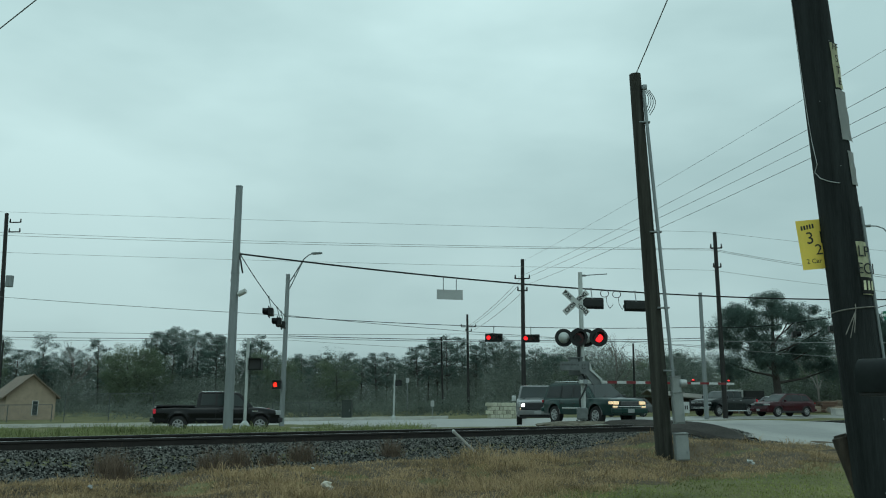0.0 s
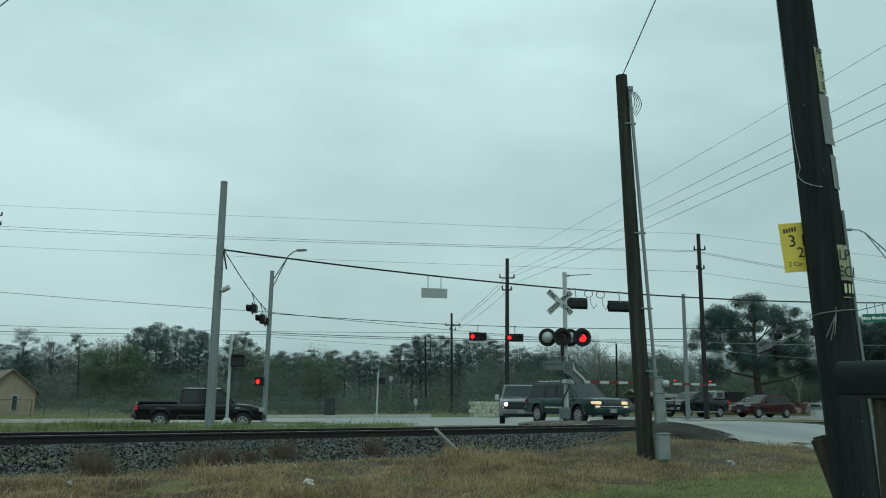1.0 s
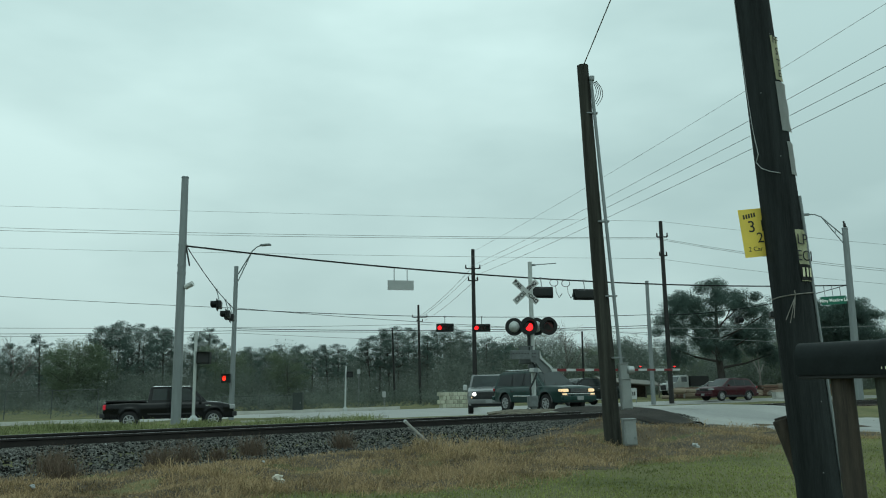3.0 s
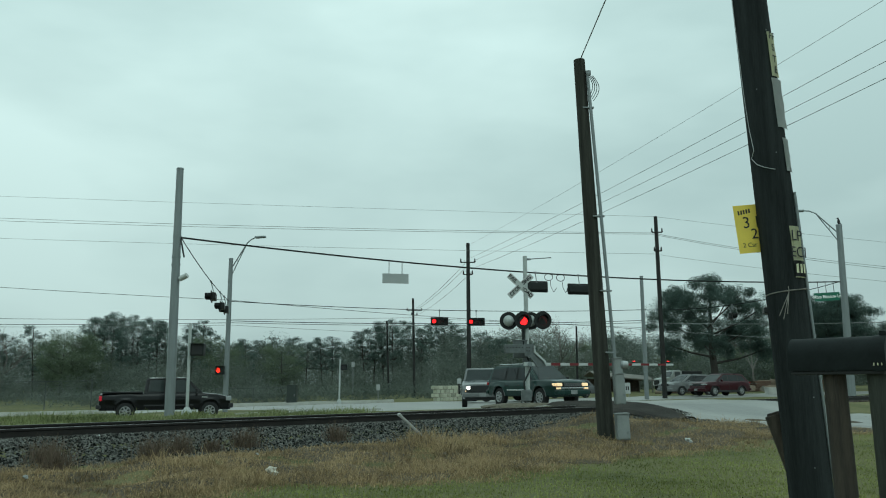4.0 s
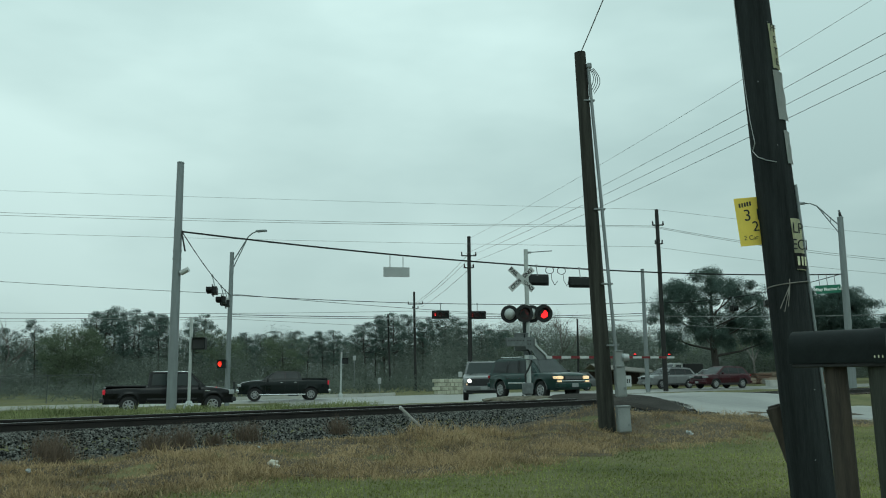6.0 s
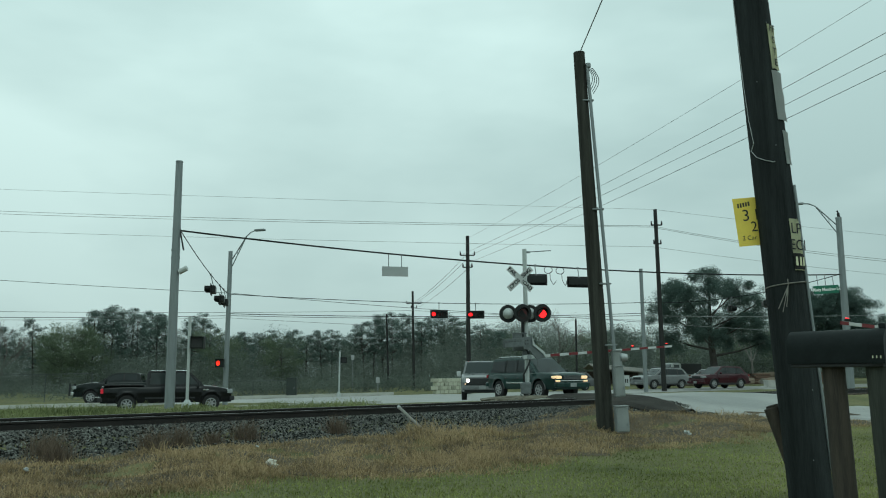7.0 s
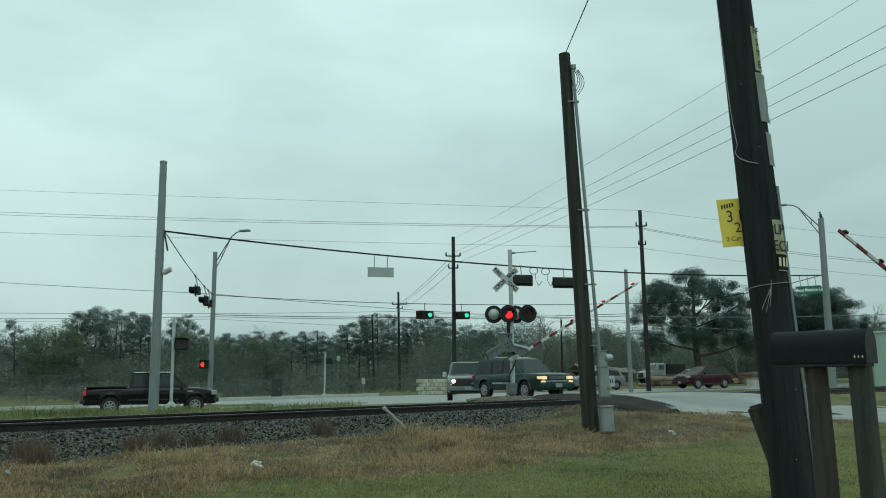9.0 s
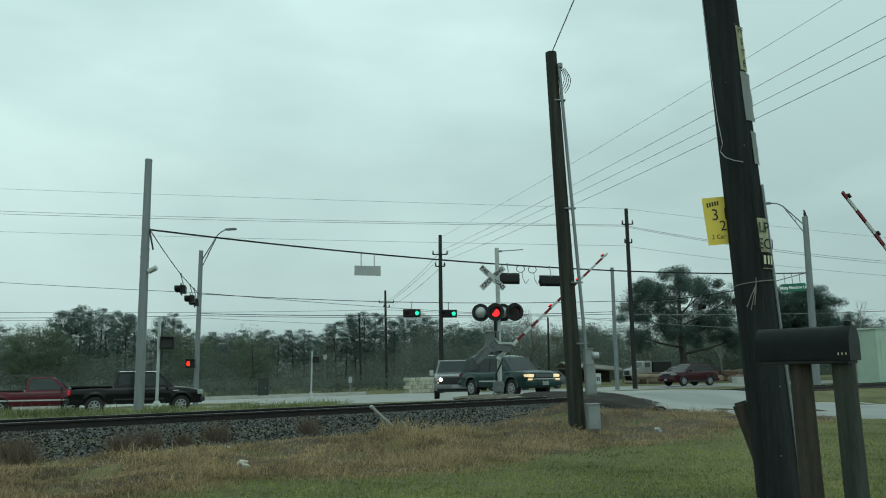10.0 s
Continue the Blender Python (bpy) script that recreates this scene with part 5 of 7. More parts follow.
# mailbox on two round posts
ML, MR = Vector((2.32, 5.3, 1.57)), Vector((2.73, 4.9, 1.58))
d = MR - ML
yaw = math.degrees(math.atan2(d.y, d.x))
mc = (ML + MR) / 2
Lm = Vector((d.x, d.y)).length
mb = thing("mailbox", pose(mc.x, mc.y, 0.95, 0, 0, yaw), "black metal mailbox on two round wooden posts", "mailbox")
zc = mc.z - 0.95
w2, hh = 0.11, 0.105
ring = [(-w2, -hh), (w2, -hh)] + [(w2 * math.cos(a), hh - 0.11 + 0.11 * math.sin(a)) for a in [math.pi * k / 14 for k in range(15)]]
bm = loft(B(), [[(x, y, zc + z) for y, z in ring] for x in (-Lm / 2, Lm / 2 - 0.03)])
part("box", bm, M_MAILBOX, mb, "black ribbed mailbox shell", smooth=True)
ring2 = [(y * 1.06, z * 1.05) for y, z in ring]
part("door", loft(B(), [[(x, y, zc + z) for y, z in ring2] for x in (Lm / 2 - 0.07, Lm / 2 + 0.005)]), M_MAILBOX, mb, "black mailbox door", smooth=True)
part("door_catch", box(B(), (Lm / 2 - 0.02, -0.01, zc + 0.118), (0.04, 0.05, 0.035), 0.008), M_MAILBOX, mb)
for i in range(3):
    part("plain_bar", box(B(), (Lm / 2 - 0.06 + 0.022 * i, -w2 - 0.009, zc - 0.07), (0.005, 0.003, 0.016), 0.0005), M_CARD, mb, "pale stick-on character")
part("flag", box(B(), (0.02, w2 + 0.012, zc + 0.05), (0.2, 0.006, 0.05), 0.004), M_REDSTRIPE, mb)
part("base_board", box(B(), (0, 0, zc - hh - 0.012), (Lm * 0.96, 0.2, 0.024), 0.006), M_TRIMBLACK, mb)
for fx, r, mat_ in ((0.5 * Lm - 0.42 * Lm - 0.07, 0.07, M_POST), (0.5 * Lm - 0.05, 0.072, M_POSTGREY)):
    gz = H(mc.x, mc.y) - 0.95 - 0.1
    part("post", rod(B(), (fx, 0.0, gz), (fx - 0.02, 0.0, zc - hh - 0.02), r, r * 0.95, 18), mat_, mb, "round weathered wooden post", smooth=True)

# ---- second pole: conduit, boxes, coil ----
P2B, P2T = Vector((3.34, 16.6, 0.24)), Vector((3.06, 16.6, 8.4))
ca, cb = place(pole2, (3.21, 16.5, 8.03)), place(pole2, (3.54, 16.4, 1.71))
part("conduit", rod(B(), ca, cb, 0.035, seg=10), M_GALV, pole2, "grey service conduit", smooth=True)
part("weatherhead", box(B(), ca + Vector((0.02, 0, 0.03)), (0.11, 0.1, 0.12), 0.03), M_GALV, pole2)
for f in (0.12, 0.5, 0.75, 0.95):
    p = ca.lerp(cb, f)
    part("strap", box(B(), p + Vector((-0.05, 0.02, 0)), (0.24, 0.1, 0.03), 0.006), M_GALV, pole2)
for k in range(4):
    bm = B()
    pts = [ca + Vector((0.04 + 0.02 * k + 0.11 * math.sin(u * math.pi) * (0.6 + 0.2 * k), -0.02 * k, -0.05 - u * (0.42 + 0.05 * k))) for u in [i / 7 for i in range(8)]]
    for a, b in zip(pts, pts[1:]):
        rod(bm, a, b, 0.008, seg=5)
    part("cable_tail", bm, M_CABLE, pole2, "loose black cable end")


def equip(name, c, s, label, parts=True):
    root = thing(name, pose(*c, 0, -2, 0), label, "electrical box", "boxes on the pole")
    part("case", box(B(), (0, 0, 0), s, 0.015), M_BOXGREY, root)
    part("cover", box(B(), (0.01, -s[1] / 2 - 0.006, 0), (s[0] * 0.86, 0.02, s[2] * 0.92), 0.006), M_BOXGREY, root)
    part("lip", box(B(), (0, -0.015, s[2] / 2 + 0.008), (s[0] * 1.08, s[1] * 1.12, 0.02), 0.005), M_BOXGREY, root)
    part("latch", box(B(), (s[0] * 0.3, -s[1] / 2 - 0.022, -s[2] * 0.2), (0.025, 0.02, 0.05), 0.004), M_GALV, root)
    return root


equip("meter_box", (3.56, 16.35, 1.69), (0.17, 0.2, 0.42), "grey electric meter box on the pole")
mt = (3.66, 16.3, 1.77)
meter = thing("electric_meter", Matrix.Translation(mt), "glass-domed electric meter beside its box", "electric meter")
part("dome", rod(B(), (-0.03, 0, 0), (0.1, 0, 0), 0.085, 0.075, 18), M_CLEARLENS, meter, smooth=True)
part("collar", rod(B(), (-0.05, 0, 0), (-0.02, 0, 0), 0.1, seg=18), M_GALV, meter)
equip("switch_box", (3.58, 16.35, 1.29), (0.2, 0.22, 0.6), "grey switch cabinet fixed to the pole")
equip("ground_box", (3.6, 16.3, 0.55), (0.25, 0.24, 0.5), "pale grey cabinet at the pole's foot")


# ---- trees ----
M_BARK = mat("pine_bark", (0.055, 0.050, 0.045), 0.9, vary=0.4, scale=2, fine=14, bump=0.8, dist=0.02, streak=(5, 5, 0.8))
# needles, leaves and brush are paled and greyed: distant haze put into their colour
M_NEEDLE = mat("pine_needles", (0.088, 0.135, 0.116), 0.8, vary=0.3, scale=0.5, fine=3, bump=0, island=0.06, tint=(0.142, 0.202, 0.178), spec=0.08, thin=0.5)
M_BROAD = mat("hazed_tree_leaves", (0.125, 0.168, 0.108), 0.8, vary=0.3, scale=0.4, fine=3, bump=0, island=0.06, tint=(0.195, 0.245, 0.16), spec=0.08, thin=0.5)
M_BRUSH = mat("bare_brush", (0.142, 0.172, 0.148), 0.9, vary=0.3, scale=0.10, fine=0.8, bump=0, island=0.05, tint=(0.215, 0.25, 0.215), spec=0.05, thin=0.5)
M_TWIG = mat("grey_twigs", (0.13, 0.12, 0.11), 0.9, vary=0.3, scale=1, bump=0)


def leaf_cloud(rng, centres, radii, per, size, flat=0.6):
    """Many small ragged leaf pieces in clumps round the centres, with the way each one faces."""
    V, N = [], []
    for c, r in zip(centres, radii):
        n = int(per * (0.7 + 0.6 * rng.random()))
        d = rng.normal(size=(n, 3))
        d /= np.linalg.norm(d, axis=1)[:, None]
        rr = r * rng.random(n) ** 0.4
        p = np.asarray(c) + d * rr[:, None] * np.array((1, 1, flat))
        a = rng.normal(size=(n, 3))
        b = rng.normal(size=(n, 3))
        a *= (size * (0.6 + 0.8 * rng.random(n)) / np.linalg.norm(a, axis=1))[:, None]
        b *= (size * 0.55 / np.linalg.norm(b, axis=1))[:, None]
        tri = np.stack([p - a * 0.5 - b * 0.3, p + a * 0.1 + b * 0.6, p + a * 0.6 - b * 0.2], 1)
        way = d + np.array((0, 0, 0.45)) + 0.18 * rng.normal(size=(n, 3))
        face = np.cross(tri[:, 1] - tri[:, 0], tri[:, 2] - tri[:, 0])
        flip = (face * way).sum(1) < 0
        tri[flip] = tri[flip][:, ::-1]
        V.append(tri.reshape(-1, 3))
        N.append(np.repeat(way / np.linalg.norm(way, axis=1)[:, None], 3, 0))
    V, N = np.concatenate(V), np.concatenate(N)
    return V, np.arange(len(V)).reshape(-1, 3), N


def tri_mesh(name, V, F, material, parent=None, N=None):
    me = bpy.data.meshes.new(name)
    me.vertices.add(len(V))
    me.vertices.foreach_set("co", np.asarray(V, np.float32).ravel())
    me.loops.add(F.size)
    me.loops.foreach_set("vertex_index", F.astype(np.int32).ravel())
    k = F.shape[1]
    me.polygons.add(len(F))
    me.polygons.foreach_set("loop_start", np.arange(len(F), dtype=np.int32) * k)
    me.polygons.foreach_set("loop_total", np.full(len(F), k, np.int32))
    me.update(calc_edges=True)
    if N is not None:   # leaves share the rounded shading of their clump
        me.normals_split_custom_set_from_vertices(N.tolist())
    me.materials.append(material)
    ob = new(name, me)
    if parent is not None:
        ob.parent = parent
    return ob


def limb(bm, a, b, r0, r1, seg=6):
    a, b = Vector(a), Vector(b)
    m = a.lerp(b, 0.5) + Vector((0, 0, -0.04 * (b - a).length))
    rod(bm, a, m, r0, (r0 + r1) / 2, seg, caps=False)
    rod(bm, m, b, (r0 + r1) / 2, r1, seg, caps=False)


def pine(name, seed, h, crown_r, crown_from, clumps, per, size, label, clump_r=0.22, r_trunk=0.22, material=None, cat="tree", flat=0.6, spread=0.5, low=0.0, dome=None):
    """A tapered trunk with limbs that carry clumps of needles; gaps stay open between them."""
    rng = np.random.default_rng(seed)
    root = thing(name, Matrix(), label, cat, "trees")
    bm = B()
    bend = Vector((rng.normal() * 0.03 * h, rng.normal() * 0.03 * h, 0))
    pts = [Vector((0, 0, -0.3)), Vector((0, 0, h * 0.3)) + bend * 0.3, Vector((0, 0, h * 0.65)) + bend * 0.8, Vector((0, 0, h * 0.97)) + bend]
    rs = [r_trunk * 1.2, r_trunk * 0.85, r_trunk * 0.5, r_trunk * 0.12]
    for i in range(3):
        rod(bm, pts[i], pts[i + 1], rs[i], rs[i + 1], 9, caps=False)
    cs_, rr = [], []
    for i in range(clumps):
        u = (i + rng.random()) / clumps
        z = h * (crown_from + (1 - crown_from) * u)
        shape = max(low, math.sin(math.pi * min(1, 0.16 + 0.84 * (1 - u) ** 0.8)) ** spread)
        if dome:   # widest at the height dome, closing to a round top
            k = (z / h - dome) / ((1 - dome) if z / h > dome else 0.42)
            shape = math.sqrt(max(0.04, 1 - k * k))
        r = crown_r * shape * (0.25 + 0.75 * rng.random() ** 0.6)
        a = rng.random() * 2 * math.pi + i * 2.4
        k = z / h
        stem = Vector((0, 0, z - 0.35 * r)) + bend * k
        c = Vector((r * math.cos(a), r * math.sin(a), z + 0.05 * h * rng.normal())) + bend * k
        if c.z > h:
            c.z = h - 0.1
        cs_.append(c)
        rr.append(crown_r * clump_r * (0.75 + 0.6 * rng.random()))
        limb(bm, stem, c, r_trunk * 0.32 * (1.1 - 0.7 * u), 0.02, 5)
    part("trunk", bm, M_BARK, root, "brown furrowed trunk with limbs")
    V, F, N = leaf_cloud(rng, [tuple(c) for c in cs_], rr, per, size, flat)
    tri_mesh("crown", V, F, material or M_NEEDLE, root, N)["label"] = "ragged crown of leaves in clumps"
    return root


def bare_tree(seed, h, label):
    rng = np.random.default_rng(seed)
    root = thing("bare_tree", Matrix(), label, "tree", "trees")
    bm = B()
    todo = [(Vector((0, 0, -0.2)), Vector((0, 0, 1)), h * 0.32, 0.2, 0)]
    while todo:
        p, dr, ln, r, lev = todo.pop()
        q = p + dr * ln
        rod(bm, p, q, r, r * 0.65, 5 if lev else 8, caps=False)
        if lev < 5:
            for _ in range(3 if lev < 4 else 2):
                nd = (dr + Vector(rng.normal(size=3)) * 0.45 + Vector((0, 0, 0.12))).normalized()
                todo.append((q - dr * ln * 0.15 * rng.random(), nd, ln * (0.62 + 0.2 * rng.random()), r * 0.55, lev + 1))
    part("branch_work", bm, M_TWIG, root, "grey leafless branches")
    return root


# the large pine beyond the junction
def spreading_pine(seed, h, rx, label):
    """A short trunk that forks into heavy limbs under a broad, lumpy dome of needle clumps."""
    rng = np.random.default_rng(seed)
    root = thing("pine_tree", Matrix(), label, "tree", "trees")
    bm = B()
    rod(bm, (0, 0, -0.3), (0.1, 0, h * 0.16), 0.52, 0.40, 12, caps=False)
    rod(bm, (0.1, 0, h * 0.16), (-0.15, 0, h * 0.45), 0.40, 0.28, 12, caps=False)
    rod(bm, (-0.15, 0, h * 0.45), (0.1, 0.1, h * 0.9), 0.28, 0.05, 10, caps=False)
    cs_, rr = [], []
    for i in range(30):   # lobes of needles over the whole dome, each on its own limb
        az = i * 2.4 + rng.normal() * 0.25
        u = (i + 0.5) / 30
        zc = h * (0.36 + 0.57 * u)
        reach = rx * math.sqrt(max(0.04, 1 - ((zc / h - 0.52) / 0.48) ** 2)) * (0.50 + 0.40 * rng.random())
        tip = Vector((reach * math.cos(az), reach * math.sin(az), zc + 0.25 * rng.normal()))
        root_at = Vector((0.02, 0.02, h * (0.24 + 0.42 * u)))
        if i % 2 == 0:
            limb(bm, root_at, tip, 0.15 - 0.08 * u, 0.04, 6)
        lobe = 1.75 * (0.75 + 0.5 * rng.random())
        for k in range(16):
            d = rng.normal(size=3)
            d *= (rng.random() ** 0.35) / np.linalg.norm(d)
            c = tip + Vector((d[0] * lobe, d[1] * lobe, d[2] * lobe * 0.7))
            c.z = min(c.z, h - 0.3)
            cs_.append(tuple(c))
            rr.append(0.5 + 0.38 * rng.random())
    part("trunk", bm, M_BARK, root, "dark forked trunk with heavy limbs")
    V, F, N = leaf_cloud(rng, cs_, rr, 300, 0.14, 0.8)
    tri_mesh("crown", V, F, M_NEEDLE, root, N)["label"] = "broad lumpy dome of needles with gaps"
    return root


big = spreading_pine(5, 11.9, 6.7, "large spreading dark green pine beyond the junction")
BX = (28.67, 85, 2.33)
big.matrix_basis = Matrix.Translation((BX[0], BX[1], H(BX[0], BX[1])))
mid = spreading_pine(9, 10.0, 4.3, "dark green pine behind the street name sign")
MX = (42, 86, 2.23)
mid.matrix_basis = Matrix.Translation((MX[0], MX[1], H(MX[0], MX[1])))

# woods behind the roads
KINDS = [pine("pine_tree", 20 + i, 17.0 - 0.8 * (i % 3), 3.0 + 0.5 * (i % 2), 0.36 + 0.06 * (i % 4), 58 + 3 * i, 200, 0.175, "tall slender pine in the woods behind the road", 0.235, 0.2, flat=0.78, dome=0.70) for i in range(6)]
BROAD = [pine("broadleaf_tree", 40 + i, 10.5, 4.6, 0.12, 60, 220, 0.24, "round pale green tree at the edge of the woods", 0.3, 0.16, M_BROAD, flat=0.8) for i in range(3)]
random.seed(4)
TREES = (
    (-106.3, 135.1, 12.7, 0),
    (-99.4, 131.3, 11.0, 0),
    (-103.8, 142.3, 12.7, 0),
    (-90.0, 129.6, 12.1, 0),
    (-81.1, 122.0, 9.8, 1),
    (-86.8, 136.1, 12.1, 0),
    (-79.7, 129.3, 9.3, 0),
    (-81.4, 139.2, 12.6, 0),
    (-74.2, 128.8, 8.3, 0),
    (-74.5, 137.5, 10.2, 0),
    (-65.2, 129.5, 11.0, 0),
    (-54.7, 116.2, 8.3, 1),
    (-55.1, 120.5, 9.3, 1),
    (-55.1, 125.8, 8.0, 1),
    (-56.5, 130.7, 12.3, 0),
    (-55.9, 132.9, 12.8, 0),
    (-58.1, 141.8, 14.0, 0),
    (-59.0, 148.8, 13.8, 0),
    (-54.4, 140.7, 13.5, 0),
    (-51.3, 136.7, 12.3, 0),
    (-54.4, 149.5, 13.8, 0),
    (-45.4, 129.0, 11.5, 0),
    (-50.3, 146.9, 12.6, 0),
    (-41.6, 134.4, 11.5, 0),
    (-39.2, 131.2, 11.8, 0),
    (-37.5, 130.6, 9.9, 0),
    (-32.5, 119.0, 7.8, 1),
    (-37.3, 145.9, 8.8, 0),
    (-31.7, 132.0, 8.8, 0),
    (-31.9, 140.8, 9.1, 0),
    (-29.8, 142.1, 9.6, 0),
    (-23.5, 119.8, 6.9, 1),
    (-25.2, 140.1, 9.6, 0),
    (-21.7, 129.4, 8.1, 0),
    (-19.0, 129.3, 8.8, 0),
    (-17.9, 132.5, 9.1, 0),
    (-17.4, 143.0, 8.5, 0),
    (-14.6, 137.4, 8.8, 0),
    (-12.7, 134.9, 10.5, 0),
    (-11.8, 140.9, 11.3, 0),
    (-9.8, 138.0, 11.9, 0),
    (-8.1, 134.6, 12.0, 0),
    (-7.3, 145.5, 12.6, 0),
    (-5.6, 143.4, 12.1, 0),
    (-3.3, 133.4, 10.5, 0),
    (-1.5, 140.6, 11.6, 0),
    (0.3, 139.6, 12.1, 0),
    (2.4, 147.2, 12.1, 0),
    (3.9, 144.1, 10.9, 0),
    (6.3, 134.3, 9.8, 0),
    (8.9, 149.6, 10.1, 0),
    (9.6, 130.6, 8.4, 0),
    (11.8, 137.2, 9.1, 0),
    (12.4, 124.8, 7.4, 1),
    (14.9, 131.3, 8.0, 0),
    (21.9, 121.4, 7.1, 1),
    (25.2, 128.9, 7.1, 0),
    (30.3, 142.7, 9.1, 0),
    (32.8, 144.8, 9.8, 0),
    (33.5, 140.6, 8.7, 0),
    (37.5, 147.3, 8.2, 0),
    (34.9, 119.1, 6.1, 1),
    (46.8, 124.0, 6.5, 1),
    (55.7, 141.1, 7.8, 0),
    (53.2, 122.5, 7.8, 1),
    (62.3, 138.0, 8.0, 0),
    (67.1, 125.9, 8.3, 1),
    (83.3, 148.8, 12.1, 0),
    (79.8, 138.4, 10.4, 0),
    (86.3, 142.6, 11.1, 0),
    (82.7, 129.3, 9.2, 0),
    (97.0, 143.4, 11.6, 0),
    (49.1, 123.4, 5.7, 1),
    (53.6, 127.9, 6.3, 1),
)
for i, (x, y, h, k) in enumerate(TREES):
    src = (BROAD[i % 3] if k else KINDS[i % 6])
    base_h = 10.5 if k else 17.0 - 0.8 * ((i % 6) % 3)
    t = copy_thing(src, pose(x, y, H(x, y), 0, 0, random.uniform(0, 360)))
    f = max(0.45, (h - H(x, y)) / base_h)
    w = f ** 0.6
    t.scale = (w, w, f)
for src in KINDS + BROAD:
    for o in list(src.children_recursive) + [src]:
        bpy.data.objects.remove(o)

# brush and undergrowth that closes the woods
rng = np.random.default_rng(3)
n = 1750
bx = rng.uniform(-105, 130, n)
by = rng.uniform(108, 160, n) + 0.05 * bx
bh = 2.2 + 0.9 * np.sin(bx * 0.13) + 0.6 * np.sin(bx * 0.41 + 1) + rng.uniform(0, 2.0, n) + 4.6 * smooth(118, 142, by) + 1.6 * smooth(-14, 0, bx) * (1 - smooth(75, 95, bx))
cen, rad = [], []
for x, y, h in zip(bx, by, bh):
    for z in np.arange(0.6, max(1.2, h), 1.5):
        cen.append((x + rng.normal() * 0.5, y + rng.normal() * 0.5, H(x, y) + z))
        rad.append(1.5 + rng.random() * 0.7)
for x in np.arange(-150, 175, 1.1):   # the depth of the woods behind the brush
    for z in np.arange(0.8, 8.0 + 1.2 * math.sin(x * 0.21) + 0.8 * math.sin(x * 0.57), 1.8):
        for y in (163, 168):
            cen.append((x + rng.normal() * 0.4, y + 0.05 * x + rng.normal(), z))
            rad.append(2.3)
for x in np.arange(-84, 14, 0.9):   # low scrub right behind the far fence
    y0 = 69 + 0.10 * max(0.0, x + 25) + 8 * float(smooth(-14, -4, x))
    for y in ((y0, y0 + 5, y0 + 12) if not -48 < x < -33 else (y0 + 16,)):
        cen.append((x + rng.normal() * 0.4, y + rng.normal() * 0.8, H(x, y) + 0.35 + 0.5 * rng.random()))
        rad.append(0.75 + 0.5 * rng.random())
V, F, N = leaf_cloud(rng, cen, rad, 125, 0.25, 0.95)
tagged(tri_mesh("undergrowth", V, F, M_BRUSH, None, N), "dense olive brown brush at the foot of the woods", "undergrowth", kind="stuff")
BARE_1, BARE_2, BARE_3, BARE_4, BARE_5 = (16.15, 112, 2.81)[:2], (-67.83, 125, 3.73)[:2], (43.18, 112, 2.58)[:2], (60.9, 108, 2.37)[:2], (49.84, 112, 2.52)[:2]
bt = bare_tree(3, 11.5, "grey leafless tree at the edge of the woods")
bt.matrix_basis = pose(*BARE_1, 0.0, 0, 0, 20)
for p, yaw, s in ((BARE_2, 80, 1.0), (BARE_3, 140, 1.0), (BARE_4, 200, 1.0), (BARE_5, 290, 1.0)):
    copy_thing(bt, pose(*p, 0.0, 0, 0, yaw))


# ---- crossing apron, kerbs, slabs ----
strip("crossing_apron", [(4.3, 28.2), (5.5, 25.3), (6.3, 23.7), (6.9, 22.8)], [1.6, 2.2, 1.7, 0.7], M_APRON, "dark patched asphalt apron beside the rails", "asphalt apron", 0.13, n=24, cross=6)
strip("centre_line", [(3.4, 38), (4.95, 34.5), (7.2, 31)], [0.12, 0.12, 0.12], M_YELLOWLINE, "worn yellow centre line", "road marking", 0.058, n=12, cross=2)


def kerb(name, pts, w, h, label):
    rings = []
    P2 = [Vector(p) for p in pts]
    for i, p in enumerate(P2):
        t = (P2[min(i + 1, len(P2) - 1)] - P2[max(i - 1, 0)]).normalized()
        s = Vector((-t.y, t.x)) * w / 2
        z = H(p.x, p.y)
        rings.append([(p.x - s.x, p.y - s.y, z - 0.05), (p.x - s.x * 0.9, p.y - s.y * 0.9, z + h), (p.x + s.x * 0.9, p.y + s.y * 0.9, z + h), (p.x + s.x, p.y + s.y, z - 0.05)])
    tagged(link_mesh(name, loft(B(), rings), M_CONC), label, "kerb", kind="structure")


strip("median_island", [(-22, 61.4), (-14, 62.2), (-8, 63.3), (-4.6, 65.2)], [1.4, 2.0, 2.0, 0.8], M_FIELD, "grassy median island with a pale kerb", "median", 0.16, n=20, cross=6)
kerb("kerb", [(-22, 60.3), (-14, 60.9), (-7.6, 62.1), (-3.9, 64.7)], 0.25, 0.2, "pale concrete kerb of the median")
kerb("kerb", [(-22, 62.4), (-16, 63.4), (-9, 64.6), (-4.8, 65.6), (-4.0, 66.6)], 0.3, 0.2, "pale concrete kerb of the median")
kerb("kerb", [(-70, 31.5), (-50, 38.6), (-30, 46.2), (-20, 48.6)], 0.35, 0.2, "pale concrete kerb along the far road")
kerb("kerb", [(-9.8, 38.6), (-6, 40.2), (-3.2, 42.2)], 0.3, 0.18, "pale concrete kerb at the lane's end")
slab = thing("concrete_slab", Matrix.Translation((-13.2, 32.4, H(-13.2, 32.4))), "pale concrete path slab in the grass", "slab")
part("slab", box(B(), (0, 0, 0.0), (2.0, 1.0, 0.12), 0.01, Matrix.Rotation(radians(20), 4, "Z")), M_CONC, slab)
pad = thing("concrete_footing", Matrix.Translation((MB.x, MB.y, 0.56)), "low mound of gravel and dirt under the crossing mast", "mound")
bm = B()
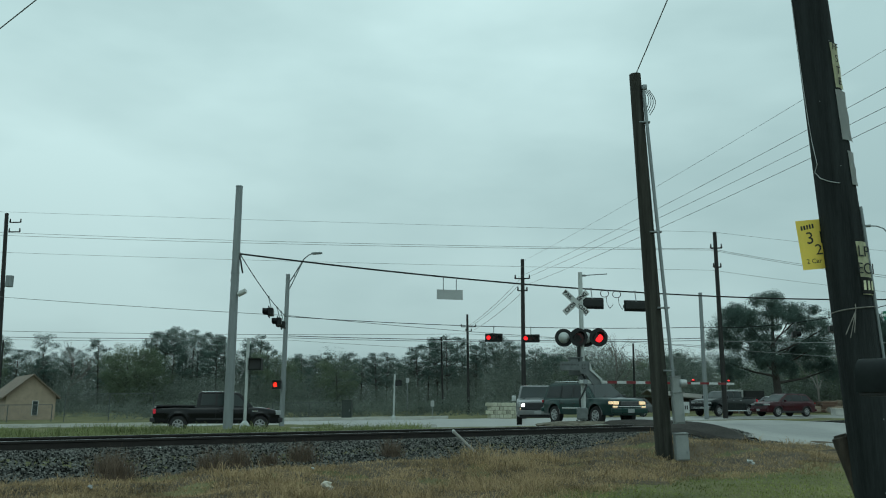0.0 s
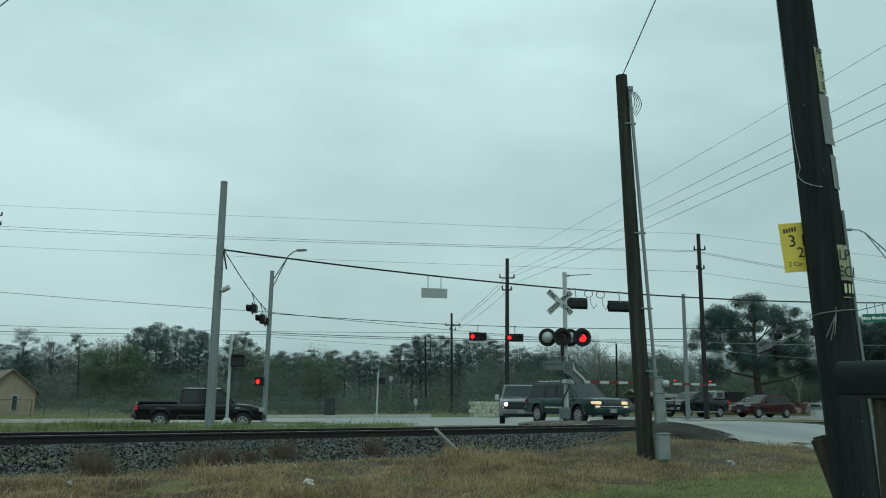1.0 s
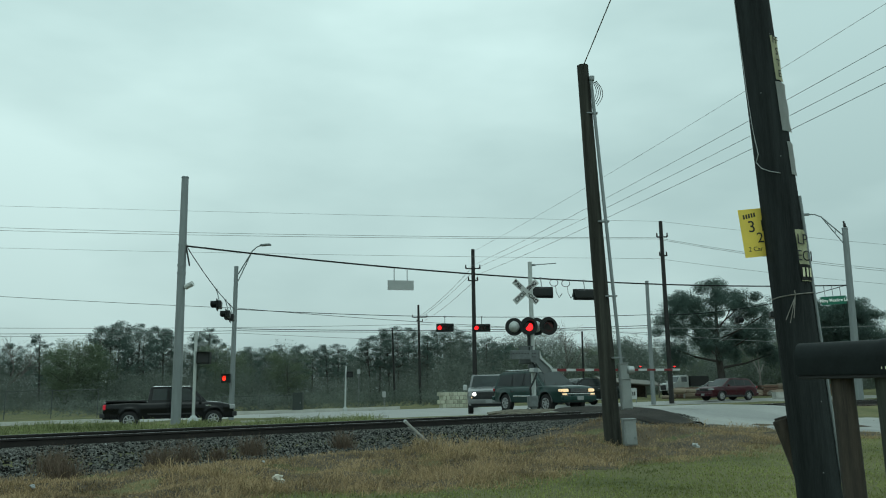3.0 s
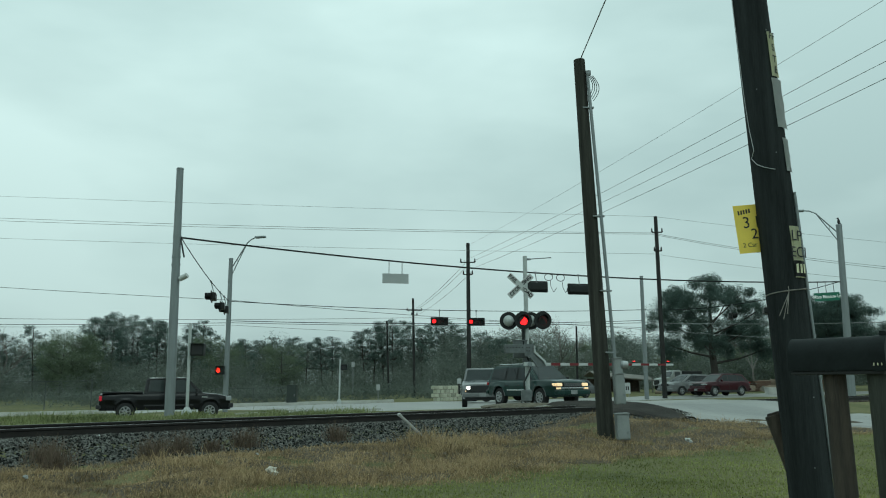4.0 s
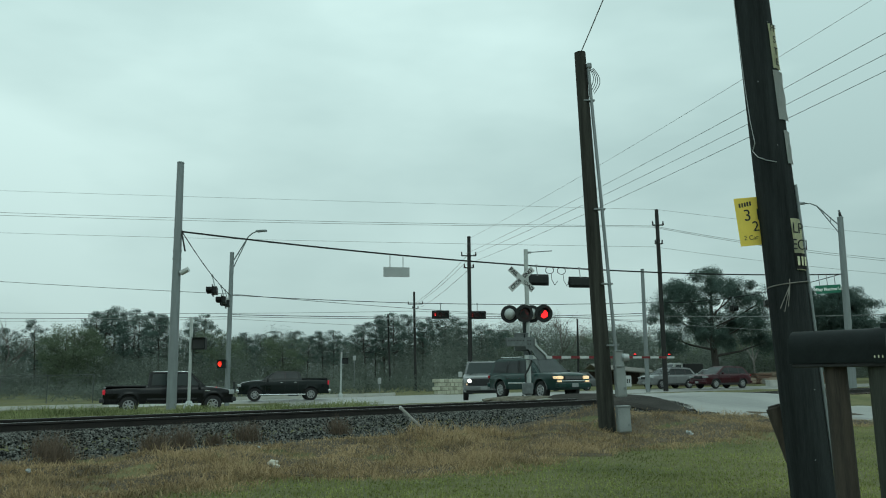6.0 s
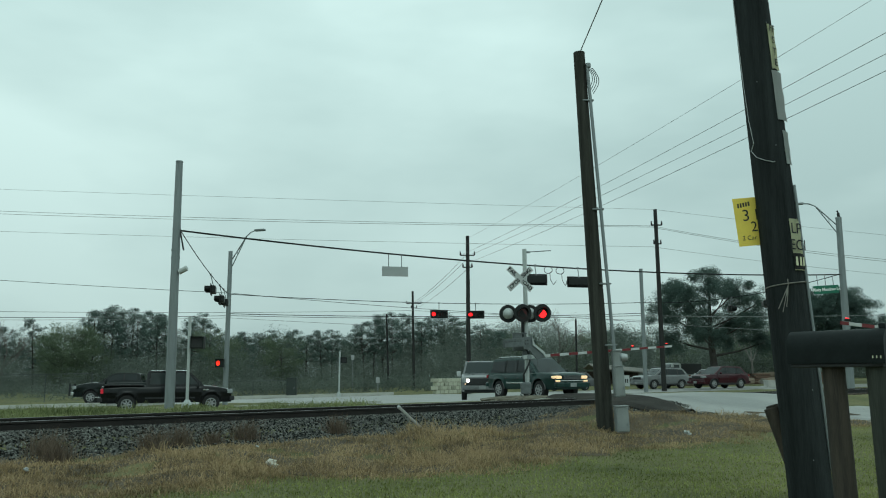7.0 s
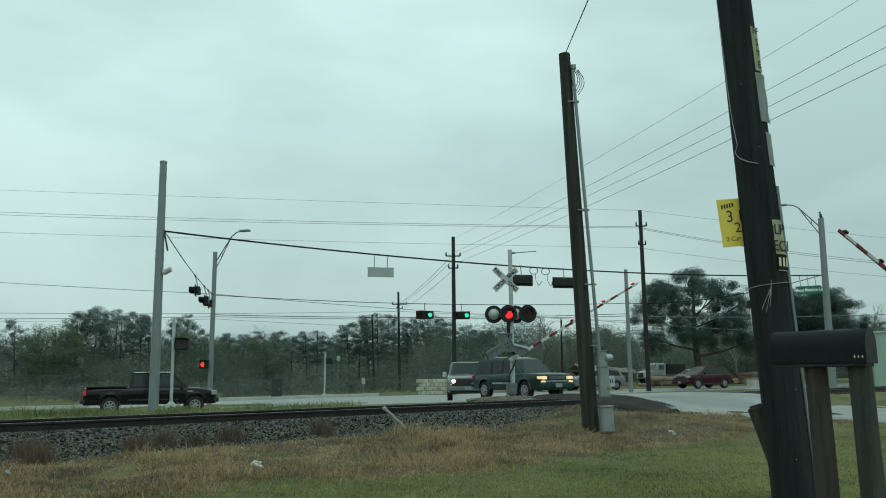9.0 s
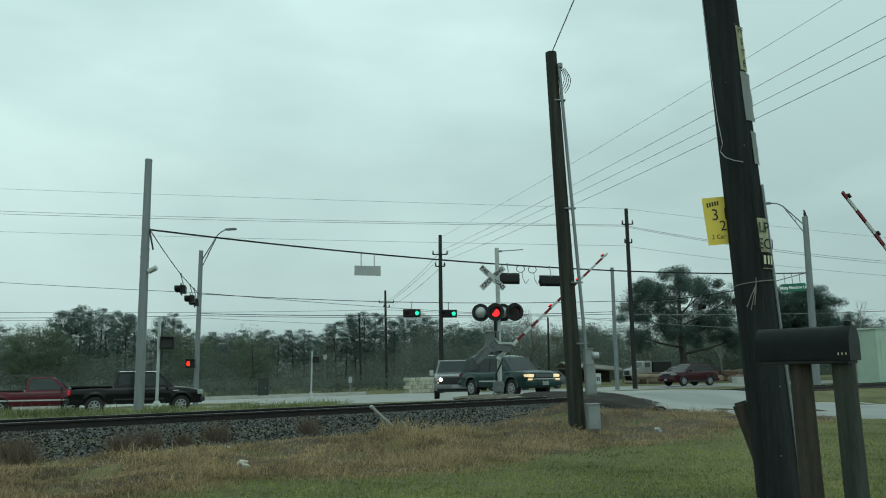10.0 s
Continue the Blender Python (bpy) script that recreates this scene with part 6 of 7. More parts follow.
bmesh.ops.create_uvsphere(bm, u_segments=24, v_segments=12, radius=1.0)
for v in bm.verts:
    v.co = Vector((v.co.x * 1.75, v.co.y * 0.9, v.co.z * 0.16)) * (1 + 0.12 * noise.noise(v.co * 3))
part("mound_body", bm, mat("gravel_dirt", (0.10, 0.085, 0.06), 0.95, vary=0.5, scale=6, fine=40, bump=1.0, dist=0.03, tint=(0.22, 0.2, 0.15)), pad)

# ---- loose post lying on the ballast ----
la, lb = Vector((-0.91, 17.6, 0.76)), Vector((-0.24, 15.2, 0.39))
lp = thing("fallen_post", Matrix.Translation(lb), "weathered grey post lying across the ballast", "post")
part("shaft", rod(B(), (0, 0, -0.05), la - lb, 0.03, 0.032, 12), M_OLDWOOD, lp, smooth=True)
part("cap", rod(B(), (la - lb) * 0.985, (la - lb) * 1.02, 0.04, 0.038, 12), M_WHITE, lp, "pale cap of the post")

# ---- fences ----
M_MESHWIRE = mat("fence_wire", (0.15, 0.16, 0.16), 0.5, metal=0.6, vary=0.1, bump=0)


def chain_fence(pts, h, label, step=3.0):
    root = thing("chain_link_fence", Matrix.Translation((pts[0][0], pts[0][1], H(*pts[0]))), label, "fence", "chain-link fences")
    o = root.matrix_basis.translation
    V, F = [], []
    for a, b in zip(pts, pts[1:]):
        a, b = Vector(a), Vector(b)
        n = max(1, round((b - a).length / step))
        for i in range(n + 1):
            p = a.lerp(b, i / n)
            q = Vector((p.x, p.y, H(p.x, p.y))) - o
            part("fence_post", rod(B(), q, q + Vector((0, 0, h)), 0.035, seg=8), M_FENCE, root)
        za, zb = H(a.x, a.y), H(b.x, b.y)
        part("top_rail", rod(B(), Vector((a.x, a.y, za + h - 0.03)) - o, Vector((b.x, b.y, zb + h - 0.03)) - o, 0.025, seg=8), M_FENCE, root)
        length = (b - a).length
        k = int(length / 0.16)
        for i in range(k):
            for s in (-1, 1):
                x0 = i / k * length
                x1 = x0 + s * h
                c0, c1 = min(max(x0, 0), length), min(max(x1, 0), length)
                z0, z1 = 0.05, 0.05 + h * (abs(c1 - x0) / h) * 0.97
                p0, p1 = a.lerp(b, c0 / length), a.lerp(b, c1 / length)
                base = len(V)
                for p, z in ((p0, z0), (p1, z1)):
                    g = H(p.x, p.y)
                    V += [(p.x - o.x, p.y - o.y, g + z - o.z - 0.004), (p.x - o.x, p.y - o.y, g + z - o.z + 0.004)]
                F.append((base, base + 1, base + 3, base + 2))
    mesh = raw("wire_netting", V, F, M_MESHWIRE, root, "fine woven fence wire")
    tagged(mesh, kind="stuff")
    return root


chain_fence([(-62, 53), (-47, 58.5), (-34.3, 61)], 1.35, "low grey chain-link fence along the far road")
chain_fence([(-33.4, 61.2), (-26.8, 62.2)], 2.15, "taller chain-link backstop panel beside the far road", 3.4)
chain_fence([(-17.5, 63), (-12.0, 64.2)], 1.35, "low grey chain-link fence beside a green cabinet")


def cabinet(p, s, label, material, name="utility_cabinet"):
    root = thing(name, Matrix.Translation((p[0], p[1], H(p[0], p[1]))), label, "utility cabinet", "utility cabinets")
    part("case", box(B(), (0, 0, s[2] / 2), s, 0.03), material, root)
    part("lid", box(B(), (0, 0, s[2] + 0.03), (s[0] * 1.05, s[1] * 1.05, 0.07), 0.02), material, root)
    part("door", box(B(), (0, -s[1] / 2 - 0.01, s[2] * 0.5), (s[0] * 0.84, 0.03, s[2] * 0.84), 0.01), material, root)
    part("handle", box(B(), (s[0] * 0.3, -s[1] / 2 - 0.04, s[2] * 0.5), (0.04, 0.03, 0.16), 0.008), M_GALV, root)
    return root


M_CABGREEN = mat("dull_green_enamel", (0.03, 0.04, 0.035), 0.6, vary=0.2, scale=2)
M_TANKGREEN = mat("pale_green_enamel", (0.36, 0.47, 0.39), 0.55, vary=0.12, scale=1.2, fine=20, bump=0.05)
cabinet((-11.41, 62, 0.65), (0.75, 0.6, 1.45), "dull green utility cabinet beside the far road", M_CABGREEN)
tk = (30.12, 50, 0.41)
tank = cabinet((tk[0] + 0.05, tk[1]), (3.1, 2.4, 3.45), "large pale green container with a white label", M_TANKGREEN, "storage_container")
part("label_plate", box(B(), (-0.62, -1.24, 2.85), (0.85, 0.02, 0.7), 0.005), M_WHITE, tank, "white label plate")
for i in range(3):
    part("plain_bar", box(B(), (-0.62, -1.255, 3.05 - 0.2 * i), (0.6 - 0.1 * i, 0.012, 0.07), 0.0), M_LETTER, tank)

# ---- pale block wall ----
M_BLOCK = mat("pale_stone_block", (0.33, 0.33, 0.255), 0.85, vary=0.35, scale=3, fine=20, bump=0.5, dist=0.01, obj=0.6, tint=(0.50, 0.50, 0.40))
fa, fb = Vector((-0.56, 66.0)), Vector((1.79, 68.0))
run = (fb - fa).normalized()
bf = thing("block_wall", Matrix.Translation((fa.x, fa.y, H(fa.x, fa.y))) @ Matrix.Rotation(math.atan2(run.y, run.x), 4, "Z"), "low wall of pale rough stone blocks beside the road", "wall")
part("core", box(B(), (1.55, 0.06, 0.58), (3.0, 0.3, 1.2), 0.02), M_OLDWOOD, bf)
random.seed(21)
for course in range(4):
    for k in range(7):
        w = 0.44 + random.uniform(-0.03, 0.03)
        x = 0.22 + 0.455 * k - (0.2 if course % 2 else 0.0)
        part("block", box(B(), (x, random.uniform(-0.015, 0.015), 0.16 + 0.315 * course), (w - 0.03, 0.48, 0.29), 0.03), M_BLOCK, bf)

# ---- tan house ----
M_BRICK = mat("tan_brick", (0.30, 0.24, 0.18), 0.85, vary=0.2, scale=2, fine=14, bump=0.4, dist=0.01)
M_SHINGLE = mat("brown_shingles", (0.17, 0.135, 0.105), 0.9, vary=0.3, scale=2, fine=10, bump=0.6, dist=0.02)
hc = (-41.36, 70, -0.37)
house = thing("house", pose(hc[0], hc[1], H(hc[0], hc[1]), 0, 0, 38), "tan brick house with a brown shingle roof", "house")
hw_, ev, rg = 2.0, 2.25, 4.05
part("wall", prism(B(), [(-hw_, 0), (hw_, 0), (hw_, ev), (0, rg - 0.12), (-hw_, ev)], 0, 11), M_BRICK, house)
for s in (-1, 1):
    bm = loft(B(), [[(0, y, rg), (s * (hw_ + 0.35), y, ev - 0.28), (s * (hw_ + 0.35), y, ev - 0.40), (0, y, rg - 0.12)] for y in (-0.35, 11.35)])
    part("roof", bm, M_SHINGLE, house, "brown shingle roof slope")
win = part("window", box(B(), (0.35, -0.02, 1.05), (0.5, 0.08, 1.3), 0.01), M_WHITE, house)
part("pane", box(B(), (0.35, -0.065, 1.05), (0.4, 0.02, 1.2), 0.005), M_GLASS, win)

# ---- work yard behind the far road ----
M_LUMBER = mat("rust_brown_lumber", (0.085, 0.05, 0.036), 0.9, vary=0.45, scale=1.5, fine=12, obj=0.6, tint=(0.13, 0.08, 0.058))
M_LOG = mat("cut_wood_debris", (0.10, 0.075, 0.052), 0.9, vary=0.45, scale=1.5, fine=12, obj=0.8, tint=(0.22, 0.175, 0.13))
random.seed(11)
for i in range(40):
    px = random.uniform(0, 1)
    a = Vector((21.56, 80, 1.33)).lerp(Vector((36.12, 84, 1.21)), px)
    y = a.y + random.uniform(-2, 3)
    r = random.uniform(0.18, 0.4)
    ln = random.uniform(1.2, 3.4)
    lg = thing("log", pose(a.x, y, H(a.x, y) + r * 0.85 + random.choice((0, 0, 0.5)), 0, 0, random.uniform(-40, 40)), "cut brown log in a heap of debris", "log", "logs in the work yard")
    part("bark", rod(B(), (-ln / 2, 0, 0), (ln / 2, 0, 0), r, r * 0.85, 10), M_LOG, lg)
    part("cut_end", rod(B(), (-ln / 2 - 0.01, 0, 0), (-ln / 2, 0, 0), r * 0.9, seg=10), M_OLDWOOD, lg)


def work_truck(p, yaw):
    root = thing("work_truck", on_road(p[0], p[1], yaw, 0.0), "white lorry cab with a dark dump body", "truck")
    part("cab", prism(B(), [(0.2, 0.7), (0.2, 2.35), (0.5, 2.45), (1.3, 2.4), (1.75, 1.6), (2.9, 1.45), (3.05, 0.7)], -1.05, 1.05, 0.06), P_WHITE, root)
    part("windscreen", box(B(), (1.58, 0, 1.98), (0.04, 1.7, 0.7), 0.01, Matrix.Rotation(radians(-28), 4, "Y")), M_GLASS, root)
    for s in (-1, 1):
        part("side_window", box(B(), (0.85, s * 1.055, 1.95), (0.75, 0.02, 0.55), 0.01), M_GLASS, root)
    part("dump_body", box(B(), (-1.3, 0, 1.75), (2.6, 2.2, 1.2), 0.06), M_TRIMBLACK, root)
    part("grille", box(B(), (3.06, 0, 1.05), (0.05, 1.0, 0.55), 0.02), M_TRIMBLACK, root)
    for x in (2.1, -0.8, -2.0):
        for s in (-1, 1):
            make_wheel(root, x, s * 0.95, 0.5, 0.28, M_GALV, 5, s)
    return root


work_truck((28.08, 96, 1.29), 200)
shed = thing("shed", pose(*(20.17, 92, 1.36)[:2], H(*(20.17, 92, 1.36)[:2]), 0, 0, 10), "low open shed with a weathered sloping roof", "shed")
part("roof", loft(B(), [[(-3.5, y, 2.5 - 0.25 * abs(y)), (3.5, y, 1.9 - 0.25 * abs(y)), (3.5, y, 1.8 - 0.25 * abs(y)), (-3.5, y, 2.4 - 0.25 * abs(y))] for y in (-2, 0, 2)]), M_OLDWOOD, shed)
for x in (-3.2, 3.2):
    for y in (-1.8, 1.8):
        part("post", box(B(), (x, y, 0.85), (0.12, 0.12, 1.7), 0.01), M_OLDWOOD, shed)
part("back_wall", box(B(), (0, 1.85, 0.85), (6.4, 0.06, 1.5), 0.01), M_TIE, shed)
ys = (14.58, 64, 0.89)
yard_sign = thing("yard_sign", pose(ys[0], ys[1], H(ys[0], ys[1]), 0, 0, -6), "white yard sign with dark unreadable marks", "sign")
part("panel", box(B(), (0, 0, 0.75), (0.62, 0.03, 0.85), 0.005), M_WHITE, yard_sign)
for i in range(3):
    part("plain_bar", box(B(), (-0.15 + 0.15 * i, -0.02, 0.75), (0.09, 0.008, 0.3), 0.0), M_LETTER, yard_sign)
for s in (-0.25, 0.25):
    part("stake", box(B(), (s, 0.03, 0.35), (0.04, 0.03, 0.75), 0.004), M_GALV, yard_sign)
# lumber stacks and a heap of cut brush behind the road
for x, y, yaw in ((33.2, 84, 8), (36.4, 85, -4), (39.6, 86, 6), (24.6, 82.5, -10)):
    stack = thing("lumber_stack", pose(x, y, H(x, y), 0, 0, yaw), "stack of rust-brown lumber in the work yard", "lumber", "lumber stacks")
    for layer in range(4):
        for row in range(3):
            part("beam", box(B(), (0.1 * math.sin(7 * layer + row), -0.6 + 0.6 * row, 0.15 + 0.27 * layer), (2.4 + 0.3 * math.sin(3 * layer + 2 * row), 0.5, 0.22), 0.02), M_LUMBER, stack)
grey_shed = thing("storage_shed", pose(34.6, 60, H(34.6, 60), 0, 0, 6), "plain grey metal shed beside the pale green container", "shed")
part("wall", box(B(), (0, 0, 1.95), (3.6, 3.0, 3.9), 0.03), M_BOXGREY, grey_shed)
part("roof", box(B(), (0, 0, 3.96), (3.8, 3.2, 0.12), 0.02), M_SIGNBACK, grey_shed)
part("door", box(B(), (-1.2, -1.52, 1.0), (0.9, 0.04, 2.0), 0.01), M_CABGREEN, grey_shed)
cabinet((27.2, 66, 0.44), (1.5, 0.9, 0.52), "low pale concrete box on the grass", M_CONC, "concrete_box")
for q, h, w in (((-5.47, 70, 0.49), 1.5, 0.4), ((-9.41, 86, 0.3), 3.9, 0.42)):
    sp = thing("road_sign", Matrix.Translation((q[0], q[1], H(q[0], q[1]))), "small pale road sign on a slim post", "sign", "small road signs")
    part("post", rod(B(), (0, 0, 0), (0, 0, h), 0.04, seg=8), M_GALV, sp)
    part("panel", box(B(), (0, -0.05, h - 0.3), (w * 0.8, 0.02, 0.5), 0.005), M_SIGNBACK, sp)

# ---- litter ----
M_PAPER = mat("dirty_paper", (0.50, 0.47, 0.40), 0.8, vary=0.3, scale=12, fine=60)
for p, s, m_ in (((-2.13, 10.4, 0.18), 0.24, M_PAPER), ((-4.83, 9.6, 0.26), 0.1, M_SIGNBACK), ((4.67, 15.5, 0.25), 0.2, M_WHITE), ((-2.69, 12, 0.22), 0.07, M_WHITE), ((-5.85, 14, 0.59), 0.06, M_WHITE)):
    lt = thing("litter", pose(p[0], p[1], H(p[0], p[1]) + 0.1, 10, 5, 30), "crumpled pale scrap of litter in the grass", "litter", "scraps of litter")
    bm = B()
    bmesh.ops.create_icosphere(bm, subdivisions=2, radius=s / 2)
    for v in bm.verts:
        v.co *= 0.6 + 0.7 * noise.noise(v.co * 17 / s * 0.16)
        v.co.z *= 0.6
    part("scrap", bm, m_, lt)


# ---- grass ----
M_LAWN = mat("lawn_blades", (0.080, 0.100, 0.029), 0.7, vary=0.45, scale=0.6, fine=3, bump=0, island=0.22, tint=(0.305, 0.325, 0.112), spec=0.1, thin=0.3)
M_DRY = mat("dry_grass_blades", (0.066, 0.047, 0.029), 0.85, vary=0.5, scale=1.1, fine=5, bump=0, island=0.3, tint=(0.45, 0.33, 0.188), spec=0.1, thin=0.3)
M_WEED = mat("dark_dead_weeds", (0.075, 0.056, 0.042), 0.9, vary=0.4, scale=2, bump=0, island=0.8, tint=(0.16, 0.12, 0.09), spec=0.1, thin=0.3)
M_VERGE = mat("verge_blades", (0.05, 0.082, 0.03), 0.7, vary=0.5, scale=0.45, fine=2, bump=0, island=0.25, tint=(0.25, 0.28, 0.125), spec=0.1, thin=0.3)


def blades(rng, x, y, length, width, lean, way=None, size=1.0):
    """One bent blade of two triangles at each place."""
    n = len(x)
    z = height(x, y)
    a = rng.uniform(0, 2 * np.pi, n) if way is None else way + rng.normal(size=n) * 0.7
    l = length * rng.uniform(0.5, 1.2, n) * size
    w = width * rng.uniform(0.6, 1.2, n)
    k = lean * rng.uniform(0.2, 1.3, n)
    dx, dy = np.cos(a), np.sin(a)
    f = rng.uniform(0, np.pi, n)
    sx, sy = np.cos(f) * w / 2, np.sin(f) * w / 2
    p0 = np.stack([x - sx, y - sy, z - 0.01], 1)
    p1 = np.stack([x + sx, y + sy, z - 0.01], 1)
    hz = l * np.cos(k * 0.5)
    m = np.stack([x + dx * l * 0.5 * np.sin(k * 0.5), y + dy * l * 0.5 * np.sin(k * 0.5), z + 0.55 * hz], 1)
    m0, m1 = m - np.stack([sx, sy, 0 * sx], 1) * 0.8, m + np.stack([sx, sy, 0 * sx], 1) * 0.8
    t = np.stack([x + dx * l * np.sin(k), y + dy * l * np.sin(k), z + np.maximum(l * np.cos(k), 0.25 * l)], 1)
    # welded blade: five corners, three faces
    V = np.stack([p0, p1, m1, m0, t], 1).reshape(-1, 3)
    i = np.arange(n)[:, None] * 5
    F = np.concatenate([i + np.array([[0, 1, 2]]), i + np.array([[0, 2, 3]]), i + np.array([[3, 2, 4]])], 1).reshape(-1, 3)
    return V, F


def field(rng, n, y0, y1, keep):
    """Places in view, thinner with distance."""
    u = rng.random(n)
    y = y0 * (y1 / y0) ** u
    x = y * rng.uniform(-0.78, 0.78, n)
    d, s = x * TN.x + y * TN.y, x * TU.x + y * TU.y
    k = keep(x, y, d, s, rng.random(n))
    return x[k], y[k]


def wave(x, y, f):
    return np.sin(f * x + 1.3 * np.sin(0.7 * f * y)) * np.sin(f * y * 0.9 + 0.8 * np.sin(0.6 * f * x))


def dryness(x, y, d, s):
    edge = 7.65 + 0.75 * (1 - smooth(5, 7, s)) + 0.3 * wave(x, y, 1.1) + 0.25 * wave(x, y, 3.1)
    far_right = smooth(15, 21, s)
    return smooth(-0.35, 0.5, d - edge) * (1 - 0.3 * far_right)


# soil colour, darkened further to paint the shade between the blades
M_DRYSOIL = mat("dry_bank_soil", (0.055, 0.040, 0.026), 0.95, vary=0.4, scale=1.5, fine=20, bump=0.8, dist=0.04, tint=(0.12, 0.09, 0.055))
bs, bd = np.arange(-4, 26, 0.2), np.arange(0, 1.01, 0.05)
SS, DD = np.meshgrid(bs, bd)
lo = 7.85 + 0.75 * (1 - smooth(5, 7, SS)) + 0.25 * np.sin(SS * 1.7) + 0.2 * np.sin(SS * 4.1)
DD = lo + (12.3 - lo) * DD
XX, YY = TU.x * SS + TN.x * DD, TU.y * SS + TN.y * DD
nb = len(bs)
bank = raw("dry_bank", np.stack([XX, YY, height(XX, YY) + np.where(DD <= lo + 0.01, -0.05, 0.014)], -1).reshape(-1, 3), [(j * nb + i, j * nb + i + 1, (j + 1) * nb + i + 1, (j + 1) * nb + i) for j in range(len(bd) - 1) for i in range(nb - 1)], M_DRYSOIL)
tagged(bank, "brown thatch of dead grass beside the railway", "ground", kind="structure")
rng = np.random.default_rng(12)
onroad = lambda x, y: (x * 0.55 + y * 0.83 > 23.4)
lx, ly = field(rng, 170000, 5.0, 22, lambda x, y, d, s, r: (r > dryness(x, y, d, s)) & (d < 12.2) & ~((x > 5) & onroad(x, y)))
V, F = blades(rng, lx, ly, 0.042, 0.012, 1.6)
tagged(tri_mesh("lawn_grass", V, F, M_LAWN), "short green winter lawn", "grass", kind="stuff")
dxs, dys = field(rng, 170000, 6.5, 24, lambda x, y, d, s, r: (r < dryness(x, y, d, s)) & (d < 11.7 + 0.35 * wave(x, y, 1.7) + 0.5 * (s > 14)) & ~((x > 5) & onroad(x, y)))
V, F = blades(rng, dxs, dys, 0.11, 0.012, 2.9)
# tussocks stand out of the thatch
tx, ty = field(rng, 11000, 6.5, 24, lambda x, y, d, s, r: (r < dryness(x, y, d, s)) & (d < 11.6 + 0.35 * wave(x, y, 1.7) + 0.5 * (s > 14)) & ~((x > 5) & onroad(x, y)))
k = 28
ox, oy = rng.normal(size=(2, len(tx), k)) * 0.12
td = tx * TN.x + ty * TN.y
tall = (0.62 + 0.35 * wave(tx, ty, 2.3) + 0.35 * wave(tx + 3, ty, 0.9)) * (1 + 0.55 * smooth(9.8, 11.2, td)) + 0.5 * np.exp(-((tx + 0.3) ** 2 + (ty - 14.6) ** 2) / 0.9) + 0.6 * np.exp(-((tx - 2.7) ** 2 + (ty - 16.6) ** 2) / 1.2)
sz = np.repeat(rng.uniform(0.45, 1.5, len(tx)) ** 1.3, k) * np.repeat(np.maximum(0.25, tall), k)
V2, F2 = blades(rng, (tx[:, None] + ox).ravel(), (ty[:, None] + oy).ravel(), 0.17, 0.010, 2.3, np.arctan2(oy, ox).ravel(), sz)
F = np.concatenate([F, F2 + len(V)])
V = np.concatenate([V, V2])
tagged(tri_mesh("dry_grass", V, F, M_DRY), "matted straw-brown dry grass along the railway", "grass", kind="stuff")
vx, vy = field(rng, 120000, 17, 45, lambda x, y, d, s, r: (d > 17.4) & (d < 30.2) & (s < 17.0 - 0.95 * np.maximum(0, d - 23)) & (r < (0.5 + 0.5 * wave(x, y, 0.8) + 0.25 * wave(x, y, 2.1)) * np.where(x / y > -0.32, 0.85, 1.0)) & (d > 18.2 + 1.4 * r))
V, F = blades(rng, vx, vy, 0.14, 0.022, 1.4, None, 0.6 + 0.5 * np.maximum(0, wave(vx, vy, 1.1)))
# ranker clumps in the verge
cx_, cy_ = field(rng, 2600, 17, 45, lambda x, y, d, s, r: (d > 19.4) & (d < 30.0) & (s < 16.6 - 0.95 * np.maximum(0, d - 23)) & (r < 0.35 + 0.6 * wave(x, y, 0.8)))
ux, uy = rng.normal(size=(2, len(cx_), 34)) * 0.16
V3, F3 = blades(rng, (cx_[:, None] + ux).ravel(), (cy_[:, None] + uy).ravel(), 0.27, 0.02, 1.3, np.arctan2(uy, ux).ravel(), np.repeat(rng.uniform(0.5, 1.4, len(cx_)), 34))
F = np.concatenate([F, F3 + len(V)])
V = np.concatenate([V, V3])
sx_, sy_ = field(rng, 60000, 14, 40, lambda x, y, d, s, r: (d > 17.3) & (d < 19.6) & (s < 18))
V2, F2 = blades(rng, sx_, sy_, 0.09, 0.025, 1.5)
tagged(tri_mesh("straw_strip", V2, F2, M_DRY), "pale straw strip of dead grass behind the rails", "grass", kind="stuff")
tagged(tri_mesh("verge_grass", V, F, M_VERGE), "lush green grass on the verge behind the rails", "grass", kind="stuff")

# dead weeds at the foot of the ballast
for i, p in enumerate(((-5.14, 11, 0.31), (-5.59, 11.6, 0.33), (-4.35, 12.4, 0.24), (-4.22, 13.2, 0.25), (-3.75, 13.4, 0.21), (-3.4, 14.2, 0.22), (-1.99, 15.6, 0.25))):
    n = 300
    r = rng.normal(size=(2, n)) * (0.12 if i != 4 else 0.08)
    V, F = blades(rng, p[0] + r[0], p[1] + r[1], 0.42 if i != 4 else 0.28, 0.008, 0.9)
    w = thing("weed_tuft", Matrix(), "dark brown dead weed tuft beside the ballast", "weed", "weed tufts")
    c = Vector((p[0], p[1], H(p[0], p[1])))
    w.matrix_basis = Matrix.Translation(c)
    tri_mesh("dry_stem", V - np.array(c), F, M_WEED, w)["kind"] = "stuff"

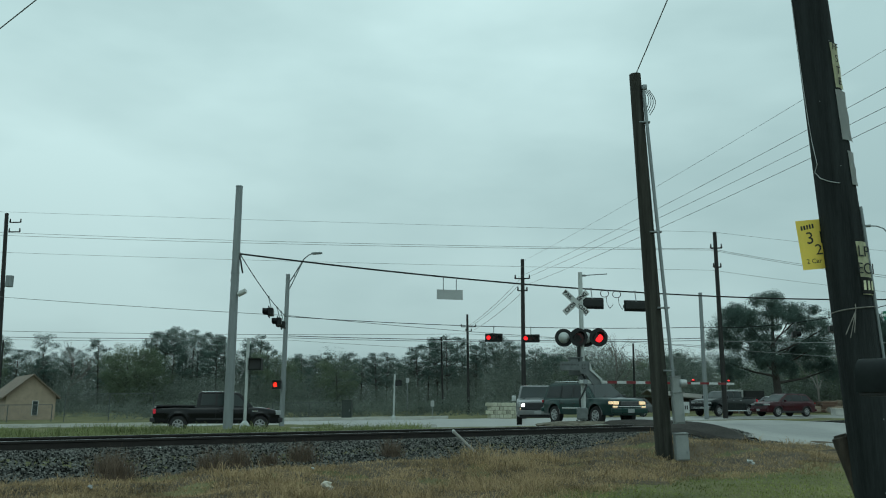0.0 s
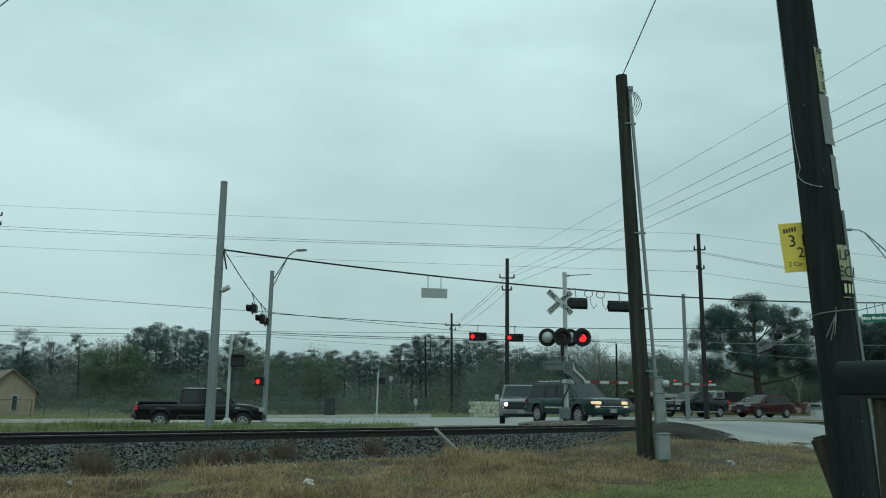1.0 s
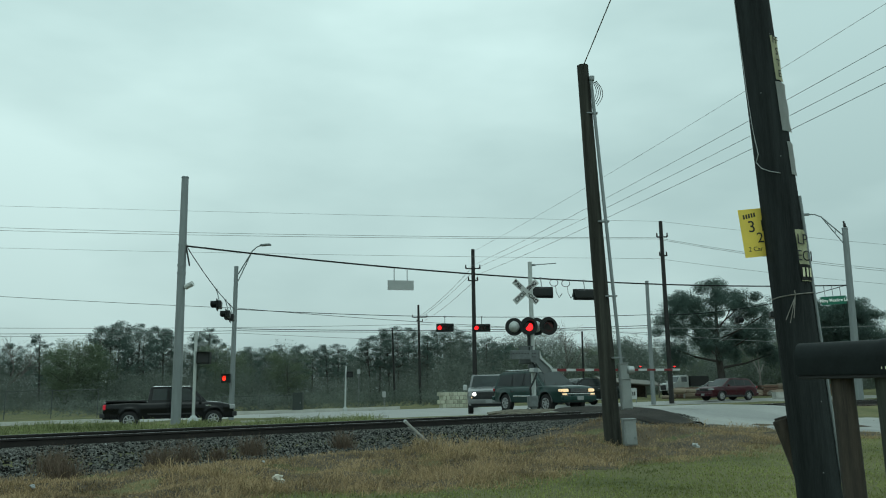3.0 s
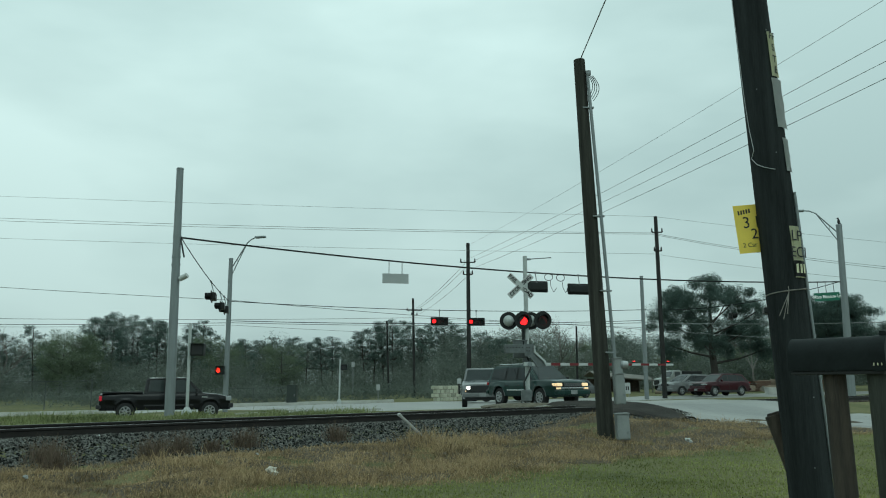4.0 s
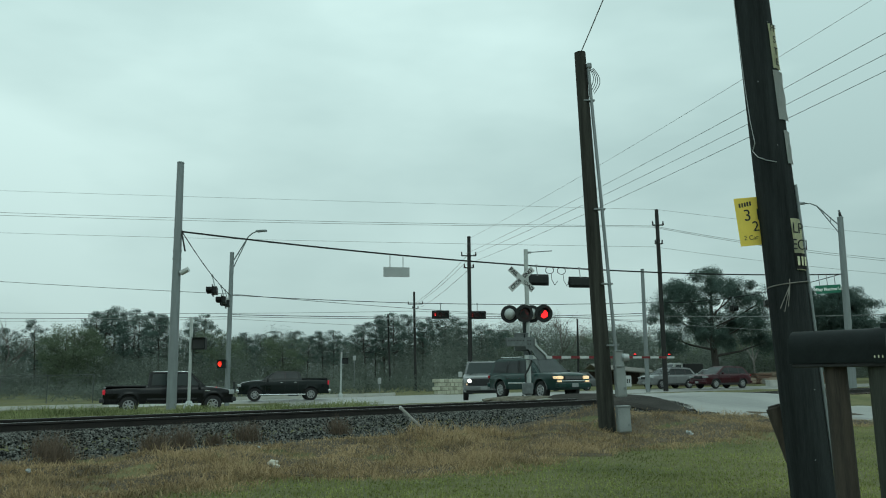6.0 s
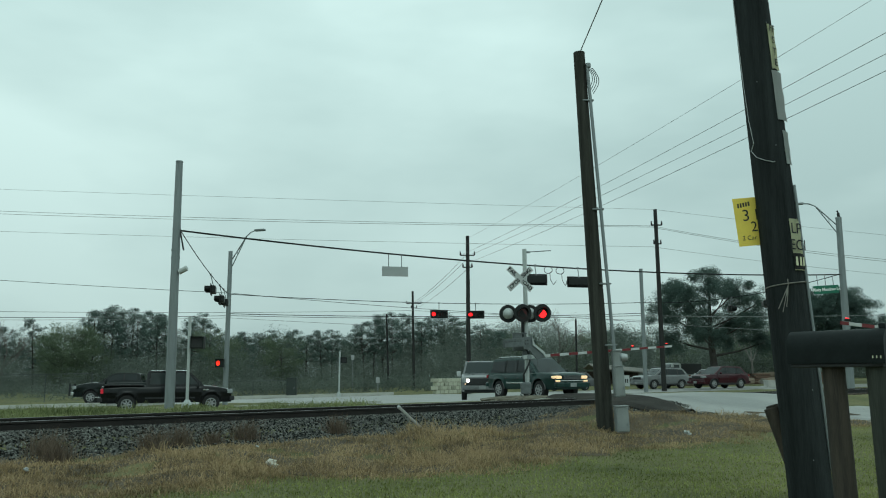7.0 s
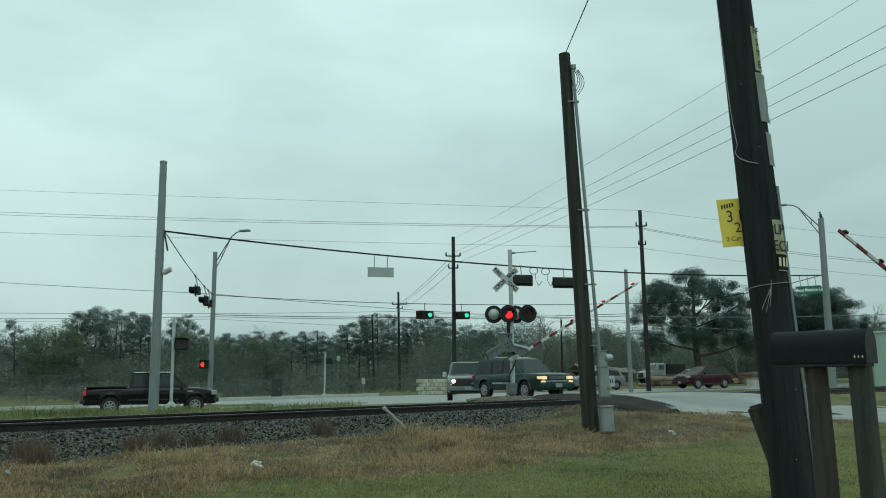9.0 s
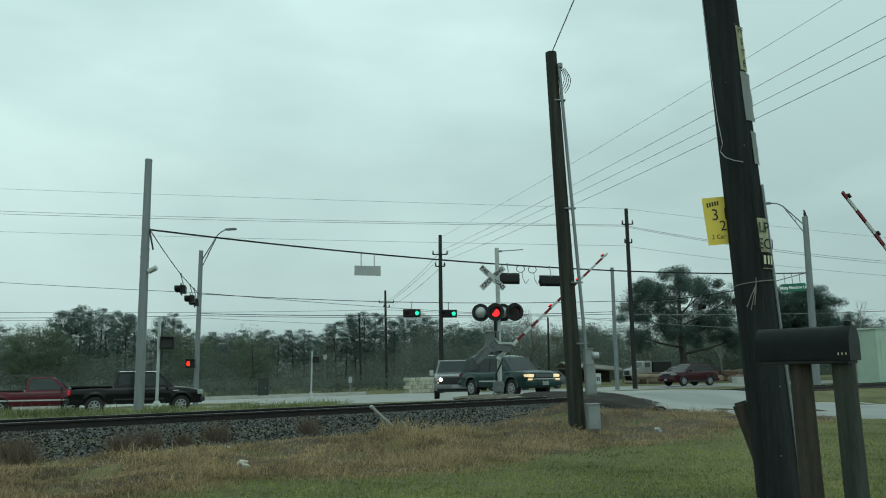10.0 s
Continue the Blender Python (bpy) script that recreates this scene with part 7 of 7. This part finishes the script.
# ---- ballast stones and ties ----
for i in range(-10, 130):
    c = tp(i * 0.55, TD + 0.72, 0.475)
    if i == -10:
        tie0 = thing("railway_tie", Matrix.Translation(c) @ Matrix.Rotation(math.atan2(TN.y, TN.x), 4, "Z"), "dark creosoted wooden railway tie", "railway tie", "railway ties")
        part("timber", box(B(), (0, 0, 0), (2.6, 0.23, 0.15), 0.012), M_TIE, tie0)
        for g in (-0.72, 0.72):
            part("tie_plate", box(B(), (g, 0, 0.078), (0.34, 0.19, 0.015), 0.003), M_RAIL, tie0)
    else:
        copy_thing(tie0, Matrix.Translation(c) @ Matrix.Rotation(math.atan2(TN.y, TN.x), 4, "Z"))

OCT = np.array([(1, 0, 0), (-1, 0, 0), (0, 1, 0), (0, -1, 0), (0, 0, 1), (0, 0, -1), (0.6, 0.6, 0.5), (-0.6, -0.5, 0.55)])
OF = np.array([(0, 2, 6), (2, 4, 6), (4, 0, 6), (2, 1, 4), (1, 3, 7), (3, 4, 7), (4, 1, 7), (3, 0, 4), (2, 0, 5), (1, 2, 5), (3, 1, 5), (0, 3, 5)])


def bed_z(d):
    z = np.interp(d, [TD - 3.1, TD - 1.05, TD - 0.75, TD + 2.2], [0.24, 0.50, 0.535, 0.535])
    return z


def stones(rng, n, s0, s1, d0, d1, r0):
    s, d = rng.uniform(s0, s1, n), rng.uniform(d0, d1, n)
    x, y = TU.x * s + TN.x * d, TU.y * s + TN.y * d
    z = np.maximum(bed_z(d), height(x, y)) + rng.uniform(-0.3, 0.5, n) * r0
    c = np.stack([x, y, z], 1)
    q = rng.normal(size=(n, 3, 3))
    q, _ = np.linalg.qr(q)
    sh = OCT[None] * rng.uniform(0.6, 1.25, (n, 8, 1)) * (r0 * rng.uniform(0.65, 1.35, n))[:, None, None] * rng.uniform(0.65, 1.2, (n, 1, 3))
    V = np.einsum("nij,nkj->nki", q, sh) + c[:, None]
    F = (np.arange(n)[:, None, None] * 8 + OF[None]).reshape(-1, 3)
    return V.reshape(-1, 3), F


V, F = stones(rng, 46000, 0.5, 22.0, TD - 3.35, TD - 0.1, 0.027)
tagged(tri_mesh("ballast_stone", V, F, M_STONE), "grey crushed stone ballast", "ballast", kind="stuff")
shapes = []
for i in range(6):
    V, F = stones(rng, 1, 0, 0.001, TD, TD + 0.001, 0.034)
    me_ob = tri_mesh("stone", V - V.mean(0), F, M_STONE)
    shapes.append(me_ob.data)
    bpy.data.objects.remove(me_ob)
bed_ob = bpy.data.objects["ballast_bed"]
for i in range(290):
    s, d = rng.uniform(2, 16), TD - rng.uniform(0.9, 3.2)
    c = tp(s, d)
    ob = new("stone", shapes[i % 6])
    ob.parent = bed_ob
    ob.matrix_basis = pose(c.x, c.y, max(float(bed_z(d)), H(c.x, c.y)) + 0.03, *rng.uniform(0, 360, 3))


# ---- motion ----
def drive(root, rows, yaw_of, lift=0.05, spin=None):
    """Keys a vehicle along points (seconds, x, y) at every tenth of a second, and turns its wheels by the way gone."""
    ts = [r[0] for r in rows]
    xs, ys = [r[1] for r in rows], [r[2] for r in rows]

    def at(t):
        # smooth run through the points
        k = min(max(i for i in range(len(ts)) if ts[i] <= t + 1e-6), len(ts) - 2)
        h = ts[k + 1] - ts[k]
        u = (t - ts[k]) / h
        out = []
        for v in (xs, ys):
            m0 = (v[k + 1] - v[k - 1]) / (ts[k + 1] - ts[k - 1]) if k else (v[1] - v[0]) / h
            m1 = (v[k + 2] - v[k]) / (ts[k + 2] - ts[k]) if k + 2 < len(ts) else (v[k + 1] - v[k]) / h
            out.append((2 * u ** 3 - 3 * u ** 2 + 1) * v[k] + (u ** 3 - 2 * u ** 2 + u) * h * m0 + (3 * u ** 2 - 2 * u ** 3) * v[k + 1] + (u ** 3 - u ** 2) * h * m1)
        return out

    times = [i / 10 for i in range(101)]
    walk(root, [(t, pose(*at(t), H(*at(t)) + lift, 0, 0, float(np.interp(t, [r[0] for r in yaw_of], [r[1] for r in yaw_of])))) for t in times])
    if spin:
        fine = [i / 30 for i in range(301)]
        way, last = [0.0], at(0)
        for t in fine[1:]:
            p = at(t)
            way.append(way[-1] + math.hypot(p[0] - last[0], p[1] - last[1]))
            last = p
        for w in [c for c in root.children if c.name.startswith("wheel")]:
            o = w.matrix_basis.translation.copy()
            walk(w, [(t, pose(*o, 0, math.degrees(d / spin), 0)) for t, d in zip(fine, way)])


def flash(disk, spans):
    """A lamp disk faces out while it is lit, and is turned round in its housing while it is dark."""
    o = disk.matrix_basis.translation.copy()
    rows, face = [], any(a <= 0 for a, b in spans)
    rows.append((0.0, pose(*o, 0, 0, 0 if face else 170)))
    for t, on in sorted([(a, True) for a, b in spans if a > 0] + [(b, False) for a, b in spans if b < 10]):
        a0, a1 = (170, 0) if on else (0, 170)
        rows += [(t - 0.034, pose(*o, 0, 0, a0)), (t, pose(*o, 0, 0, 85)), (t + 0.034, pose(*o, 0, 0, a1))]
    rows.append((10.0, pose(*o, 0, 0, 0 if rows[-1][1].to_euler().z < 1 else 170)))
    walk(disk, rows)


def motions():
    drive(pickup_green, [(0, 18.08, 66), (1, 16.99, 65), (2, 14.19, 62.6), (3, 9.9, 59.9), (3.5, *(7.35, 58.8, 0.13)[:2]),
                         (4.5, *(1.22, 57, 0.22)[:2]), (5.5, *(-6.09, 55, 0.32)[:2]), (6.5, *(-15.6, 53.5, 0.44)[:2]), (7.5, *(-25.51, 52, 0.55)[:2]), (8.5, *(-35.1, 50.5, 0.67)[:2]), (10, *(-48.89, 48, 0.84)[:2])], [(0, 217), (2, 214), (3.5, 207), (4.5, 204), (5.5, 197), (7, 192), (10, 192)], spin=0.42)
    drive(suv_silver, [(0, *(31.02, 68, -0.27)[:2]), (1, *(29.31, 68, -0.25)[:2]), (2.2, *(26.29, 68, -0.23)[:2]), (3.5, *(21.62, 67.6, -0.18)[:2]), (4.5, *(19.71, 67.2, -0.15)[:2]), (5.5, *(18.91, 67, -0.14)[:2]),
                       (6.8, *(18.26, 67, -0.14)[:2]), (7.5, *(17.68, 66.6, -0.12)[:2]), (8, *(16.89, 66.4, -0.11)[:2]), (8.5, *(15.55, 66, -0.09)[:2]), (9, *(13.68, 65.6, -0.07)[:2]), (9.5, *(10.66, 65, -0.03)[:2]), (10, *(7.16, 64, 0.02)[:2])], [(0, 204), (8, 206), (10, 200)], spin=0.35)
    drive(pickup_red, [(0, -78.78, 14.38), (6, -40.25, 28.4), (8, -27.57, 33.02), (9, -21.46, 35.24), (9.5, -18.59, 36.28), (10, -16.9, 36.9)], [(0, 20), (10, 20)], spin=0.35)
    drive(pickup_black, [(0, -12.3, 35.39), (1, -12.28, 35.4), (2.2, -12.18, 35.44), (3.5, -12.08, 35.47), (4.5, -11.98, 35.5), (10, -11.98, 35.5)], [(0, 20), (10, 20)], spin=0.37)

    centre = [(0.3, 0.93), (1.54, 2.12), (2.72, 3.4), (3.95, 4.6), (5.03, 5.62), (6.25, 6.9), (7.56, 8.1), (8.7, 9.25), (9.8, 11)]
    flash(LAMP_C, centre)
    flash(LAMP_R, [(-1, 0.3)] + [(a[1], b[0]) for a, b in zip(centre, centre[1:])])
    for head, red, green in SIG:
        flash(red, [(-1, 0.12), (0.7, 1.1), (1.7, 2.1), (2.65, 3.1), (3.6, 4.2), (4.6, 5.2), (5.4, 6.0), (6.3, 7.3)])
        flash(green, [(7.3, 11)])
    lift = [(0, 0.0), (6.55, 0.0), (7.0, 4.5), (7.5, 11.5), (8, 17.7), (8.5, 25), (9, 31.5), (9.5, 38.6), (10, 45.5)]
    walk(arm_1, [(t, Matrix.Translation(Vector(AO) - cs.matrix_basis.translation) @ pose(0, 0, 0, 0, 0, 20) @ pose(0, 0, 0, 0, -a, 0)) for t, a in [(0, 0.0), (6.55, 0.0), (7, 4.0), (7.5, 10.2), (8, 15), (8.5, 21), (9, 28), (9.5, 34), (10, 40)]])
    walk(arm_2, [(t, Matrix.Translation(Vector(A2) - post.matrix_basis.translation) @ pose(0, 0, 0, 0, 0, 200) @ pose(0, 0, 0, 0, -a, 0)) for t, a in lift])


motions()
